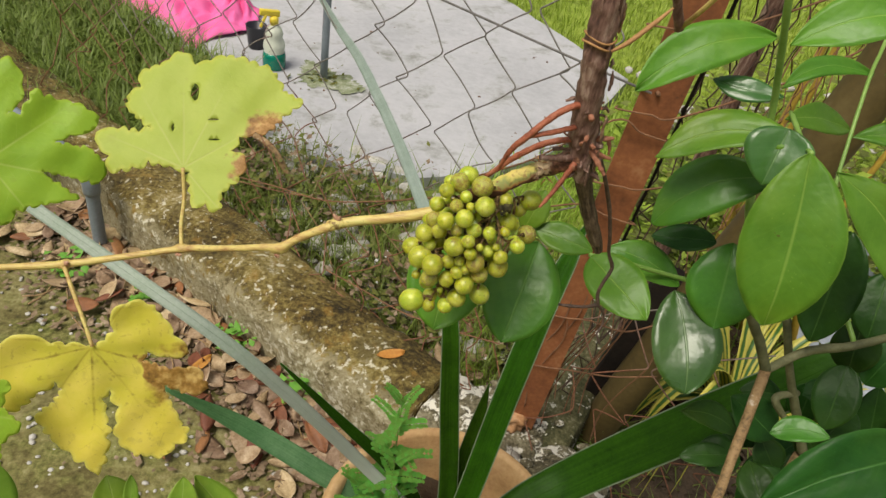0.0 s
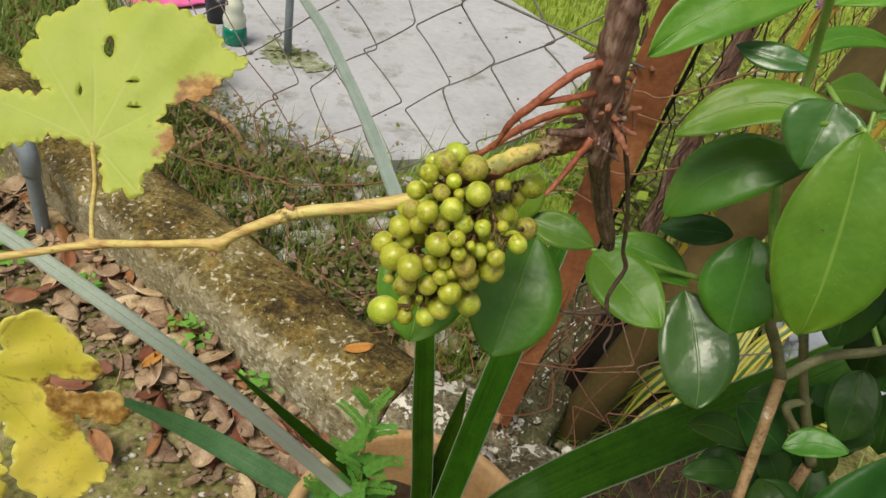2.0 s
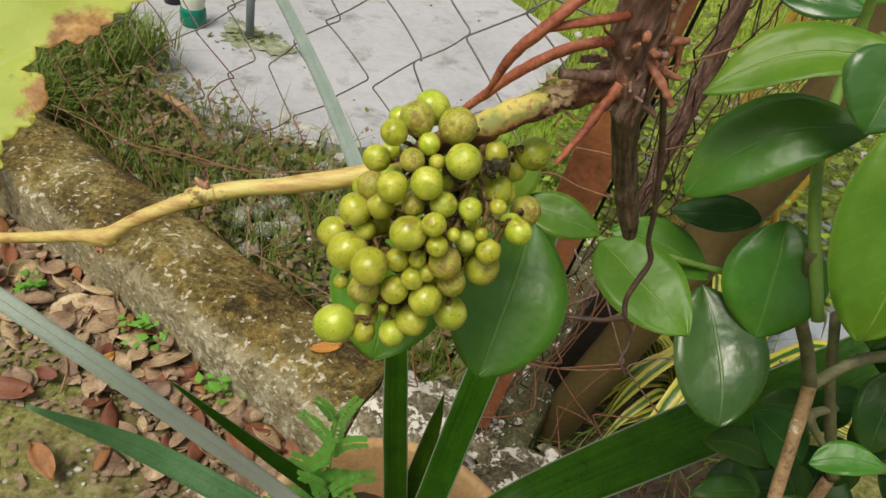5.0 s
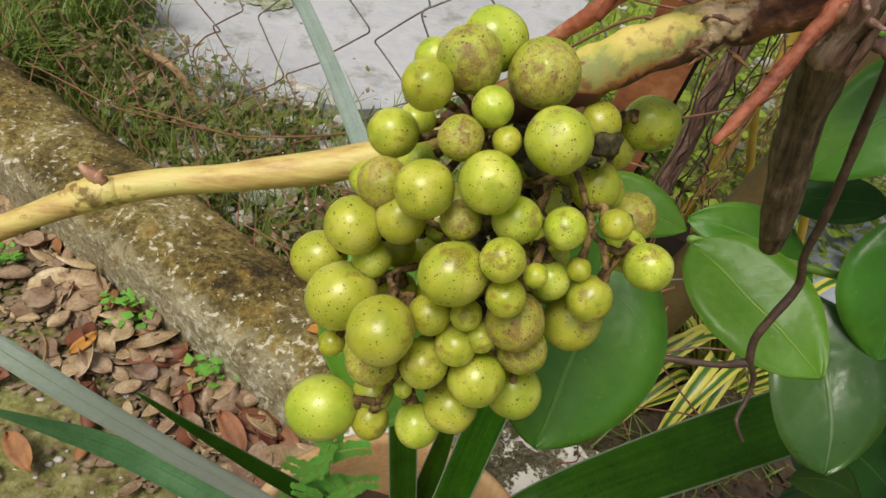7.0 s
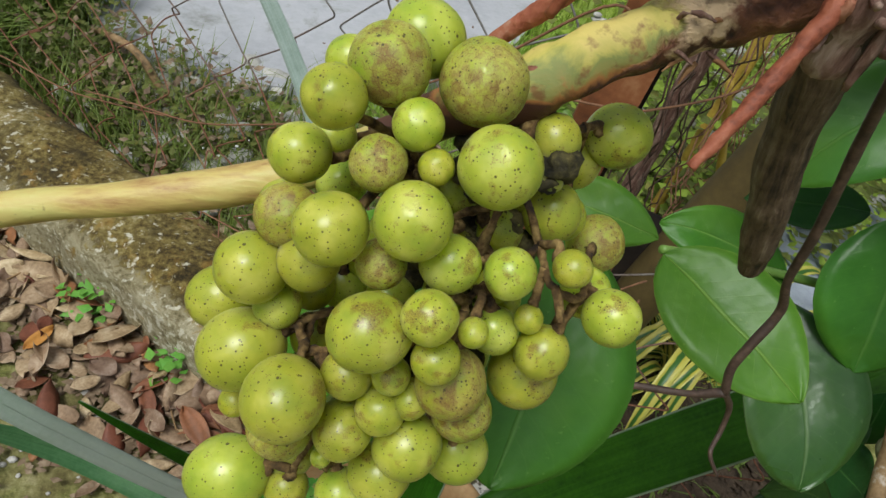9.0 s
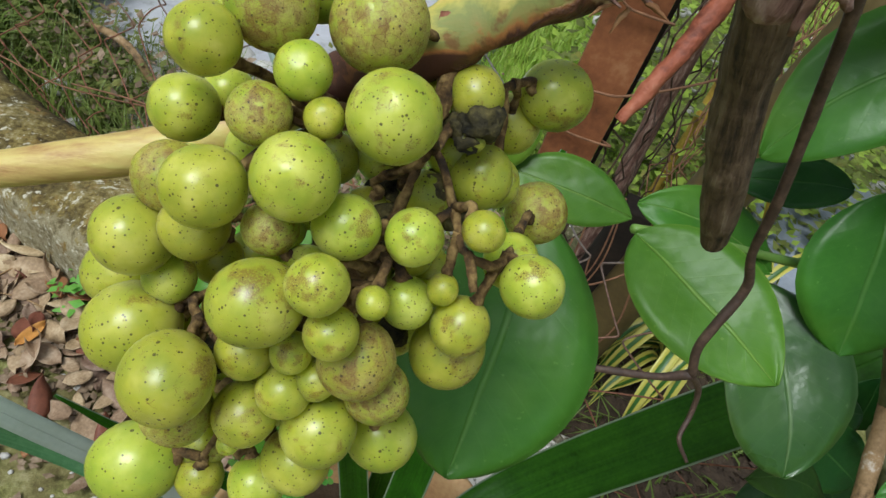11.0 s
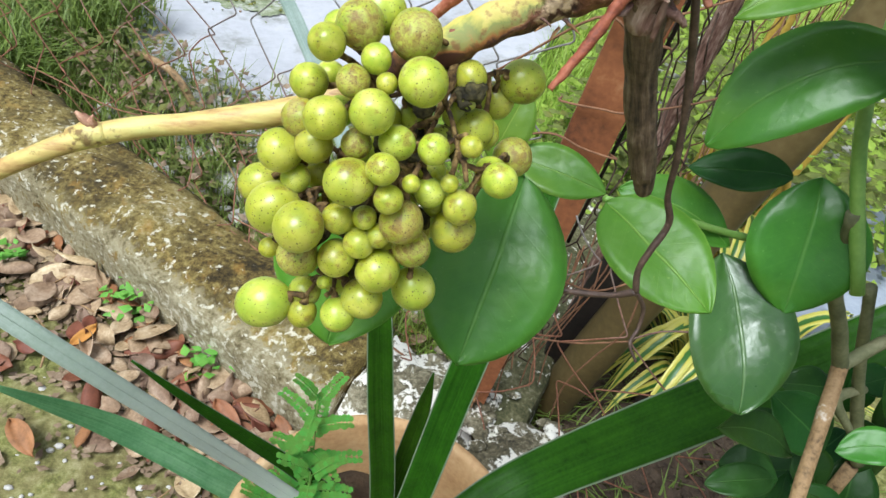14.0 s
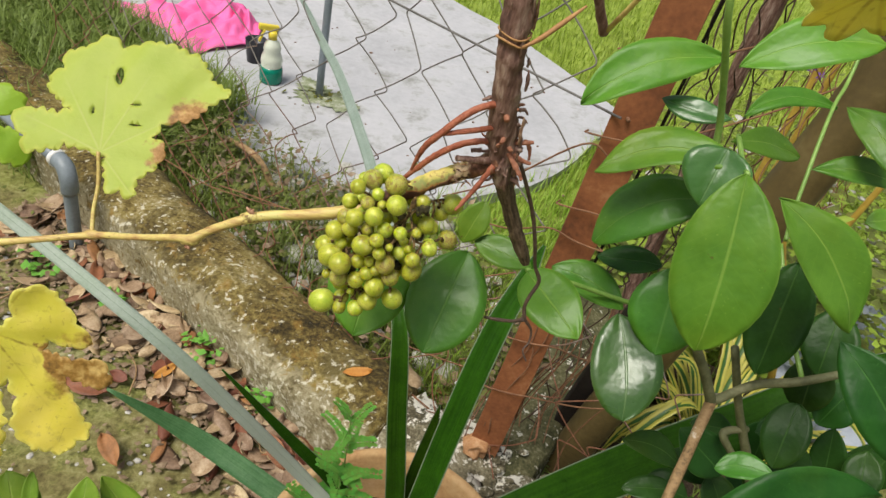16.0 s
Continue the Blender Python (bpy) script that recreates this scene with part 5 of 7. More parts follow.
vine_part("tendril", TENDRIL, (0.2055, 0.4205, 1.0225, 0.0018), (0.198, 0.424, 1.0155, 0.0013), (0.187, 0.430, 1.009, 0.0014), (0.178, 0.433, 1.0065, 0.0010), n=8, seg=8, rough=0.12)
vine_part("tendril", TENDRIL, (0.2055, 0.4205, 1.0225, 0.0014), (0.2135, 0.4215, 1.012, 0.0011), (0.2145, 0.4185, 1.002, 0.0009), (0.2105, 0.4125, 0.998, 0.0008), (0.2145, 0.4075, 0.992, 0.0006), n=8, seg=6, rough=0.12)
# twine tied round the trunk, its end pulled up to the side
for k in range(2):
    ring = [(0.1400 + 0.0092 * math.cos(a), 0.4078 + 0.0092 * math.sin(a), 1.2340 + 0.004 * k + 0.0012 * math.sin(2 * a + k), 0.0007) for a in np.linspace(0, 6.4, 12)]
    vine_part("twine", TWINE, *ring, n=3, seg=6, rough=0.1, label="orange-brown twine")
vine_part("twine", TWINE, (0.144, 0.392, 1.236, 0.0009), (0.152, 0.392, 1.243, 0.0014), (0.163, 0.395, 1.254, 0.0014), (0.172, 0.400, 1.262, 0.0006), n=6, seg=7, rough=0.15)
vine_part("side_twig", BARK, (0.168, 0.425, 1.300, 0.0030), (0.180, 0.432, 1.268, 0.0030), (0.197, 0.445, 1.236, 0.0032), n=6, seg=8, rough=0.25)
vine_part("petiole", CANE, (-0.1130, 0.4180, 1.0300, 0.0016), (-0.1160, 0.4300, 1.0420, 0.0015), (-0.1160, 0.4420, 1.0590, 0.0015), (-0.1180, 0.4510, 1.0790, 0.0014), n=6, seg=8)
vine_part("petiole", CANE, (-0.1940, 0.4040, 1.0130, 0.0016), (-0.1830, 0.3890, 1.0000, 0.0015), (-0.1730, 0.3760, 0.9860, 0.0015), (-0.1650, 0.3650, 0.9730, 0.0014), n=6, seg=8)

# vine leaves: the lobes are given in centimetres round the stalk
under(vine, part("vine_leaf", lobed([(0.3, -0.35), (0.53, -2.06), (0.73, -3.08), (1.6, -2.87), (2.62, -3.26), (2.82, -1.94), (4.08, -0.69), (4.5, 0.52), (3.49, 1.26), (3.87, 2.37), (6.18, 2.91), (7.07, 4.08), (8.61, 5.36), (7.04, 6.34), (6.33, 7.85), (4.45, 8.66), (2.76, 8.96), (0.47, 8.42), (-0.61, 9.37), (-2.21, 8.2), (-3.63, 7.63), (-3.43, 6.37), (-4.31, 5.91), (-4.4, 4.7), (-3.3, 3.7), (-2.5, 3.15), (-3.4, 2.9), (-4.9, 3.1), (-6.49, 2.8), (-6.31, 1.81), (-5.46, 0.9), (-5.38, -0.26), (-3.61, -0.09), (-2.55, 0.43), (-1.01, 0.04)],
      (-0.1189, 0.4552, 1.0763), (0.991, 0.082, 0.107), (-0.131, 0.765, 0.631), cup=-0.04, teeth=0.16, seed=1, waves=0.0015, holes=((0.55, 6.0, 0.32, 0.72), (2.0, 3.75, 0.40, 0.09), (2.1, 2.2, 0.42, 0.08), (-0.9, 3.1, 0.10, 0.3))), VINE_LIME, None, "lime-green vine leaf with one scorched brown edge"))
under(vine, part("vine_leaf", lobed([(0.3, 0.14), (1.46, 1.3), (1.42, 3.17), (2.36, 3.88), (3.85, 3.73), (4.9, 2.57), (5.67, 1.23), (6.71, -0.5), (5.27, -0.85), (3.79, -0.44), (3.31, -1.24), (5.27, -1.76), (7.37, -1.78), (8.14, -3.67), (6.49, -3.85), (4.67, -2.88), (5.26, -4.36), (6.68, -7.95), (4.74, -10.18), (2.54, -9.44), (1.48, -8.0), (1.52, -5.31), (1.14, -3.85), (0.58, -4.5), (0.97, -6.62), (0.79, -9.35), (0.07, -11.4), (-0.91, -9.98), (-2.8, -8.62), (-4.15, -6.07), (-2.75, -4.78), (-2.12, -3.68), (-2.45, -2.97), (-3.69, -3.74), (-5.27, -5.32), (-7.2, -3.57), (-6.88, -0.23), (-4.5, 1.26), (-2.61, 0.43), (-0.36, 0.14)],
      (-0.1664, 0.3661, 0.9710), (0.978, 0.202, -0.059), (0.003, 0.267, 0.964), cup=0.05, teeth=0.16, seed=4, waves=0.0018), VINE_YELLOW, None, "yellowed vine leaf with dry brown tip"))
under(vine, part("vine_leaf", lobed([(-0.15, 0.43), (-1.44, 2.79), (-0.8, 7.57), (1.41, 8.17), (2.33, 7.97), (2.86, 6.04), (2.29, 4.22), (1.51, 3.75), (2.4, 3.69), (3.61, 5.85), (4.2, 5.3), (6.24, 4.93), (8.13, 3.7), (7.5, 2.47), (5.85, 2.06), (4.61, 1.5), (7.2, 1.07), (8.36, -0.33), (7.62, -1.86), (5.43, -1.23), (3.5, -0.76), (4.97, -2.04), (6.19, -3.08), (4.1, -3.38), (1.78, -3.83), (0.9, -5.02), (-0.78, -4.08), (-1.34, -1.5)],
      (-0.2742, 0.4733, 1.0456), (0.888, 0.440, -0.136), (-0.211, 0.650, 0.730), cup=-0.04, teeth=0.14, seed=2), VINE_GREEN, None, "fresh green vine leaf"))
vine_part("petiole", CANE, (-0.241, 0.400, 1.001, 0.0016), (-0.262, 0.43, 1.015, 0.0015), (-0.2764, 0.4719, 1.0405, 0.0014), n=6, seg=8)
ROUND = [(0.3, 0.4), (2.4, 2.2), (4.2, 1.6), (3.6, -0.2), (4.9, -1.6), (3.6, -2.9), (3.4, -4.8), (1.5, -4.3), (0.0, -5.9), (-1.6, -4.4), (-3.5, -4.6), (-3.7, -2.6), (-4.8, -1.2), (-3.5, 0.2), (-3.8, 2.0), (-2.2, 2.3), (-0.3, 0.4)]
under(vine, part("vine_leaf", lobed(ROUND, (-0.248, 0.315, 0.955), (0.95, 0.25, -0.1), (0.0, 0.5, 0.86), cup=0.05, seed=6), VINE_GREEN, None, "fresh green vine leaf"))
under(vine, part("vine_leaf", lobed([(x * 0.45, y * 0.45) for x, y in ROUND], (0.232, 0.263, 1.326), (0.95, 0.1, 0.1), (-0.2, -0.5, 0.84), cup=0.05, seed=9), VINE_YELLOW, None, "yellowed vine leaf with dry brown tip"))
vine_part("petiole", CANE, (-0.2410, 0.4000, 1.0010, 0.0016), (-0.246, 0.36, 0.985, 0.0015), (-0.248, 0.315, 0.955, 0.0014), n=6, seg=8)
vine_part("petiole", CANE, (0.197, 0.445, 1.236, 0.0016), (0.222, 0.36, 1.34, 0.0015), (0.232, 0.263, 1.326, 0.0014), n=6, seg=8)

# ---- the bunch of grapes ----
bunch = empty("grape_bunch", (0.099, 0.412, 1.118), "bunch of unripe yellow-green grapes with dark specks, hanging from the cane", "grapes")


def berry_mesh(name, material, long):
    bm = bmesh.new()
    bmesh.ops.create_uvsphere(bm, u_segments=28, v_segments=18, radius=1.0)
    for v in bm.verts:
        v.co.z *= long
        v.co *= 1 + 0.030 * noise.noise(v.co * 1.1 + Vector((long * 9, 0, 0)))
    # the little scar opposite the stalk
    for v in bm.verts:
        if v.co.z < -0.97 * long:
            v.co.z += 0.05
    return mesh_of(name, bm, material)


BERRY_MESHES = [berry_mesh("berry", BERRY, 1.05), berry_mesh("berry", BERRY, 1.13), berry_mesh("berry", BERRY_RUSSET, 1.03), berry_mesh("berry", BERRY_NET, 1.08)]
AXIS = [Vector(p[:3]) for p in curve_points([(0.108, 0.415, 1.122), (0.104, 0.405, 1.112), (0.099, 0.395, 1.098), (0.090, 0.387, 1.083), (0.080, 0.383, 1.068), (0.073, 0.380, 1.056)], 8)]
ARMS = [
    [(0.0980, 0.4040, 1.1010), (0.1020, 0.4000, 1.1070), (0.1040, 0.3980, 1.1120), (0.1070, 0.3890, 1.1080), (0.1080, 0.3830, 1.1060), (0.1090, 0.3800, 1.1060), (0.1100, 0.3760, 1.1030)],
    [(0.1090, 0.3800, 1.1060), (0.1140, 0.3810, 1.1040), (0.1180, 0.3870, 1.1020), (0.1240, 0.4000, 1.0940)],
    [(0.1040, 0.3980, 1.1120), (0.1070, 0.4050, 1.1120), (0.1100, 0.4120, 1.1130), (0.1200, 0.4180, 1.1140)],
    [(0.1070, 0.3890, 1.1080), (0.1030, 0.3860, 1.1060), (0.0960, 0.3830, 1.1000), (0.0950, 0.3800, 1.0980)],
    [(0.0870, 0.3870, 1.0910), (0.0760, 0.3900, 1.0850), (0.0690, 0.3860, 1.0860), (0.0680, 0.3830, 1.0870), (0.0700, 0.3800, 1.0850)],
    [(0.0750, 0.3990, 1.0910), (0.0700, 0.3980, 1.0940), (0.0660, 0.3930, 1.0910)],
    [(0.0860, 0.3900, 1.0650), (0.0790, 0.3850, 1.0610), (0.0780, 0.3760, 1.0560), (0.0760, 0.3730, 1.0550)],
    [(0.0790, 0.3850, 1.0610), (0.0740, 0.3800, 1.0560), (0.0710, 0.3750, 1.0550), (0.0700, 0.3740, 1.0530)],
    [(0.0920, 0.3860, 1.0820), (0.0970, 0.3780, 1.0790), (0.0980, 0.3710, 1.0730)],
    [(0.0880, 0.4150, 1.1070), (0.0920, 0.4090, 1.1080), (0.0860, 0.4050, 1.1080)],
]
ROOTS = AXIS + [Vector(p[:3]) for arm in ARMS for p in curve_points(arm, 5)]
BERRIES = []


def berry(x, y, z, r, russet=False):
    """One grape on its own little stalk, hung from the nearest part of the main stalk."""
    c = Vector((x, y, z))
    root = min(ROOTS, key=lambda a: (a - c - Vector((0, 0.006, 0.004))).length + (0.02 if (a - c).length < r * 1.05 else 0))
    d = (root - c).normalized()
    k = len(BERRIES)
    me = BERRY_MESHES[2 if russet else 3 if k % 3 == 1 else 1 if r > 0.0068 else 0]
    ob = new("berry", me)
    turn = d.to_track_quat("Z", "Y").to_matrix().to_4x4() @ pose(0, 0, 0, 0, 0, 47 * k)
    ob.matrix_world = Matrix.Translation(c) @ turn @ Matrix.Diagonal((r, r, r, 1))
    ob.parent = bunch
    ob.matrix_parent_inverse = Matrix.Translation(bunch.location).inverted()
    if russet:
        tagged(ob, "grape with corky brown russet skin")
    mid = c.lerp(root, 0.55) + Vector((0.001 * math.sin(k * 2.1), 0.001, 0.0015))
    stalk = tube([(*(c + d * r * 0.96), 0.0015 if r > 0.004 else 0.0010), (*(c + d * (r + 0.0014)), 0.0010), (*mid, 0.0008), (*root, 0.0010)], 4, 7, 0.5, wave=900.0)
    under(bunch, part("pedicel", stalk, STALK, None))
    BERRIES.append(ob)


berry(0.0826, 0.4082, 1.1327, 0.0065)
berry(0.0770, 0.4010, 1.1313, 0.0065, True)
berry(0.0920, 0.3998, 1.1313, 0.0071, True)
berry(0.0689, 0.3939, 1.1286, 0.0049)
berry(0.0718, 0.4090, 1.1259, 0.0043)
berry(0.0819, 0.3930, 1.1264, 0.0041)
berry(0.0649, 0.4000, 1.1128, 0.0052)
berry(0.0705, 0.4085, 1.1110, 0.0040)
berry(0.0766, 0.3893, 1.1211, 0.0045, True)
berry(0.0853, 0.3885, 1.1223, 0.0029)
berry(0.0945, 0.3867, 1.1252, 0.0065)
berry(0.1111, 0.4090, 1.1164, 0.0049)
berry(0.1314, 0.4245, 1.1091, 0.0072)
berry(0.1248, 0.4255, 1.1004, 0.0062)
berry(0.0639, 0.3916, 1.1061, 0.0055, True)
berry(0.0704, 0.3811, 1.1142, 0.0057)
berry(0.0821, 0.3804, 1.1182, 0.0060)
berry(0.1162, 0.4084, 1.0994, 0.0062)
berry(0.1328, 0.4146, 1.0862, 0.0068, True)
berry(0.1097, 0.3801, 1.1119, 0.0032)
berry(0.0999, 0.3803, 1.1092, 0.0044)
berry(0.0899, 0.3810, 1.1093, 0.0049)
berry(0.0793, 0.3824, 1.1064, 0.0042, True)
berry(0.0590, 0.3871, 1.0976, 0.0062)
berry(0.0681, 0.3863, 1.1015, 0.0053)
berry(0.0527, 0.3981, 1.0761, 0.0065)
berry(0.0638, 0.3869, 1.0887, 0.0043)
berry(0.0583, 0.3826, 1.0806, 0.0074)
berry(0.0783, 0.3729, 1.1006, 0.0065)
berry(0.0863, 0.3712, 1.1074, 0.0044)
berry(0.0891, 0.3700, 1.0986, 0.0040)
berry(0.0946, 0.3730, 1.1024, 0.0025)
berry(0.1015, 0.3804, 1.0942, 0.0043)
berry(0.1064, 0.3799, 1.0987, 0.0026)
berry(0.1105, 0.3776, 1.0925, 0.0049)
berry(0.1194, 0.3775, 1.1036, 0.0050)
berry(0.1192, 0.3879, 1.0982, 0.0049)
berry(0.1115, 0.3816, 1.0804, 0.0068)
berry(0.0940, 0.3723, 1.0891, 0.0063, True)
berry(0.0767, 0.3756, 1.0850, 0.0045)
berry(0.0663, 0.3696, 1.0858, 0.0070)
berry(0.0664, 0.3726, 1.0719, 0.0060, True)
berry(0.0834, 0.3723, 1.0796, 0.0046)
berry(0.0775, 0.3718, 1.0731, 0.0055)
berry(0.0898, 0.3702, 1.0710, 0.0064)
berry(0.1028, 0.3766, 1.0583, 0.0070)
berry(0.0987, 0.3735, 1.0786, 0.0057, True)
berry(0.0576, 0.3814, 1.0654, 0.0031)
berry(0.0572, 0.3762, 1.0462, 0.0081)
berry(0.0692, 0.3738, 1.0455, 0.0047)
berry(0.0801, 0.3706, 1.0497, 0.0054)
berry(0.0869, 0.3718, 1.0568, 0.0063)
berry(0.0693, 0.3791, 1.0497, 0.0051)
berry(0.0747, 0.3719, 1.0623, 0.0020)
berry(0.0839, 0.3739, 1.0879, 0.0034)
berry(0.0883, 0.3729, 1.0825, 0.0036)
berry(0.1050, 0.4150, 1.1120, 0.0045)
berry(0.1110, 0.4040, 1.1110, 0.0026)
berry(0.0980, 0.4140, 1.0970, 0.0052)
berry(0.0890, 0.4130, 1.0960, 0.0049)
berry(0.0800, 0.4040, 1.0860, 0.0052)
berry(0.0960, 0.3900, 1.0790, 0.0051)
berry(0.0700, 0.3960, 1.0840, 0.0045)
berry(0.1030, 0.3930, 1.0930, 0.0042)
berry(0.1060, 0.3890, 1.0840, 0.0046)
berry(0.0910, 0.3870, 1.0520, 0.0051)
berry(0.0680, 0.3790, 1.0730, 0.0039)
berry(0.1200, 0.4100, 1.0970, 0.0048)
berry(0.0630, 0.4140, 1.0890, 0.0052)
berry(0.0740, 0.4160, 1.0940, 0.0052)
berry(0.0850, 0.4080, 1.0890, 0.0052)
berry(0.0960, 0.4050, 1.0900, 0.0052)
berry(0.1060, 0.4070, 1.0940, 0.0052)
berry(0.1110, 0.4130, 1.1010, 0.0052)
berry(0.0640, 0.4030, 1.0790, 0.0052)
berry(0.0760, 0.4010, 1.0800, 0.0052)
berry(0.0860, 0.3980, 1.0800, 0.0052)
berry(0.0970, 0.3980, 1.0830, 0.0052)
berry(0.1070, 0.3970, 1.0850, 0.0052)
berry(0.0610, 0.3950, 1.0650, 0.0053)
berry(0.0720, 0.3950, 1.0700, 0.0053)
berry(0.0820, 0.3940, 1.0720, 0.0053)
berry(0.0940, 0.3920, 1.0640, 0.0055)
berry(0.1030, 0.3920, 1.0720, 0.0054)
berry(0.0670, 0.3930, 1.0500, 0.0057)
berry(0.0800, 0.3910, 1.0450, 0.0058)
berry(0.0910, 0.3910, 1.0550, 0.0057)
# the darkened main stalk and its side arms
under(bunch, part("rachis", tube([(*p, 0.0014 + 0.0005 * math.sin(i * 1.1)) for i, p in enumerate(AXIS[::3])], 4, 9, 0.5, wave=600.0), STALK, None, "dark mouldy main stalk"))
for arm in ARMS:
    under(bunch, part("stalk_arm", tube([(*p, 0.00065 + 0.0002 * (k % 2)) for k, p in enumerate(arm)], 8, 9, 0.35, wave=900.0), STALK, None))

# shrivelled, mouldy grapes inside the bunch, most of them added to darken its gaps
rg = random.Random(31)
HIDDEN = [Vector(p) for p in ((0.099, 0.408, 1.093), (0.104, 0.406, 1.087), (0.107, 0.407, 1.096), (0.113, 0.408, 1.090), (0.099, 0.405, 1.074), (0.090, 0.405, 1.080), (0.109, 0.408, 1.070), (0.086, 0.404, 1.066))]
for k in range(34):
    a = AXIS[6 + (k * 7) % (len(AXIS) - 8)]
    c = a + Vector((rg.uniform(-0.010, 0.014), rg.uniform(-0.001, 0.010), rg.uniform(-0.007, 0.007)))
    bm = bmesh.new()
    size = rg.uniform(0.0026, 0.0052)
    if k < len(HIDDEN):
        c, size = HIDDEN[k], 0.0046
    bmesh.ops.create_icosphere(bm, subdivisions=3, radius=size)
    off = Vector((k * 3.1, k * 1.7, 0))
    for v in bm.verts:
        n = v.co.normalized()
        v.co *= 0.86 + 0.30 * noise.noise(n * 2.2 + off) - 0.16 * abs(noise.noise(n * 5.5 + off))
        v.co.z *= 0.85
        v.co += c
    under(bunch, part("shrivelled_berry", bm, HUSK, None, "dark dried-up grape filling a shaded gap"))

# ---- the glossy shrub ----
shrub = empty("broadleaf_shrub", (0.44, 0.40, 0.0), "leafy shrub with thick glossy ovate green leaves on grey-brown branches", "shrub")


def twig(name, material, *ctrl):
    under(shrub, part(name, tube(ctrl, 7, 10, 0.12, wave=140.0), material, None))


OPEN_SIDE = Vector((0.07, 0.10, 1.34))  # the gap towards which the leaves spread for light


def leaf(base, tip, width, material, droop=0.05, fold=0.15, turn=(0, 0, 0.4), ends=(0.8, 0.62), bow=0.0):
    mid = (Vector(base) + Vector(tip)) / 2
    facing = (OPEN_SIDE - mid).normalized() + Vector(turn)
    under(shrub, part("leaf", ovate(base, tip, width, facing, droop, fold, (ends[0] + 0.04, ends[1] + 0.14), bow, 0.012, seed=len(bpy.data.objects)), material, None))


twig("trunk", BRANCH, (0.44, 0.40, -0.02, 0.012), (0.43, 0.36, 0.3, 0.010), (0.37, 0.33, 0.62, 0.0070), (0.364, 0.361, 0.784, 0.0053))
twig("trunk", BRANCH, (0.46, 0.42, -0.02, 0.010), (0.54, 0.46, 0.4, 0.0095), (0.551, 0.512, 0.741, 0.0058))
twig("stem", STEM, (0.291, 0.523, 1.265, 0.0026), (0.297, 0.522, 1.240, 0.0028), (0.345, 0.558, 1.143, 0.0030), (0.352, 0.530, 1.060, 0.0040), (0.382, 0.485, 0.974, 0.0042))
twig("branch", BRANCH, (0.367, 0.362, 0.789, 0.0052), (0.395, 0.417, 0.824, 0.0050), (0.4388, 0.5034, 0.886, 0.0056))
twig("branch", BRANCH_GREEN, (0.4388, 0.5034, 0.886, 0.0055), (0.418, 0.509, 0.921, 0.0052), (0.392, 0.510, 0.957, 0.0045), (0.363, 0.506, 1.015, 0.0040))
twig("branch", BRANCH_GREEN, (0.4388, 0.5034, 0.886, 0.0048), (0.480, 0.518, 0.905, 0.0048), (0.514, 0.508, 0.931, 0.0045), (0.586, 0.522, 0.954, 0.0040))
twig("branch", BRANCH_GREEN, (0.456, 0.542, 0.929, 0.0042), (0.491, 0.532, 0.857, 0.0045), (0.530, 0.526, 0.791, 0.0055), (0.554, 0.513, 0.746, 0.0060))
twig("branch", BRANCH_GREEN, (0.515, 0.531, 0.827, 0.0035), (0.485, 0.520, 0.825, 0.0045), (0.511, 0.507, 0.797, 0.0030))
twig("stem", STEM, (0.591, 0.836, 1.183, 0.0022), (0.575, 0.798, 1.133, 0.0022), (0.542, 0.743, 1.111, 0.0022), (0.511, 0.663, 1.036, 0.0022), (0.494, 0.621, 1.016, 0.0024))
twig("stem", STEM, (0.337, 0.469, 1.153, 0.0020), (0.347, 0.498, 1.145, 0.0022), (0.367, 0.567, 1.139, 0.0022))
twig("stem", STEM, (0.2145, 0.497, 1.0111, 0.0020), (0.267, 0.521, 0.987, 0.0022), (0.331, 0.535, 0.966, 0.0025), (0.385, 0.512, 0.977, 0.0030))
twig("stem", STEM, (0.491, 0.620, 1.011, 0.0023), (0.50, 0.57, 0.97, 0.0024), (0.514, 0.508, 0.931, 0.0026))
leaf((0.342, 0.599, 1.190), (0.232, 0.579, 1.134), 0.044, LEAF_BRIGHT, turn=(0, 0, 0.5), bow=0.1, ends=(0.75, 0.6))
leaf((0.352, 0.590, 1.188), (0.453, 0.582, 1.232), 0.046, LEAF_BRIGHT, turn=(0, 0, 0.6), bow=-0.08)
leaf((0.342, 0.487, 1.148), (0.245, 0.516, 1.106), 0.037, LEAF_BRIGHT, turn=(0, 0, 0.9), bow=0.16, ends=(0.8, 0.6))
leaf((0.359, 0.555, 1.138), (0.432, 0.576, 1.127), 0.029, LEAF_MID, turn=(0, 0, 0.6), bow=-0.05)
leaf((0.360, 0.576, 1.148), (0.306, 0.604, 1.143), 0.023, LEAF_GLOSSY, turn=(0, 0, 0.6), bow=-0.06)
leaf((0.3300, 0.4990, 1.156), (0.3190, 0.4790, 1.1150), 0.051, LEAF_GLOSSY, turn=(-0.1, -0.3, 0.35), fold=0.3, ends=(0.5, 0.7))
leaf((0.353, 0.510, 1.106), (0.268, 0.522, 1.036), 0.052, LEAF_RICH, turn=(0, 0, 0.6), bow=0.12, droop=0.08, ends=(0.8, 0.6))
leaf((0.335, 0.467, 1.154), (0.339, 0.415, 1.026), 0.073, LEAF_FRESH, turn=(-0.15, -0.3, 0.7), fold=0.1, ends=(0.72, 0.60), bow=-0.02)
leaf((0.391, 0.505, 1.121), (0.472, 0.452, 1.042), 0.050, LEAF_FRESH, turn=(0, 0, 0.6), bow=-0.1, ends=(0.8, 0.65))
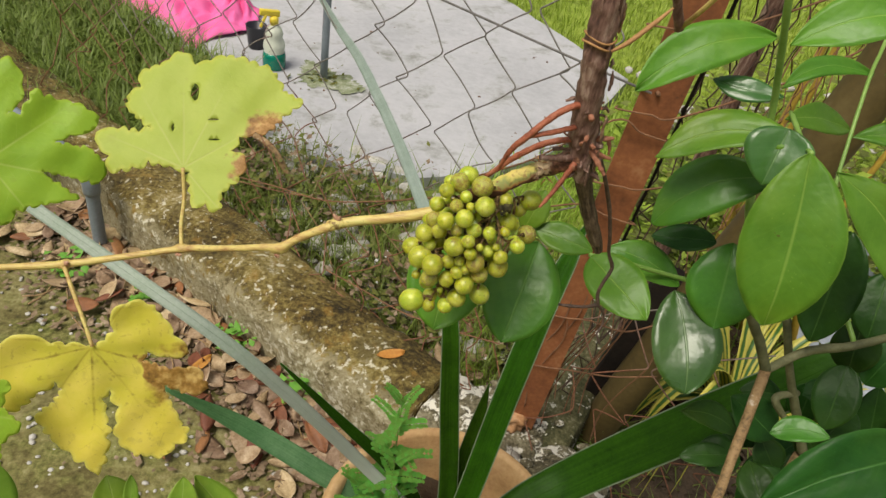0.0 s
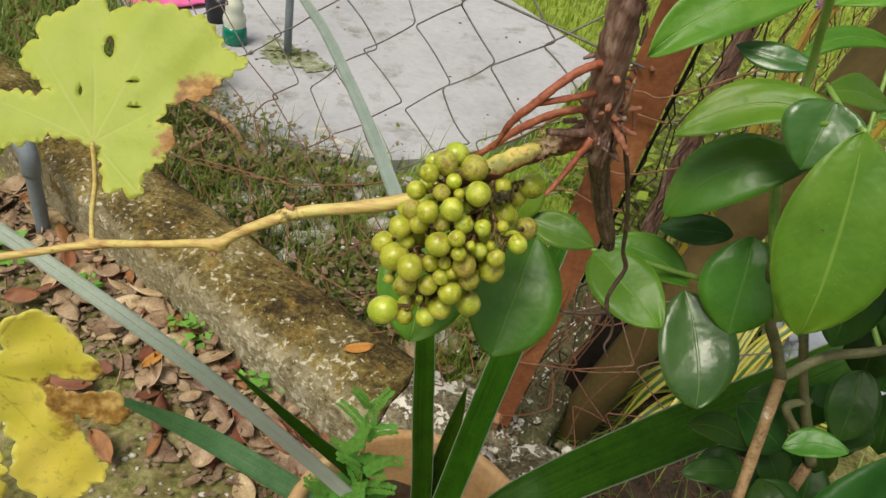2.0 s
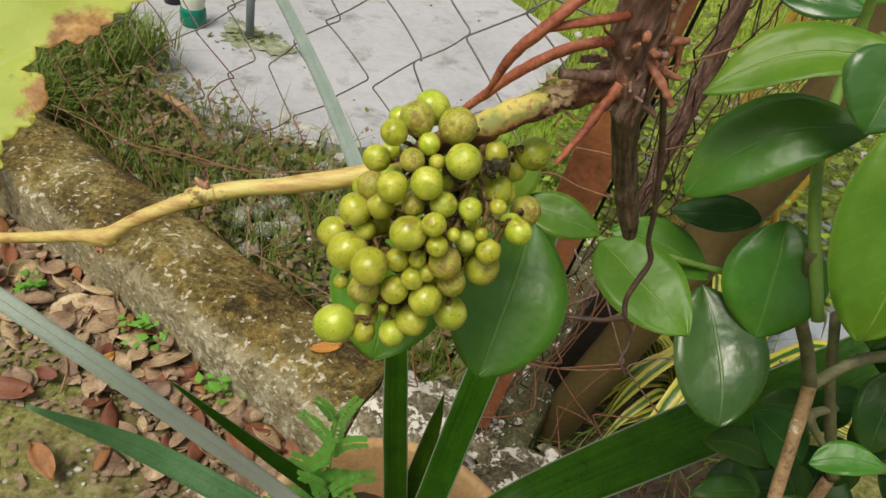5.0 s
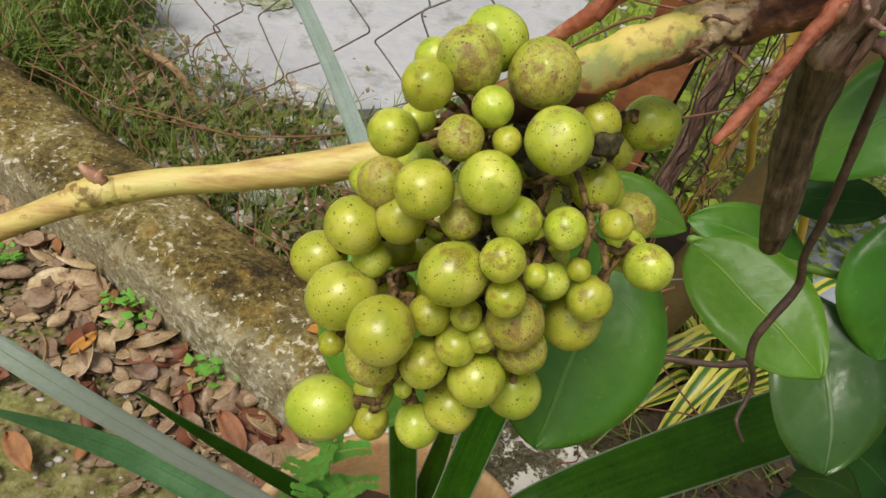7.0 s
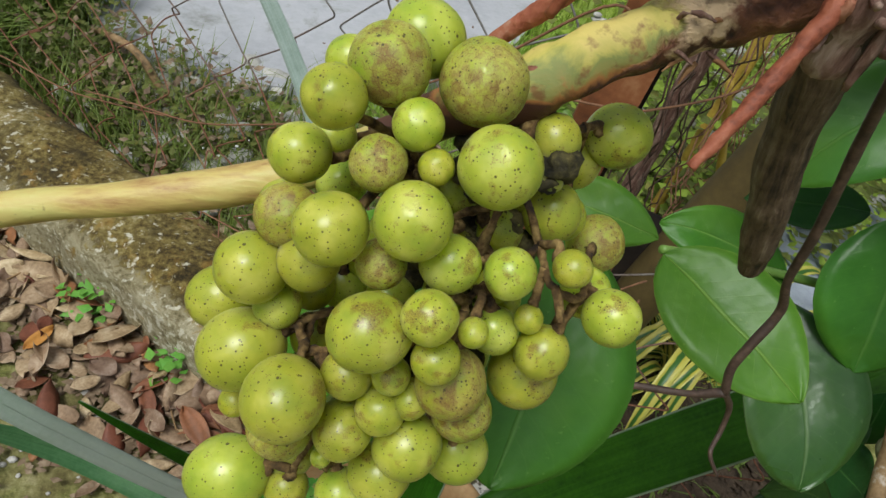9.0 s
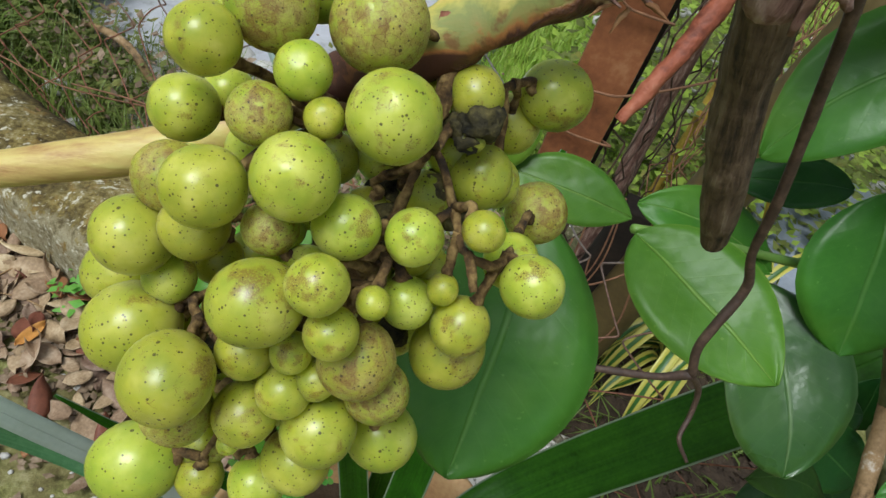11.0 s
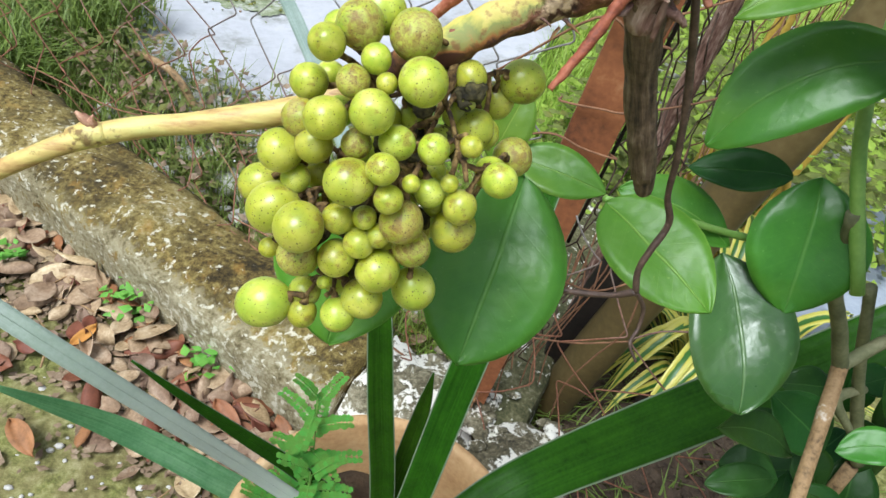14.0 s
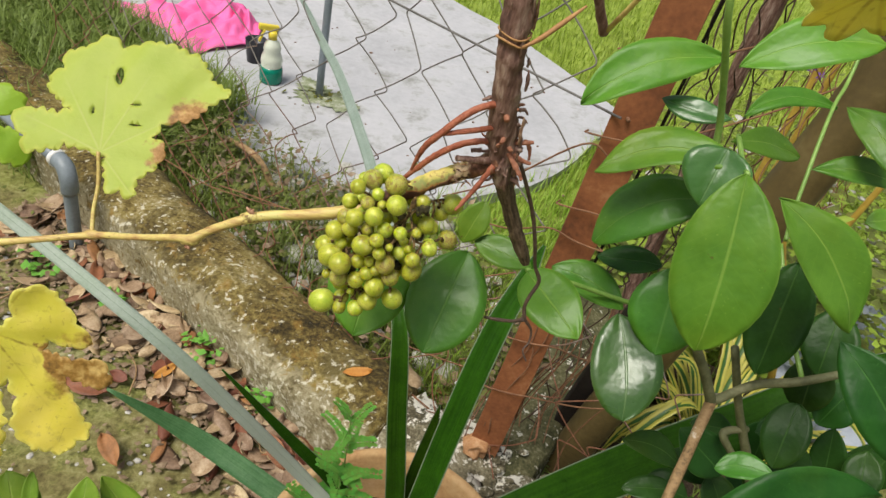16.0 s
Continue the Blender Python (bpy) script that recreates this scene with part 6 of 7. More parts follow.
leaf((0.3573, 0.5342, 1.0173), (0.3534, 0.4908, 0.9461), 0.068, LEAF_RICH, turn=(0, 0, 0.5), ends=(0.7, 0.62))
leaf((0.3220, 0.5290, 0.9560), (0.3340, 0.4508, 0.8955), 0.066, LEAF_GLOSSY, turn=(-0.1, -0.3, 0.8), ends=(0.7, 0.52), fold=0.12, bow=-0.05)
leaf((0.346, 0.543, 1.010), (0.292, 0.562, 0.994), 0.028, LEAF_DARK, turn=(0, 0, 0.6), ends=(0.6, 0.6))
leaf((0.2145, 0.4946, 1.0111), (0.2555, 0.4337, 0.9999), 0.047, LEAF_FRESH, turn=(0, 0, 0.45), ends=(0.6, 0.6))
leaf((0.325, 0.531, 0.960), (0.254, 0.561, 0.972), 0.037, LEAF_MID, turn=(0, 0, 0.5), bow=0.08)
leaf((0.222, 0.513, 1.003), (0.170, 0.534, 1.005), 0.029, LEAF_MID, turn=(0, 0, 0.5))
leaf((0.1568, 0.4620, 1.0445), (0.1347, 0.4035, 0.9862), 0.060, LEAF_RICH, turn=(0, -0.5, 0.25), ends=(0.62, 0.5))
leaf((0.092, 0.470, 1.040), (0.0801, 0.4093, 0.9858), 0.062, LEAF_BRIGHT, turn=(0, 0, 0.3))
leaf((0.159, 0.532, 1.001), (0.173, 0.547, 1.039), 0.027, LEAF_BRIGHT, turn=(0, 0, 0.4))
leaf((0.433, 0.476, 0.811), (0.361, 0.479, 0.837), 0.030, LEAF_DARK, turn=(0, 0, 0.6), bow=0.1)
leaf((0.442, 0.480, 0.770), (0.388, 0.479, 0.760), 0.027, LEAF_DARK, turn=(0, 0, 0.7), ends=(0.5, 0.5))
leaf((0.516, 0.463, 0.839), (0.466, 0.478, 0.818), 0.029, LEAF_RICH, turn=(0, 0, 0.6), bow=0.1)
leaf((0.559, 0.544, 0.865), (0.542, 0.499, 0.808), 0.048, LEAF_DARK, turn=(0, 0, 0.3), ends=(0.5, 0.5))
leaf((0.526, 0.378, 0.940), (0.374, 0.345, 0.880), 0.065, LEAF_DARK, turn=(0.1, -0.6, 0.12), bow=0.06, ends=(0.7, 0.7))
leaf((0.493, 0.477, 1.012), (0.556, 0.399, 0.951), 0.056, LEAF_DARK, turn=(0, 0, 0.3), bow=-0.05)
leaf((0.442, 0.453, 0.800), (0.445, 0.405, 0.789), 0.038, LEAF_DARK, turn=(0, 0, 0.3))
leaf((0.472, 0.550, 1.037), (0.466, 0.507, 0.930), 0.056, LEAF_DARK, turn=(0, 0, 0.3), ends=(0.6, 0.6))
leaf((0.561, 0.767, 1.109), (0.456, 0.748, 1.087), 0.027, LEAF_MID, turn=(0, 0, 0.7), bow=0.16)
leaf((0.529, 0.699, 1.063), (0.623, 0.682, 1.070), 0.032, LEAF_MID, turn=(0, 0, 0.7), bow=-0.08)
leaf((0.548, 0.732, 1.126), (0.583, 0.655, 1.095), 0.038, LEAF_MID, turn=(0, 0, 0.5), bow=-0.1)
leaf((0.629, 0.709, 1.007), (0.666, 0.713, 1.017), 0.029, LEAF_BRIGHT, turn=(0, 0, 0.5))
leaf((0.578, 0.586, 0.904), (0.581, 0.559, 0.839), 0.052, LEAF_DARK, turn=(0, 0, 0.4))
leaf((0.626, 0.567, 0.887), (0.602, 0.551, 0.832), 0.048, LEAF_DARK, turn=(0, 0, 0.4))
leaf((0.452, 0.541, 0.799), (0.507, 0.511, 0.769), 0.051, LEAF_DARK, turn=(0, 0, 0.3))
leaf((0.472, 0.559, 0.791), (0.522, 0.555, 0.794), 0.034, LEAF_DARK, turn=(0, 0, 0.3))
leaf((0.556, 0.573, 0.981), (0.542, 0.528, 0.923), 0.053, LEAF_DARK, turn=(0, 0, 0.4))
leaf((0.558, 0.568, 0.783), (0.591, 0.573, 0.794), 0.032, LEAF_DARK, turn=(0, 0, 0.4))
# unseen leaves added on the far right to shade the lower shrub
leaf((0.824, 0.542, 0.934), (0.904, 0.589, 0.962), 0.052, LEAF_MID, turn=(-0, 0.3, 0.8))
leaf((0.653, 0.392, 0.997), (0.619, 0.384, 0.977), 0.046, LEAF_MID, turn=(-0.3, -0.2, 0.8))
leaf((0.774, 0.491, 0.876), (0.797, 0.413, 0.818), 0.061, LEAF_MID, turn=(-0.2, -0.3, 0.8))
leaf((0.678, 0.555, 1.161), (0.713, 0.552, 1.182), 0.059, LEAF_MID, turn=(0, 0.1, 0.8))
leaf((0.745, 0.473, 0.879), (0.789, 0.482, 0.916), 0.053, LEAF_MID, turn=(-0.2, -0.2, 0.8))
leaf((0.673, 0.616, 1.081), (0.719, 0.607, 1.092), 0.058, LEAF_MID, turn=(0.2, -0, 0.8))
leaf((0.742, 0.592, 1.020), (0.777, 0.543, 1.010), 0.069, LEAF_MID, turn=(0.2, -0.3, 0.8))
leaf((0.771, 0.596, 1.080), (0.793, 0.578, 1.091), 0.072, LEAF_MID, turn=(-0.2, 0.2, 0.8))
leaf((0.753, 0.420, 0.953), (0.751, 0.380, 0.877), 0.044, LEAF_MID, turn=(0.1, 0.2, 0.8))
leaf((0.863, 0.763, 1.152), (0.924, 0.731, 1.111), 0.089, LEAF_MID, turn=(-0.1, 0.3, 0.8))
leaf((0.669, 0.554, 1.118), (0.673, 0.493, 1.076), 0.060, LEAF_MID, turn=(0.3, -0.2, 0.8))
leaf((0.687, 0.437, 0.890), (0.661, 0.407, 0.840), 0.059, LEAF_MID, turn=(-0, -0, 0.8))
leaf((0.565, 0.376, 0.996), (0.500, 0.359, 1.001), 0.049, LEAF_MID, turn=(0.3, 0.1, 0.8))
leaf((0.721, 0.627, 1.168), (0.752, 0.560, 1.109), 0.062, LEAF_MID, turn=(0.3, 0.2, 0.8))
leaf((0.777, 0.557, 1.069), (0.744, 0.609, 1.148), 0.052, LEAF_MID, turn=(-0.2, -0.1, 0.8))
leaf((0.842, 0.460, 0.902), (0.766, 0.443, 0.911), 0.058, LEAF_MID, turn=(0.2, 0.2, 0.8))
leaf((0.781, 0.526, 0.917), (0.762, 0.609, 0.991), 0.061, LEAF_MID, turn=(0.1, -0.1, 0.8))
leaf((0.778, 0.517, 0.938), (0.785, 0.444, 0.835), 0.058, LEAF_MID, turn=(-0.3, 0, 0.8))
leaf((0.683, 0.500, 0.995), (0.710, 0.576, 1.064), 0.051, LEAF_MID, turn=(0.1, 0.1, 0.8))
leaf((0.847, 0.655, 1.058), (0.909, 0.738, 1.123), 0.069, LEAF_MID, turn=(0, 0, 0.8))
leaf((0.794, 0.540, 0.870), (0.747, 0.536, 0.838), 0.070, LEAF_MID, turn=(-0.2, 0.2, 0.8))
leaf((0.716, 0.495, 1.010), (0.676, 0.549, 1.058), 0.057, LEAF_MID, turn=(-0.3, -0.2, 0.8))
# dark leaves added to fill the shaded depth of the shrub
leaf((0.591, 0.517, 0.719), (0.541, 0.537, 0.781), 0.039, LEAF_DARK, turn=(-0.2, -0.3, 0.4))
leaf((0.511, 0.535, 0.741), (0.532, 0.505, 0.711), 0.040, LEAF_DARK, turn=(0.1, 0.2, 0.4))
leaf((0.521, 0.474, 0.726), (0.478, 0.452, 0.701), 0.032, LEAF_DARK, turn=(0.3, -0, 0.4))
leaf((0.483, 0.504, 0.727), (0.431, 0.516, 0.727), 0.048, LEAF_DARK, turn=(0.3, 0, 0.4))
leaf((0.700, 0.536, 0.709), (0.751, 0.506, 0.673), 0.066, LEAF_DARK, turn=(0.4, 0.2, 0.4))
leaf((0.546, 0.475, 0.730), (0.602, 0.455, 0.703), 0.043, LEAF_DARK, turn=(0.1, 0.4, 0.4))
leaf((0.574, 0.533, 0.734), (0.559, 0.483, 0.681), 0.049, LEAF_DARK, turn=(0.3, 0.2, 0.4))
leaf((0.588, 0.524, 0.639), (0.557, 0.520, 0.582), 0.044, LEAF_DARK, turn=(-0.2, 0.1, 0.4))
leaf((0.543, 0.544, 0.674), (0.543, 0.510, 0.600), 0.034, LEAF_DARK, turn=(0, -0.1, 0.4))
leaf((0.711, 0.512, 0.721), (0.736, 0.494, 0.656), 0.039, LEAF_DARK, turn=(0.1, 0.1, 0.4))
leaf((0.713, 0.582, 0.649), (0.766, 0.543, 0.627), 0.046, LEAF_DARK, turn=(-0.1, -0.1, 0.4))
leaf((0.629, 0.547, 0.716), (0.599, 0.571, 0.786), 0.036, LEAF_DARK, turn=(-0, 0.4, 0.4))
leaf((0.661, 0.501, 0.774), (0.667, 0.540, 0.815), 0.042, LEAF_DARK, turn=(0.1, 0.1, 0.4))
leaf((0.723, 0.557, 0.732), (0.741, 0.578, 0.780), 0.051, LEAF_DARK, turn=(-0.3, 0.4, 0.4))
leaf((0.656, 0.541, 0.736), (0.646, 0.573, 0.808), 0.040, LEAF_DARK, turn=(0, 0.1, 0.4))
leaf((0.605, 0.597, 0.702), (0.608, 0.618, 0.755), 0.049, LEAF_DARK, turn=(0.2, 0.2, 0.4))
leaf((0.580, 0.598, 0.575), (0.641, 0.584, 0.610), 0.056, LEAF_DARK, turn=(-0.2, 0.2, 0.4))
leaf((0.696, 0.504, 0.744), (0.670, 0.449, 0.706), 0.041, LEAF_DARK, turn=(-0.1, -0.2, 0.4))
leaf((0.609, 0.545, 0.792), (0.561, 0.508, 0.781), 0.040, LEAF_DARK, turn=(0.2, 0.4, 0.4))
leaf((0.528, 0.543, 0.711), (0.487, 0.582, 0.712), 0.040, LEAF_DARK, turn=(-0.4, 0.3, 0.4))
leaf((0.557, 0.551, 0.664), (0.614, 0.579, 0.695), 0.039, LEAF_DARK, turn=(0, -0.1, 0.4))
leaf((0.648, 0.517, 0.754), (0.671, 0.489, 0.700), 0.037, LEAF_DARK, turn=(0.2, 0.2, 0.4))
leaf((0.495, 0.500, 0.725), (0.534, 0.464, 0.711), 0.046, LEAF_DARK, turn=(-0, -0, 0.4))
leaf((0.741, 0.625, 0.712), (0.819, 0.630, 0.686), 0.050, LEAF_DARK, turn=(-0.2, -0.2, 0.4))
# young shoots that reach in from below
leaf((-0.106, 0.317, 0.789), (-0.108, 0.353, 0.833), 0.028, LEAF_YOUNG)
leaf((-0.150, 0.316, 0.782), (-0.172, 0.353, 0.825), 0.040, LEAF_YOUNG)
leaf((-0.148, 0.330, 0.800), (-0.152, 0.353, 0.829), 0.012, LEAF_YOUNG)
leaf((-0.258, 0.300, 0.794), (-0.250, 0.341, 0.847), 0.044, LEAF_YOUNG)
leaf((-0.050, 0.337, 0.758), (-0.104, 0.365, 0.817), 0.030, LEAF_YOUNG)
leaf((-0.075, 0.300, 0.775), (-0.135, 0.335, 0.812), 0.045, LEAF_YOUNG)
twig("stem", STEM, (0.43, 0.36, 0.3, 0.004), (0.15, 0.22, 0.55, 0.0035), (-0.05, 0.28, 0.73, 0.003), (-0.12, 0.30, 0.775, 0.003), (-0.258, 0.29, 0.79, 0.002))

# ---- the pot and its strap-leaved plant ----
pot = empty("plant_pot", (0.185, 0.605, 0.0), "wide pale clay pot with a rolled rim, full of soil", "plant pot")
prof = [(0.12, 0.0), (0.135, 0.01), (0.175, 0.26), (0.182, 0.285), (0.198, 0.290), (0.203, 0.302), (0.203, 0.322), (0.197, 0.331), (0.188, 0.332), (0.181, 0.325), (0.176, 0.26), (0.160, 0.19), (0.02, 0.185)]
under(pot, part("vessel", lathe(prof, 48, None, (0.185, 0.605, 0.0)), POT, None))
soil = bmesh.new()
bmesh.ops.create_circle(soil, cap_ends=True, segments=40, radius=0.166, matrix=Matrix.Translation((0.185, 0.605, 0.215)))
bmesh.ops.triangulate(soil, faces=soil.faces[:])
bmesh.ops.subdivide_edges(soil, edges=soil.edges[:], cuts=3, use_grid_fill=True)
for v in soil.verts:
    v.co.z += 0.02 * noise.noise(v.co * 25)
under(pot, part("soil", soil, SOIL, None, "dark crumbly potting soil"))

strap_plant = empty("strap_leaf_plant", (0.185, 0.615, 0.215), "potted plant with long arching dark green strap leaves", "plant")


def blade(material, facing, *ctrl, keel=0.25, label=""):
    b = part("strap_leaf", strap(ctrl, facing, keel), material, None, label)
    under(strap_plant, b)


LIGHT_WAY = Vector((-0.1, -0.75, 0.65))
blade(BLADE_PALE, (-0.25, -0.35, 0.9), (0.165, 0.62, 0.21, 0.010), (0.125, 0.621, 0.35, 0.0092), (0.0521, 0.6115, 0.4722, 0.0090), (-0.0459, 0.5865, 0.6380, 0.0087), (-0.1340, 0.5900, 0.7350, 0.0087), (-0.2700, 0.6560, 0.7700, 0.0084), (-0.3855, 0.7037, 0.8082, 0.0080), (-0.50, 0.76, 0.835, 0.008), (-0.62, 0.83, 0.84, 0.002), keel=0.10, label="long greyish strap leaf")
blade(BLADE, (0.1, -0.7, 0.7), (0.17, 0.635, 0.21, 0.011), (0.135, 0.645, 0.35, 0.011), (0.080, 0.640, 0.45, 0.010), (0.0180, 0.627, 0.545, 0.0075), (-0.040, 0.612, 0.640, 0.0040), (-0.075, 0.608, 0.690, 0.001))
blade(BLADE_DULL, (-0.2, -0.5, 0.85), (0.15, 0.61, 0.21, 0.013), (0.06, 0.66, 0.295, 0.016), (-0.0296, 0.6953, 0.325, 0.0175), (-0.160, 0.733, 0.375, 0.0150), (-0.278, 0.716, 0.478, 0.002))
blade(BLADE, LIGHT_WAY, (0.185, 0.61, 0.21, 0.014), (0.178, 0.608, 0.43, 0.0140), (0.150, 0.634, 0.627, 0.0130), (0.132, 0.662, 0.745, 0.0105), (0.117, 0.705, 0.775, 0.006), (0.110, 0.735, 0.786, 0.0015), keel=0.55)
blade(BLADE_GREY, (-0.3, -0.75, 0.55), (0.1370, 0.6660, 0.7410, 0.0103), (0.1090, 0.7610, 0.7830, 0.0098), (0.0800, 0.8610, 0.7910, 0.0097), (0.0320, 1.0160, 0.8000, 0.0094), (-0.0460, 1.2220, 0.8200, 0.0089), (-0.1060, 1.3690, 0.8180, 0.0078), (-0.1760, 1.5360, 0.8230, 0.0049), (-0.2500, 1.6810, 0.8320, 0.0016), keel=0.12, label="long greyish strap leaf")
blade(BLADE, (-0.4, -0.7, 0.55), (0.195, 0.60, 0.21, 0.018), (0.205, 0.59, 0.453, 0.0172), (0.227, 0.632, 0.639, 0.0172), (0.252, 0.68, 0.76, 0.0165), (0.277, 0.719, 0.831, 0.011), (0.29, 0.74, 0.87, 0.002), keel=0.6)
blade(BLADE, LIGHT_WAY, (0.19, 0.62, 0.21, 0.012), (0.195, 0.635, 0.45, 0.013), (0.205, 0.66, 0.56, 0.009), (0.208, 0.67, 0.62, 0.001), keel=0.3)
blade(BLADE, (-0.35, -0.35, 0.85), (0.21, 0.605, 0.21, 0.024), (0.30, 0.64, 0.34, 0.030), (0.388, 0.676, 0.393, 0.034), (0.508, 0.666, 0.559, 0.036), (0.606, 0.652, 0.70, 0.032), (0.712, 0.662, 0.81, 0.024), (0.83, 0.68, 0.88, 0.01), keel=0.25)
# feathery seedlings in the pot
_bm = bmesh.new()
_uv = _bm.loops.layers.uv.verify()
_ring = ((0, 0, 0), (0.18, 0.22, 0.06), (0.55, 0.38, 0.06), (0.88, 0.26, 0.03), (1.0, 0.0, 0.0), (0.88, -0.26, 0.03), (0.55, -0.38, 0.06), (0.18, -0.22, 0.06))
_f = _bm.faces.new([_bm.verts.new(p) for p in _ring])
for _l, _p in zip(_f.loops, _ring):
    _l[_uv].uv = (_p[1] * 3.3, _p[0])
bmesh.ops.triangulate(_bm, faces=[_f])
LEAFLET = mesh_of("leaflet", _bm, FERN)


def seedling(foot, height, lean, seed):
    rg = random.Random(seed)
    plant = empty("feathery_seedling", foot, "bright green seedling with tiny paired leaflets in the pot", "seedling", "seedlings in the pot")
    f = Vector(foot)
    top = f + Vector(lean) + UP * height
    under(plant, part("stem", tube([(*f, 0.0018), (*(f.lerp(top, 0.5) + Vector((0.006, 0, 0))), 0.0015), (*top, 0.0008)], 6, 6), STEM, None))
    for k in range(18):
        t = 0.30 + 0.70 * k / 17
        p = f.lerp(top, t)
        a = k * 2.4 + rg.uniform(-0.3, 0.3)
        d = Vector((math.cos(a), math.sin(a), rg.uniform(0.0, 0.3) + (0.9 if k == 17 else 0.0))).normalized()
        L = rg.uniform(0.046, 0.070) * (1.15 - 0.4 * t)
        side = d.cross(UP).normalized()
        frond = part("frond", tube([(*p, 0.0008), (*(p + d * L * 0.5 + UP * 0.003), 0.0006), (*(p + d * L - UP * 0.006), 0.0003)], 4, 4), FERN, None)
        under(plant, frond)
        for j in range(9):
            q = p + d * (L * (0.14 + 0.105 * j)) + UP * (0.003 * math.sin(j * 0.4))
            for s in (-1, 1):
                e = (side * s + d * 0.35).normalized()
                g = e.cross(UP).normalized()
                leaflet = new("leaflet", LEAFLET)
                z = rg.uniform(0.0105, 0.0140) * (1 - 0.035 * j) * (1.0 if k < 14 else 0.8)
                leaflet.matrix_world = Matrix.Translation(q) @ Matrix((e, g, e.cross(g))).transposed().to_4x4() @ Matrix.Scale(z, 4)
                leaflet.parent = frond
                leaflet.matrix_parent_inverse = frond.matrix_world.inverted()


seedling((0.085, 0.66, 0.215), 0.345, (0.005, 0.01, 0), 1)
seedling((0.095, 0.63, 0.215), 0.275, (-0.005, -0.01, 0), 2)
seedling((0.06, 0.62, 0.215), 0.195, (-0.01, 0.0, 0), 3)
seedling((0.10, 0.60, 0.215), 0.175, (0.0, -0.02, 0), 4)

# ---- grey pipe against the wall ----
pipe = empty("water_pipe", (-0.745, 1.53, 0.0), "grey plastic water pipe with an elbow and white joint ring", "pipe")
under(pipe, part("riser", tube([(-0.748, 1.53, -0.05, 0.0175), (-0.742, 1.525, 0.12, 0.0175), (-0.737, 1.521, 0.235, 0.0175)], 4, 18), PVC, None))
under(pipe, part("elbow", tube([(-0.738, 1.522, 0.21, 0.022), (-0.736, 1.52, 0.252, 0.0225), (-0.75, 1.535, 0.280, 0.0225), (-0.785, 1.56, 0.286, 0.022)], 5, 18), PVC, None))
under(pipe, part("joint_ring", tube([(-0.772, 1.55, 0.285, 0.024), (-0.782, 1.557, 0.286, 0.024)], 2, 18), PVC_WHITE, None, "white joint ring"))
under(pipe, part("branch_pipe", tube([(-0.775, 1.552, 0.286, 0.0175), (-0.95, 1.68, 0.288, 0.0175), (-1.5, 2.1, 0.288, 0.0175)], 4, 18), PVC, None))

# ---- things on the slab ----
def cloth_mesh():
    rows, uvs = [], []
    for j in range(41):
        row = []
        for i in range(51):
            x, y = i / 50 - 0.5, j / 40 - 0.5
            p = Vector((x * 0.62 * (1 - 0.25 * y) + 0.05 * math.sin(7 * y + 1), y * 0.62 + 0.06 * math.sin(6 * x + 2), 0))
            ridge = abs(noise.noise(Vector((x * 4.5 + y * 2, y * 3, 1.7)))) * 0.11 + 0.05 * abs(noise.noise(Vector((x * 9, y * 9 + x * 5, 0.3))))
            fall = min(1.0, 8 * (0.5 - max(abs(x), abs(y))))
            p.z = 0.006 + ridge * (0.25 + 0.75 * fall)
            row.append(p)
        rows.append(row)
        uvs.append([(0, 0)] * 51)
    return sheet(rows, uvs, 0.0015)


cloth = thing("pink_cloth", cloth_mesh(), CLOTH, "crumpled bright pink cloth lying on the concrete slab", "cloth")
cloth.matrix_world = pose(-0.95, 3.28, 0.0, 0, 0, -28) @ Matrix.Scale(0.86, 4)

bottle = empty("spray_bottle", (-0.519, 2.815, 0.0), "clear spray bottle with green liquid and yellow trigger", "bottle")
BX, BY = -0.519, 2.815
under(bottle, part("body", lathe([(0.0, 0.001), (0.044, 0.001), (0.047, 0.012), (0.047, 0.055), (0.042, 0.075), (0.046, 0.095), (0.043, 0.115), (0.034, 0.135), (0.038, 0.15), (0.030, 0.175), (0.015, 0.19), (0.015, 0.2)], 24, None, (BX, BY, 0)), BOTTLE_CLEAR, None))
under(bottle, part("liquid", lathe([(0.001, 0.003), (0.046, 0.003), (0.0485, 0.012), (0.0485, 0.055), (0.0445, 0.072), (0.040, 0.073)], 24, None, (BX, BY, 0)), LIQUID, None, "dark green liquid"))
trig = lathe([(0.001, 0.19), (0.018, 0.19), (0.019, 0.215), (0.012, 0.222), (0.001, 0.224)], 16, None, (BX, BY, 0))
box((0.085, 0.022, 0.026), (BX - 0.018, BY, 0.235), (0, 8, 30), 0.005, trig)
box((0.010, 0.014, 0.055), (BX - 0.040, BY - 0.022, 0.205), (0, 24, 30), 0.003, trig)
under(bottle, part("trigger", trig, YELLOW, None, "yellow plastic trigger head"))
thing("dark_cup", lathe([(0.001, 0.0), (0.036, 0.0), (0.045, 0.10), (0.047, 0.102), (0.042, 0.1), (0.034, 0.012), (0.001, 0.01)], 24, None, (-0.63, 2.985, 0.0)), DARK_CUP, "small dark plastic cup on the concrete slab", "cup")
pole = empty("thin_pole", (-0.301, 2.763, 0.0), "thin grey metal pole standing in a weedy crack of the slab", "pole")
under(pole, part("shaft", tube([(-0.301, 2.763, -0.05, 0.016), (-0.298, 2.765, 0.7, 0.016), (-0.296, 2.766, 1.8, 0.016)], 3, 14), PVC, None))


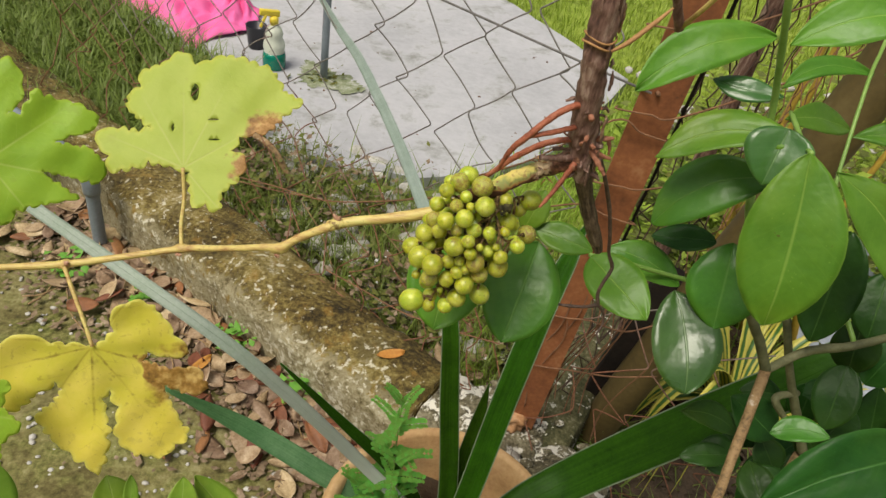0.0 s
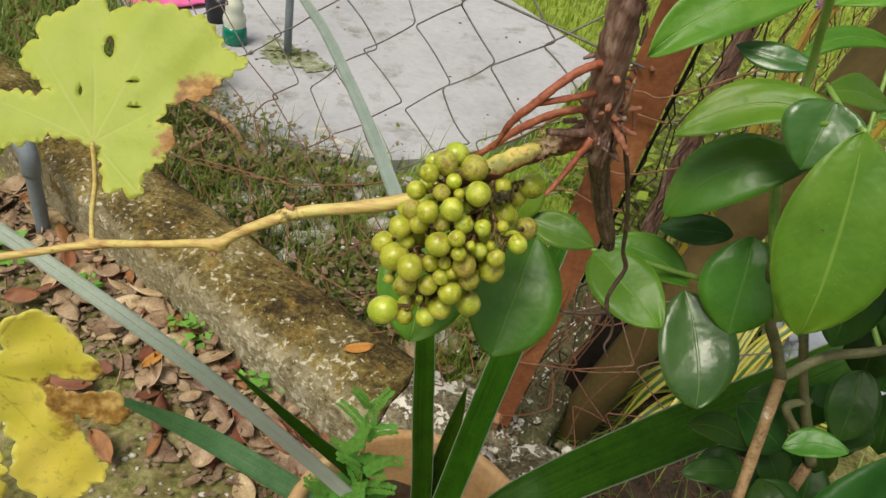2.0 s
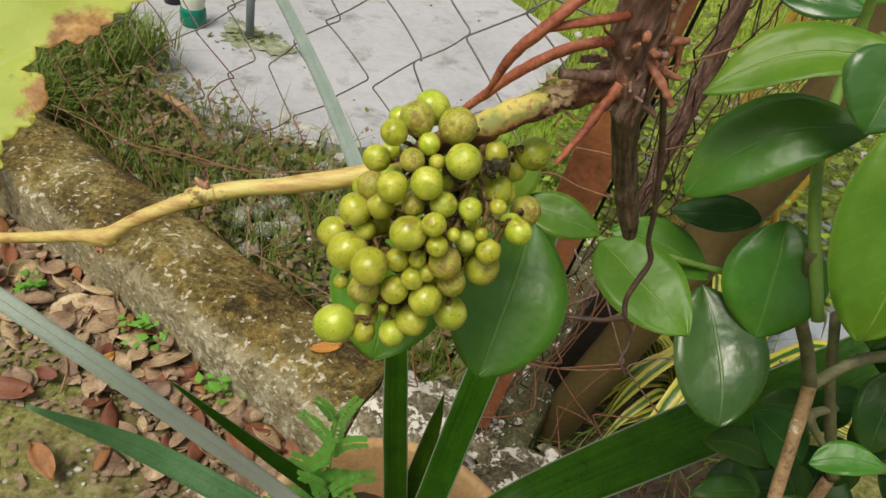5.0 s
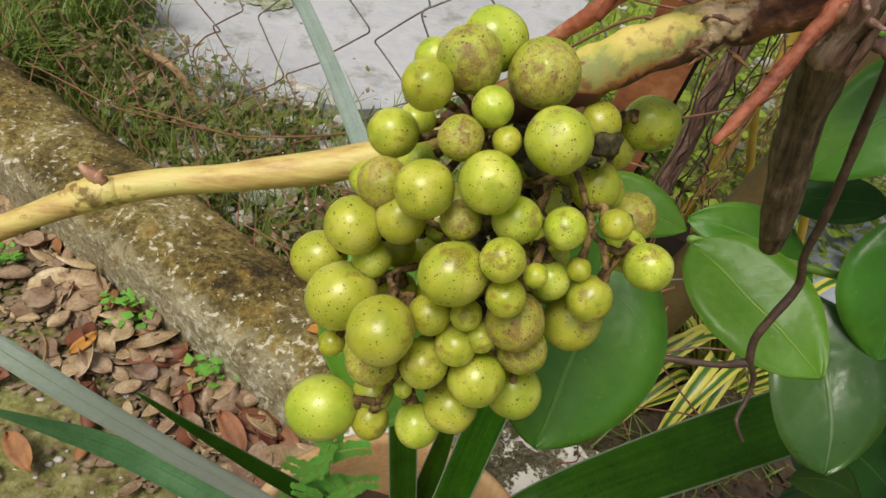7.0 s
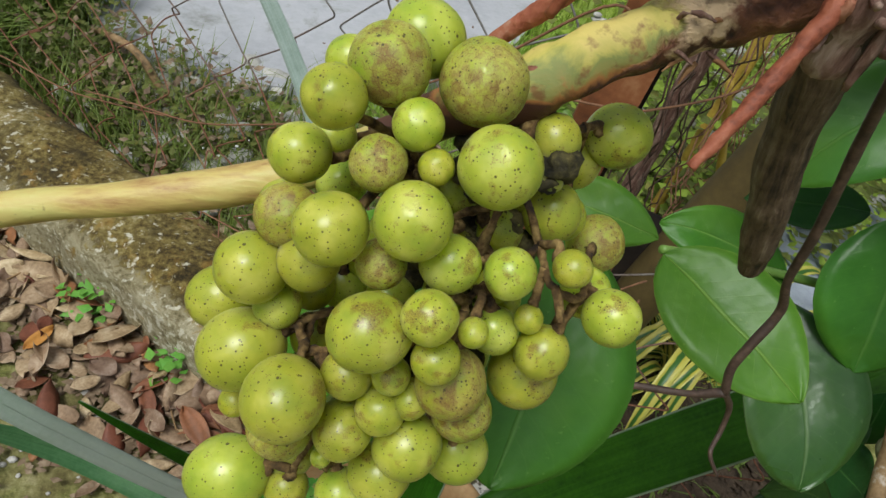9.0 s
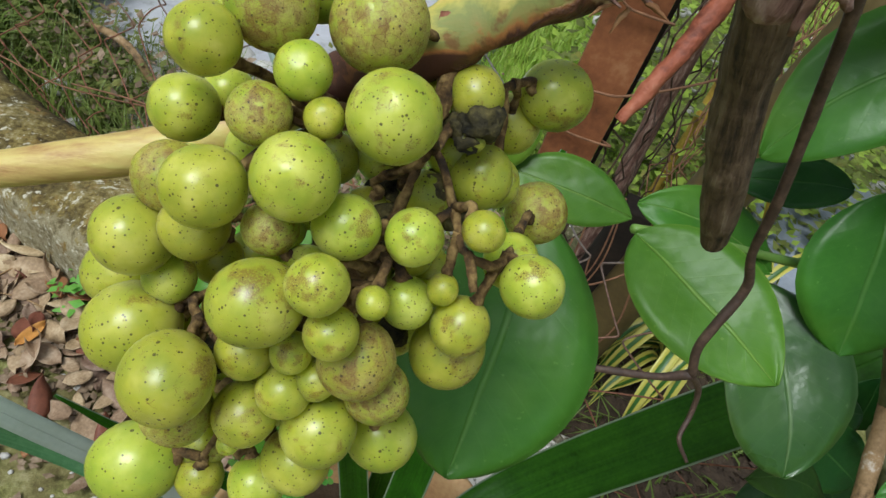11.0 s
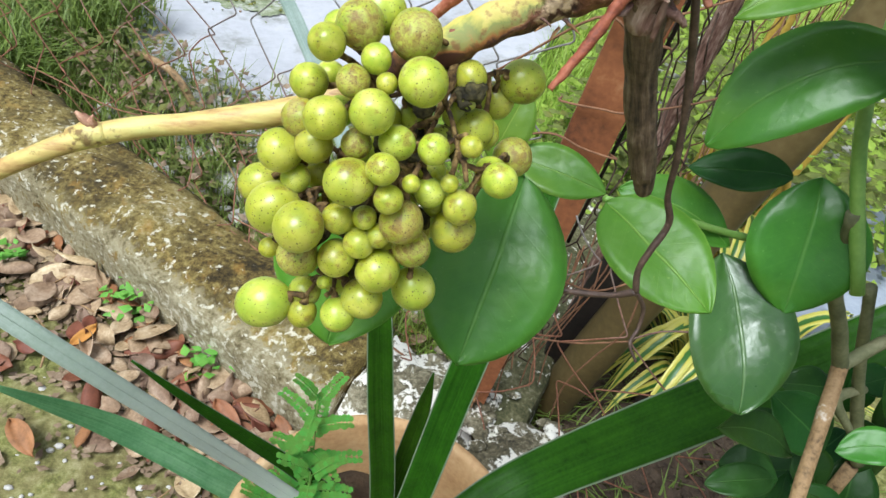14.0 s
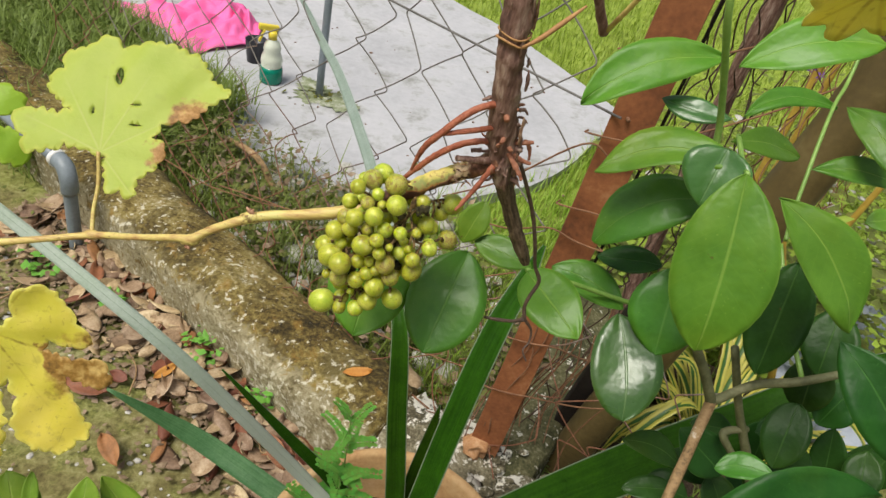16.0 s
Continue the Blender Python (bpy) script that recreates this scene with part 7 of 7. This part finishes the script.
def stain_mesh(cx, cy, rx, ry, seed, z):
    bm = bmesh.new()
    c = bm.verts.new((cx, cy, z + 0.001))
    ring = []
    for k in range(60):
        a = 2 * math.pi * k / 60
        g = 1 + 0.6 * noise.noise(Vector((math.cos(a) * 1.5, math.sin(a) * 1.5, seed))) + 0.45 * noise.noise(Vector((math.cos(a) * 6, math.sin(a) * 6, seed)))
        ring.append(bm.verts.new((cx + rx * g * math.cos(a), cy + ry * g * math.sin(a), z - 0.002)))
    for a, b in zip(ring, ring[1:] + ring[:1]):
        bm.faces.new((c, a, b))
    return bm


for cx, cy, rx, ry, seed, z in ((-0.30, 2.77, 0.10, 0.085, 2.0, 0.004), (-0.20, 2.72, 0.075, 0.06, 5.0, 0.008), (-0.36, 2.84, 0.06, 0.06, 8.0, 0.012)):
    thing("moss_patch", stain_mesh(cx, cy, rx, ry, seed, z), MOSS, "thin green moss patch round the foot of the thin pole", "moss", "moss patches")
thing("concrete_block", box((0.9, 0.8, 0.06), (1.82, 1.52, 0.0), (0, 0, -30), 0.01), BLUE_BLOCK, "flat blue-grey concrete paver beyond the shrub", "paver")

# ---- variegated clump and yellow canes behind the shrub ----
clump = empty("variegated_clump", (0.99, 1.16, 0.0), "clump of arching grass-like leaves striped yellow and green", "plant")
for k in range(78):
    a = k * 2.399
    rise = RNG.uniform(0.07, 0.30)
    d = Vector((math.cos(a), math.sin(a), 0))
    f = Vector((0.99, 1.16, -0.03)) + d * RNG.uniform(0.0, 0.06)
    L = RNG.uniform(0.30, 0.58)
    side = Vector((-d.y, d.x, 0)) * RNG.uniform(-0.14, 0.14)
    if (f + d * L + side).x < 0.67:
        # held back by the pipe
        L = (f.x + side.x - RNG.uniform(0.67, 0.78)) / max(0.3, -d.x)
    w = RNG.uniform(0.0085, 0.0150)
    tip = f + d * L + side + UP * rise * RNG.uniform(-0.3, 0.4)
    if tip.x < 0.665 or tip.y < 0.78 or L < 0.12 or (d.y < -0.35 and d.x > -0.6):
        continue
    tip.z = max(tip.z, 0.01)
    under(clump, part("leaf", strap([(*f, w * 0.6), (*(f + d * L * 0.24 + UP * rise * 0.68), w), (*(f + d * L * 0.48 + UP * rise + side * 0.25), w * 1.05), (*(f + d * L * 0.80 + UP * rise * 0.72 + side * 0.65), w * 0.8), (*tip, 0.001)], UP + d * -0.4, 0.35, 6, 4, 0.0006), STRIPED, None))
for x0, y0, x1, y1, z1, r in ((0.975, 1.60, 1.0, 1.60, 1.3, 0.010), (1.06, 1.70, 1.10, 1.70, 1.25, 0.009), (1.18, 1.55, 0.86, 1.42, 0.62, 0.010), (1.28, 1.42, 0.98, 1.36, 0.60, 0.010), (1.22, 1.62, 1.36, 1.6, 1.0, 0.009)):
    thing("yellow_cane", tube([(x0, y0, -0.05, r * 1.1), ((x0 + x1) / 2 + 0.01, (y0 + y1) / 2, z1 * 0.5, r), (x1, y1, z1, r * 0.8)], 8, 10, 0.15), YELLOW_CANE, "yellowish plant cane behind the fence", "cane", "yellow canes")

# ---- litter ----
def litter_mesh(name, L, W, curl, twist, material, seed):
    rows, uvs = [], []
    for i in range(8):
        t = i / 7
        half = max(W / 2 * math.sin(math.pi * t ** 0.9) ** 0.62, 0.0005)
        row = []
        for k in range(-2, 3):
            u = k / 2
            z = curl * L * (u * u * 0.5 + 0.5 * math.sin(2.2 * t + seed)) + twist * u * t * W
            row.append(Vector(((t - 0.5) * L, u * half * (1 - 0.25 * abs(curl)), z)))
        rows.append(row)
        uvs.append([(k / 2, t) for k in range(-2, 3)])
    return mesh_of(name, sheet(rows, uvs, 0.0008), material)


LEAF_KINDS = [litter_mesh("fallen_leaf", RNG.uniform(0.064, 0.108), RNG.uniform(0.032, 0.050), RNG.uniform(-0.24, 0.26), RNG.uniform(-0.5, 0.5), (LITTER, LITTER_RED, LITTER, LITTER, LITTER)[k % 5], k) for k in range(24)]
ORANGE_LEAF = litter_mesh("fallen_leaf", 0.085, 0.030, 0.16, 0.2, LITTER_ORANGE, 3)


def drop_leaf(me, x, y, z, rz, rx=0, ry=0, label="dry brown fallen leaf lying on the soil", scale=1.0):
    ob = new("fallen_leaf", me)
    ob.matrix_world = pose(x, y, z, rx, ry, rz) @ Matrix.Scale(scale, 4)
    return tagged(ob, label, "fallen leaf", "fallen leaves")


rg = random.Random(21)
n = 0
while n < 262:
    s, o = rg.uniform(-1.75, -0.25), 0.785 - abs(rg.gauss(0, 0.105))
    if o < 0.30 or (s > -0.42 and o < 0.62):
        continue
    p = at(s, o)
    if (p.xy - Vector((0.185, 0.605))).length < 0.19:
        continue
    drop_leaf(LEAF_KINDS[rg.randrange(24)], p.x, p.y, 0.014 + rg.uniform(0, 0.022), rg.uniform(0, 360), rg.uniform(-22, 22), rg.uniform(-18, 18), scale=rg.uniform(0.6, 1.15))
    n += 1
for n in range(40):
    p = at(rg.uniform(-1.0, -0.35), rg.uniform(1.08, 1.35))
    drop_leaf(LEAF_KINDS[rg.randrange(24)], p.x, p.y, -0.01 + rg.uniform(0, 0.03), rg.uniform(0, 360), rg.uniform(-25, 25), rg.uniform(-18, 18), scale=rg.uniform(0.6, 1.0))
drop_leaf(ORANGE_LEAF, 0.084, 1.103, 0.180, 20, 6, 0, "orange dry leaf lying on the mossy wall", 0.8)
drop_leaf(ORANGE_LEAF, -0.361, 1.135, 0.035, 60, 10, 0, "orange dry leaf lying among brown litter", 0.8)
drop_leaf(LEAF_KINDS[2], 0.215, 1.19, 0.10, 95, -30, 20, "dry brown leaf caught behind the wall", 1.0)

leaflets("leaf_crumbs", lambda rg: at(rg.uniform(-1.8, -0.25), 0.79 - abs(rg.gauss(0, 0.14)), rg.uniform(0.008, 0.02)), 3400, 0.019, DEBRIS, "brown crumbs and shreds of dead leaves on the soil", "leaf litter", 31, 0.25)
leaflets("verge_crumbs", lambda rg: at(rg.uniform(-2.0, -0.2), 1.08 + abs(rg.gauss(0, 0.25)), rg.uniform(-0.045, -0.02)), 1800, 0.03, DEBRIS, "brown dead leaf shreds among the weeds", "leaf litter", 32, 0.25)
for k in range(34):
    # dry twigs lying in the litter and the weeds
    s, o = (RNG.uniform(-1.6, -0.3), RNG.uniform(0.45, 0.78)) if k % 2 else (RNG.uniform(-1.7, -0.4), RNG.uniform(1.1, 1.45))
    z0 = 0.018 if k % 2 else 0.0
    a, L = RNG.uniform(0, 3.14), RNG.uniform(0.08, 0.2)
    p, d = at(s, o, z0), Vector((math.cos(a), math.sin(a), 0))
    h = RNG.uniform(0.0, 0.02 if k % 2 else 0.16)
    thing("dry_twig", tube([(*(p - d * L / 2), 0.0022), (*(p + UP * h * 0.6 + d.cross(UP) * RNG.uniform(-0.02, 0.02)), 0.0019), (*(p + d * L / 2 + UP * h), 0.0011)], 5, 6, 0.2), BRANCH, "dry grey-brown twig lying in the litter", "twig", "dry twigs")

# black-brown shreds darken the ground in place of the shade under the shrub
leaflets("dark_mulch", lambda rg: Vector((rg.uniform(0.42, 1.2), rg.uniform(0.72, 1.5), rg.uniform(0.004, 0.018))), 5200, 0.042, SOIL, "black-brown soil shreds put down for the shade under the shrub", "mulch", 37, 0.12)
# pale grit, shells and small stones
def gravel(name, count, spot, size, material, label, seed):
    rg = random.Random(seed)
    vs, fs, uv = [], [], []
    for _ in range(count):
        p = spot(rg)
        r = size * rg.uniform(0.35, 1.3)
        b = len(vs)
        sx, sy, sz, a = rg.uniform(0.7, 1.4), rg.uniform(0.6, 1.1), rg.uniform(0.35, 0.7), rg.uniform(0, 6.28)
        for i in range(4):
            ph = -0.6 + i * 0.65
            for k in range(6):
                th = a + k * math.pi / 3
                q = r * max(0.15, math.cos(ph)) * rg.uniform(0.85, 1.15)
                vs.append(p + Vector((q * sx * math.cos(th), q * sy * math.sin(th), r * sz * (math.sin(ph) + 0.4))))
                uv.append((0, 0))
        for i in range(3):
            for k in range(6):
                fs.append((b + i * 6 + k, b + i * 6 + (k + 1) % 6, b + i * 6 + 6 + (k + 1) % 6, b + i * 6 + 6 + k))
        fs.append(tuple(b + 18 + k for k in range(6)))
    return stuff_mesh(name, vs, fs, uv, material, label, "stones")


gravel("grit", 420, lambda rg: at(rg.uniform(-1.8, -0.2), rg.uniform(0.2, 0.78), 0.0), 0.0065, STONE, "pale grit and broken shells on the soil", 5)
gravel("rubble", 150, lambda rg: at(rg.uniform(-1.7, -0.5), rg.uniform(1.12, 1.75), -0.02), 0.034, STONE, "pale rubble stones among the weeds", 6)
gravel("wall_crumbs", 90, lambda rg: at(rg.uniform(-0.42, -0.08), rg.uniform(0.80, 1.06), 0.15 + rg.uniform(0, 0.012)), 0.012, RUBBLE, "loose crumbs of concrete on the wall end", 8)
gravel("slab_grit", 34, lambda rg: Vector((rg.uniform(-0.6, 0.9), rg.uniform(2.3, 3.6), 0.0)), 0.006, LITTER, "small dead leaves and grit on the slab", 9)

# ---- weeds and grass ----
def behind_wall(rg):
    s, o = rg.uniform(-2.4, -0.15), 1.06 + abs(rg.gauss(0, 0.32))
    p = at(s, o, -0.05)
    if in_slab(p.x, p.y):
        return None
    return p


def weed_spot(rg):
    s, o = rg.uniform(-2.2, -0.35), 1.08 + abs(rg.gauss(0, 0.30))
    p = at(s, o)
    if in_slab(p.x - 0.1, p.y) and in_slab(p.x + 0.1, p.y) and rg.random() < 0.93:
        return None
    c = noise.noise(Vector((p.x * 5, p.y * 5, 2)))
    if c < -0.12:
        return None
    p.z = -0.05 + rg.uniform(0, 0.13 + 0.2 * max(0.0, c))
    return p


leaflets("fringe_weeds", lambda rg: at(rg.uniform(-3.1, -1.95), rg.uniform(0.8, 1.5), rg.uniform(0.02, 0.16)), 3200, 0.017, WEED, "tangled weeds growing over the far wall", "weeds", 33)
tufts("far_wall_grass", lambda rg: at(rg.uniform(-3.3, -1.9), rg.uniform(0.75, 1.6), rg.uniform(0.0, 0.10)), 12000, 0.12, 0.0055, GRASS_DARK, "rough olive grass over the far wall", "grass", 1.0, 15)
gravel("pale_rubble", 120, lambda rg: Vector((rg.uniform(1.1, 2.4), rg.uniform(1.9, 3.4), rg.uniform(0.0, 0.06))), 0.032, STONE, "heap of pale broken stones beyond the side fence", 34)
gravel("white_blossom", 60, lambda rg: at(rg.uniform(-1.2, -0.5), rg.uniform(1.1, 1.5), rg.uniform(0.05, 0.14)), 0.0035, PVC_WHITE, "tiny white blossoms among the weeds", 35)
leaflets("dry_weeds", weed_spot, 2600, 0.024, DEBRIS, "withered brown weeds and dead leaves behind the wall", "weeds", 36, 0.8)
leaflets("weeds", weed_spot, 4200, 0.024, WEED, "low tangle of small-leaved weeds behind the wall", "weeds", 3)
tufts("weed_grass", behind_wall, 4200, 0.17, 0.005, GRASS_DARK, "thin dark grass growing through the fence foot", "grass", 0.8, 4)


def wall_fringe(rg):
    return at(rg.uniform(-2.8, -1.8), rg.uniform(0.98, 1.14), 0.05)


tufts("fringe_grass", wall_fringe, 1600, 0.16, 0.006, GRASS_DARK, "rough grass hanging over the wall top", "grass", 1.2, 14)


def near_post(rg):
    p = Vector((rg.uniform(0.2, 1.3), rg.uniform(1.15, 2.9), -0.05))
    return None if in_slab(p.x, p.y) or 0.626 * p.x + 0.78 * p.y < 1.08 else p


tufts("verge_grass", near_post, 9000, 0.09, 0.0045, GRASS, "short mixed grass between fence and slab", "grass", 0.7, 5)


def lawn(rg):
    p = Vector((rg.uniform(-0.4, 4.0) + rg.gauss(0, 0.6), 2.4 + 6.0 * rg.random() ** 1.6 + abs(rg.gauss(0, 0.3)), -0.05))
    return None if in_slab(p.x, p.y) else p


def dark_lawn(rg):
    p = Vector((-0.5 - 2.9 * rg.random() ** 1.4 - abs(rg.gauss(0, 0.5)), 1.7 + 3.6 * rg.random() ** 1.3 + abs(rg.gauss(0, 0.4)), -0.05))
    return None if in_slab(p.x, p.y) or 0.626 * p.x + 0.78 * p.y < 1.08 else p


tufts("lawn", lawn, 42000, 0.085, 0.006, GRASS, "bright unmown lawn beyond the slab", "grass", 0.7, 6)
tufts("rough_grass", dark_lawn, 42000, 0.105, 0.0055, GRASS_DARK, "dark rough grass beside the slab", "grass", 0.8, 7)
leaflets("ground_weeds", lambda rg: (lambda p: None if in_slab(p.x, p.y) else p)(Vector((rg.uniform(-2.6, -0.7), rg.uniform(1.5, 3.7), rg.uniform(-0.04, 0.06)))), 2600, 0.016, WEED, "broad-leaved weeds in the rough grass", "weeds", 8)
leaflets("slab_weeds", lambda rg: Vector((-0.30 + rg.gauss(0, 0.06), 2.77 + rg.gauss(0, 0.05), rg.uniform(0.0, 0.03))), 50, 0.025, WEED, "small weeds round the thin pole", "weeds", 9)
leaflets("litter_seedlings", lambda rg: (lambda c: at(c[0] + rg.gauss(0, 0.022), c[1] + rg.gauss(0, 0.022), rg.uniform(0.02, 0.07)))(rg.choice(((-0.98, 0.775), (-1.28, 0.70), (-1.02, 0.775), (-0.78, 0.775), (-1.5, 0.62)))), 110, 0.030, FERN, "small green seedlings among the litter", "seedlings", 10)


def hedge_spot(rg):
    p = Vector((0.75 + abs(rg.gauss(0, 0.95)), 1.5 + abs(rg.gauss(0, 0.8)), 0))
    p.z = -0.05 + rg.uniform(0, 0.75) * rg.random()
    return None if in_slab(p.x, p.y, 0.45) else p


leaflets("undergrowth", hedge_spot, 5000, 0.042, WEED, "leafy undergrowth behind the shrub", "undergrowth", 11)
leaflets("bright_undergrowth", hedge_spot, 4500, 0.036, GRASS, "light green undergrowth behind the shrub", "undergrowth", 13)
tufts("shade_grass", lambda rg: Vector((rg.uniform(0.45, 1.3), rg.uniform(0.75, 1.4), -0.02)), 600, 0.12, 0.006, GRASS_DARK, "sparse shaded grass round the leaning pipe", "grass", 0.9, 12)
thing("grey_stick", tube([(-0.56, 2.28, 0.0, 0.009), (-0.473, 2.118, 0.09, 0.010), (-0.371, 2.013, 0.11, 0.011), (-0.301, 1.960, 0.03, 0.011), (-0.285, 1.945, -0.04, 0.011)], 6, 10, 0.15), BRANCH, "bent pale grey-brown stick lying in the weeds", "stick")
for x, y, z in ((0.93, 1.5, 0.93), (0.99, 1.56, 0.90)):
    f = bmesh.new()
    for k in range(5):
        a = k * 2 * math.pi / 5
        d = Vector((math.cos(a), 0.2, math.sin(a)))
        e = d.cross(Vector((0, 1, 0))) * 0.006
        vs = [f.verts.new(Vector((x, y, z)) + q) for q in (Vector((0, 0, 0)), d * 0.007 + e * 0.5, d * 0.013, d * 0.007 - e * 0.5)]
        f.faces.new(vs)
    thing("purple_flower", f, PURPLE, "tiny purple flower in the undergrowth", "flower", "purple flowers")
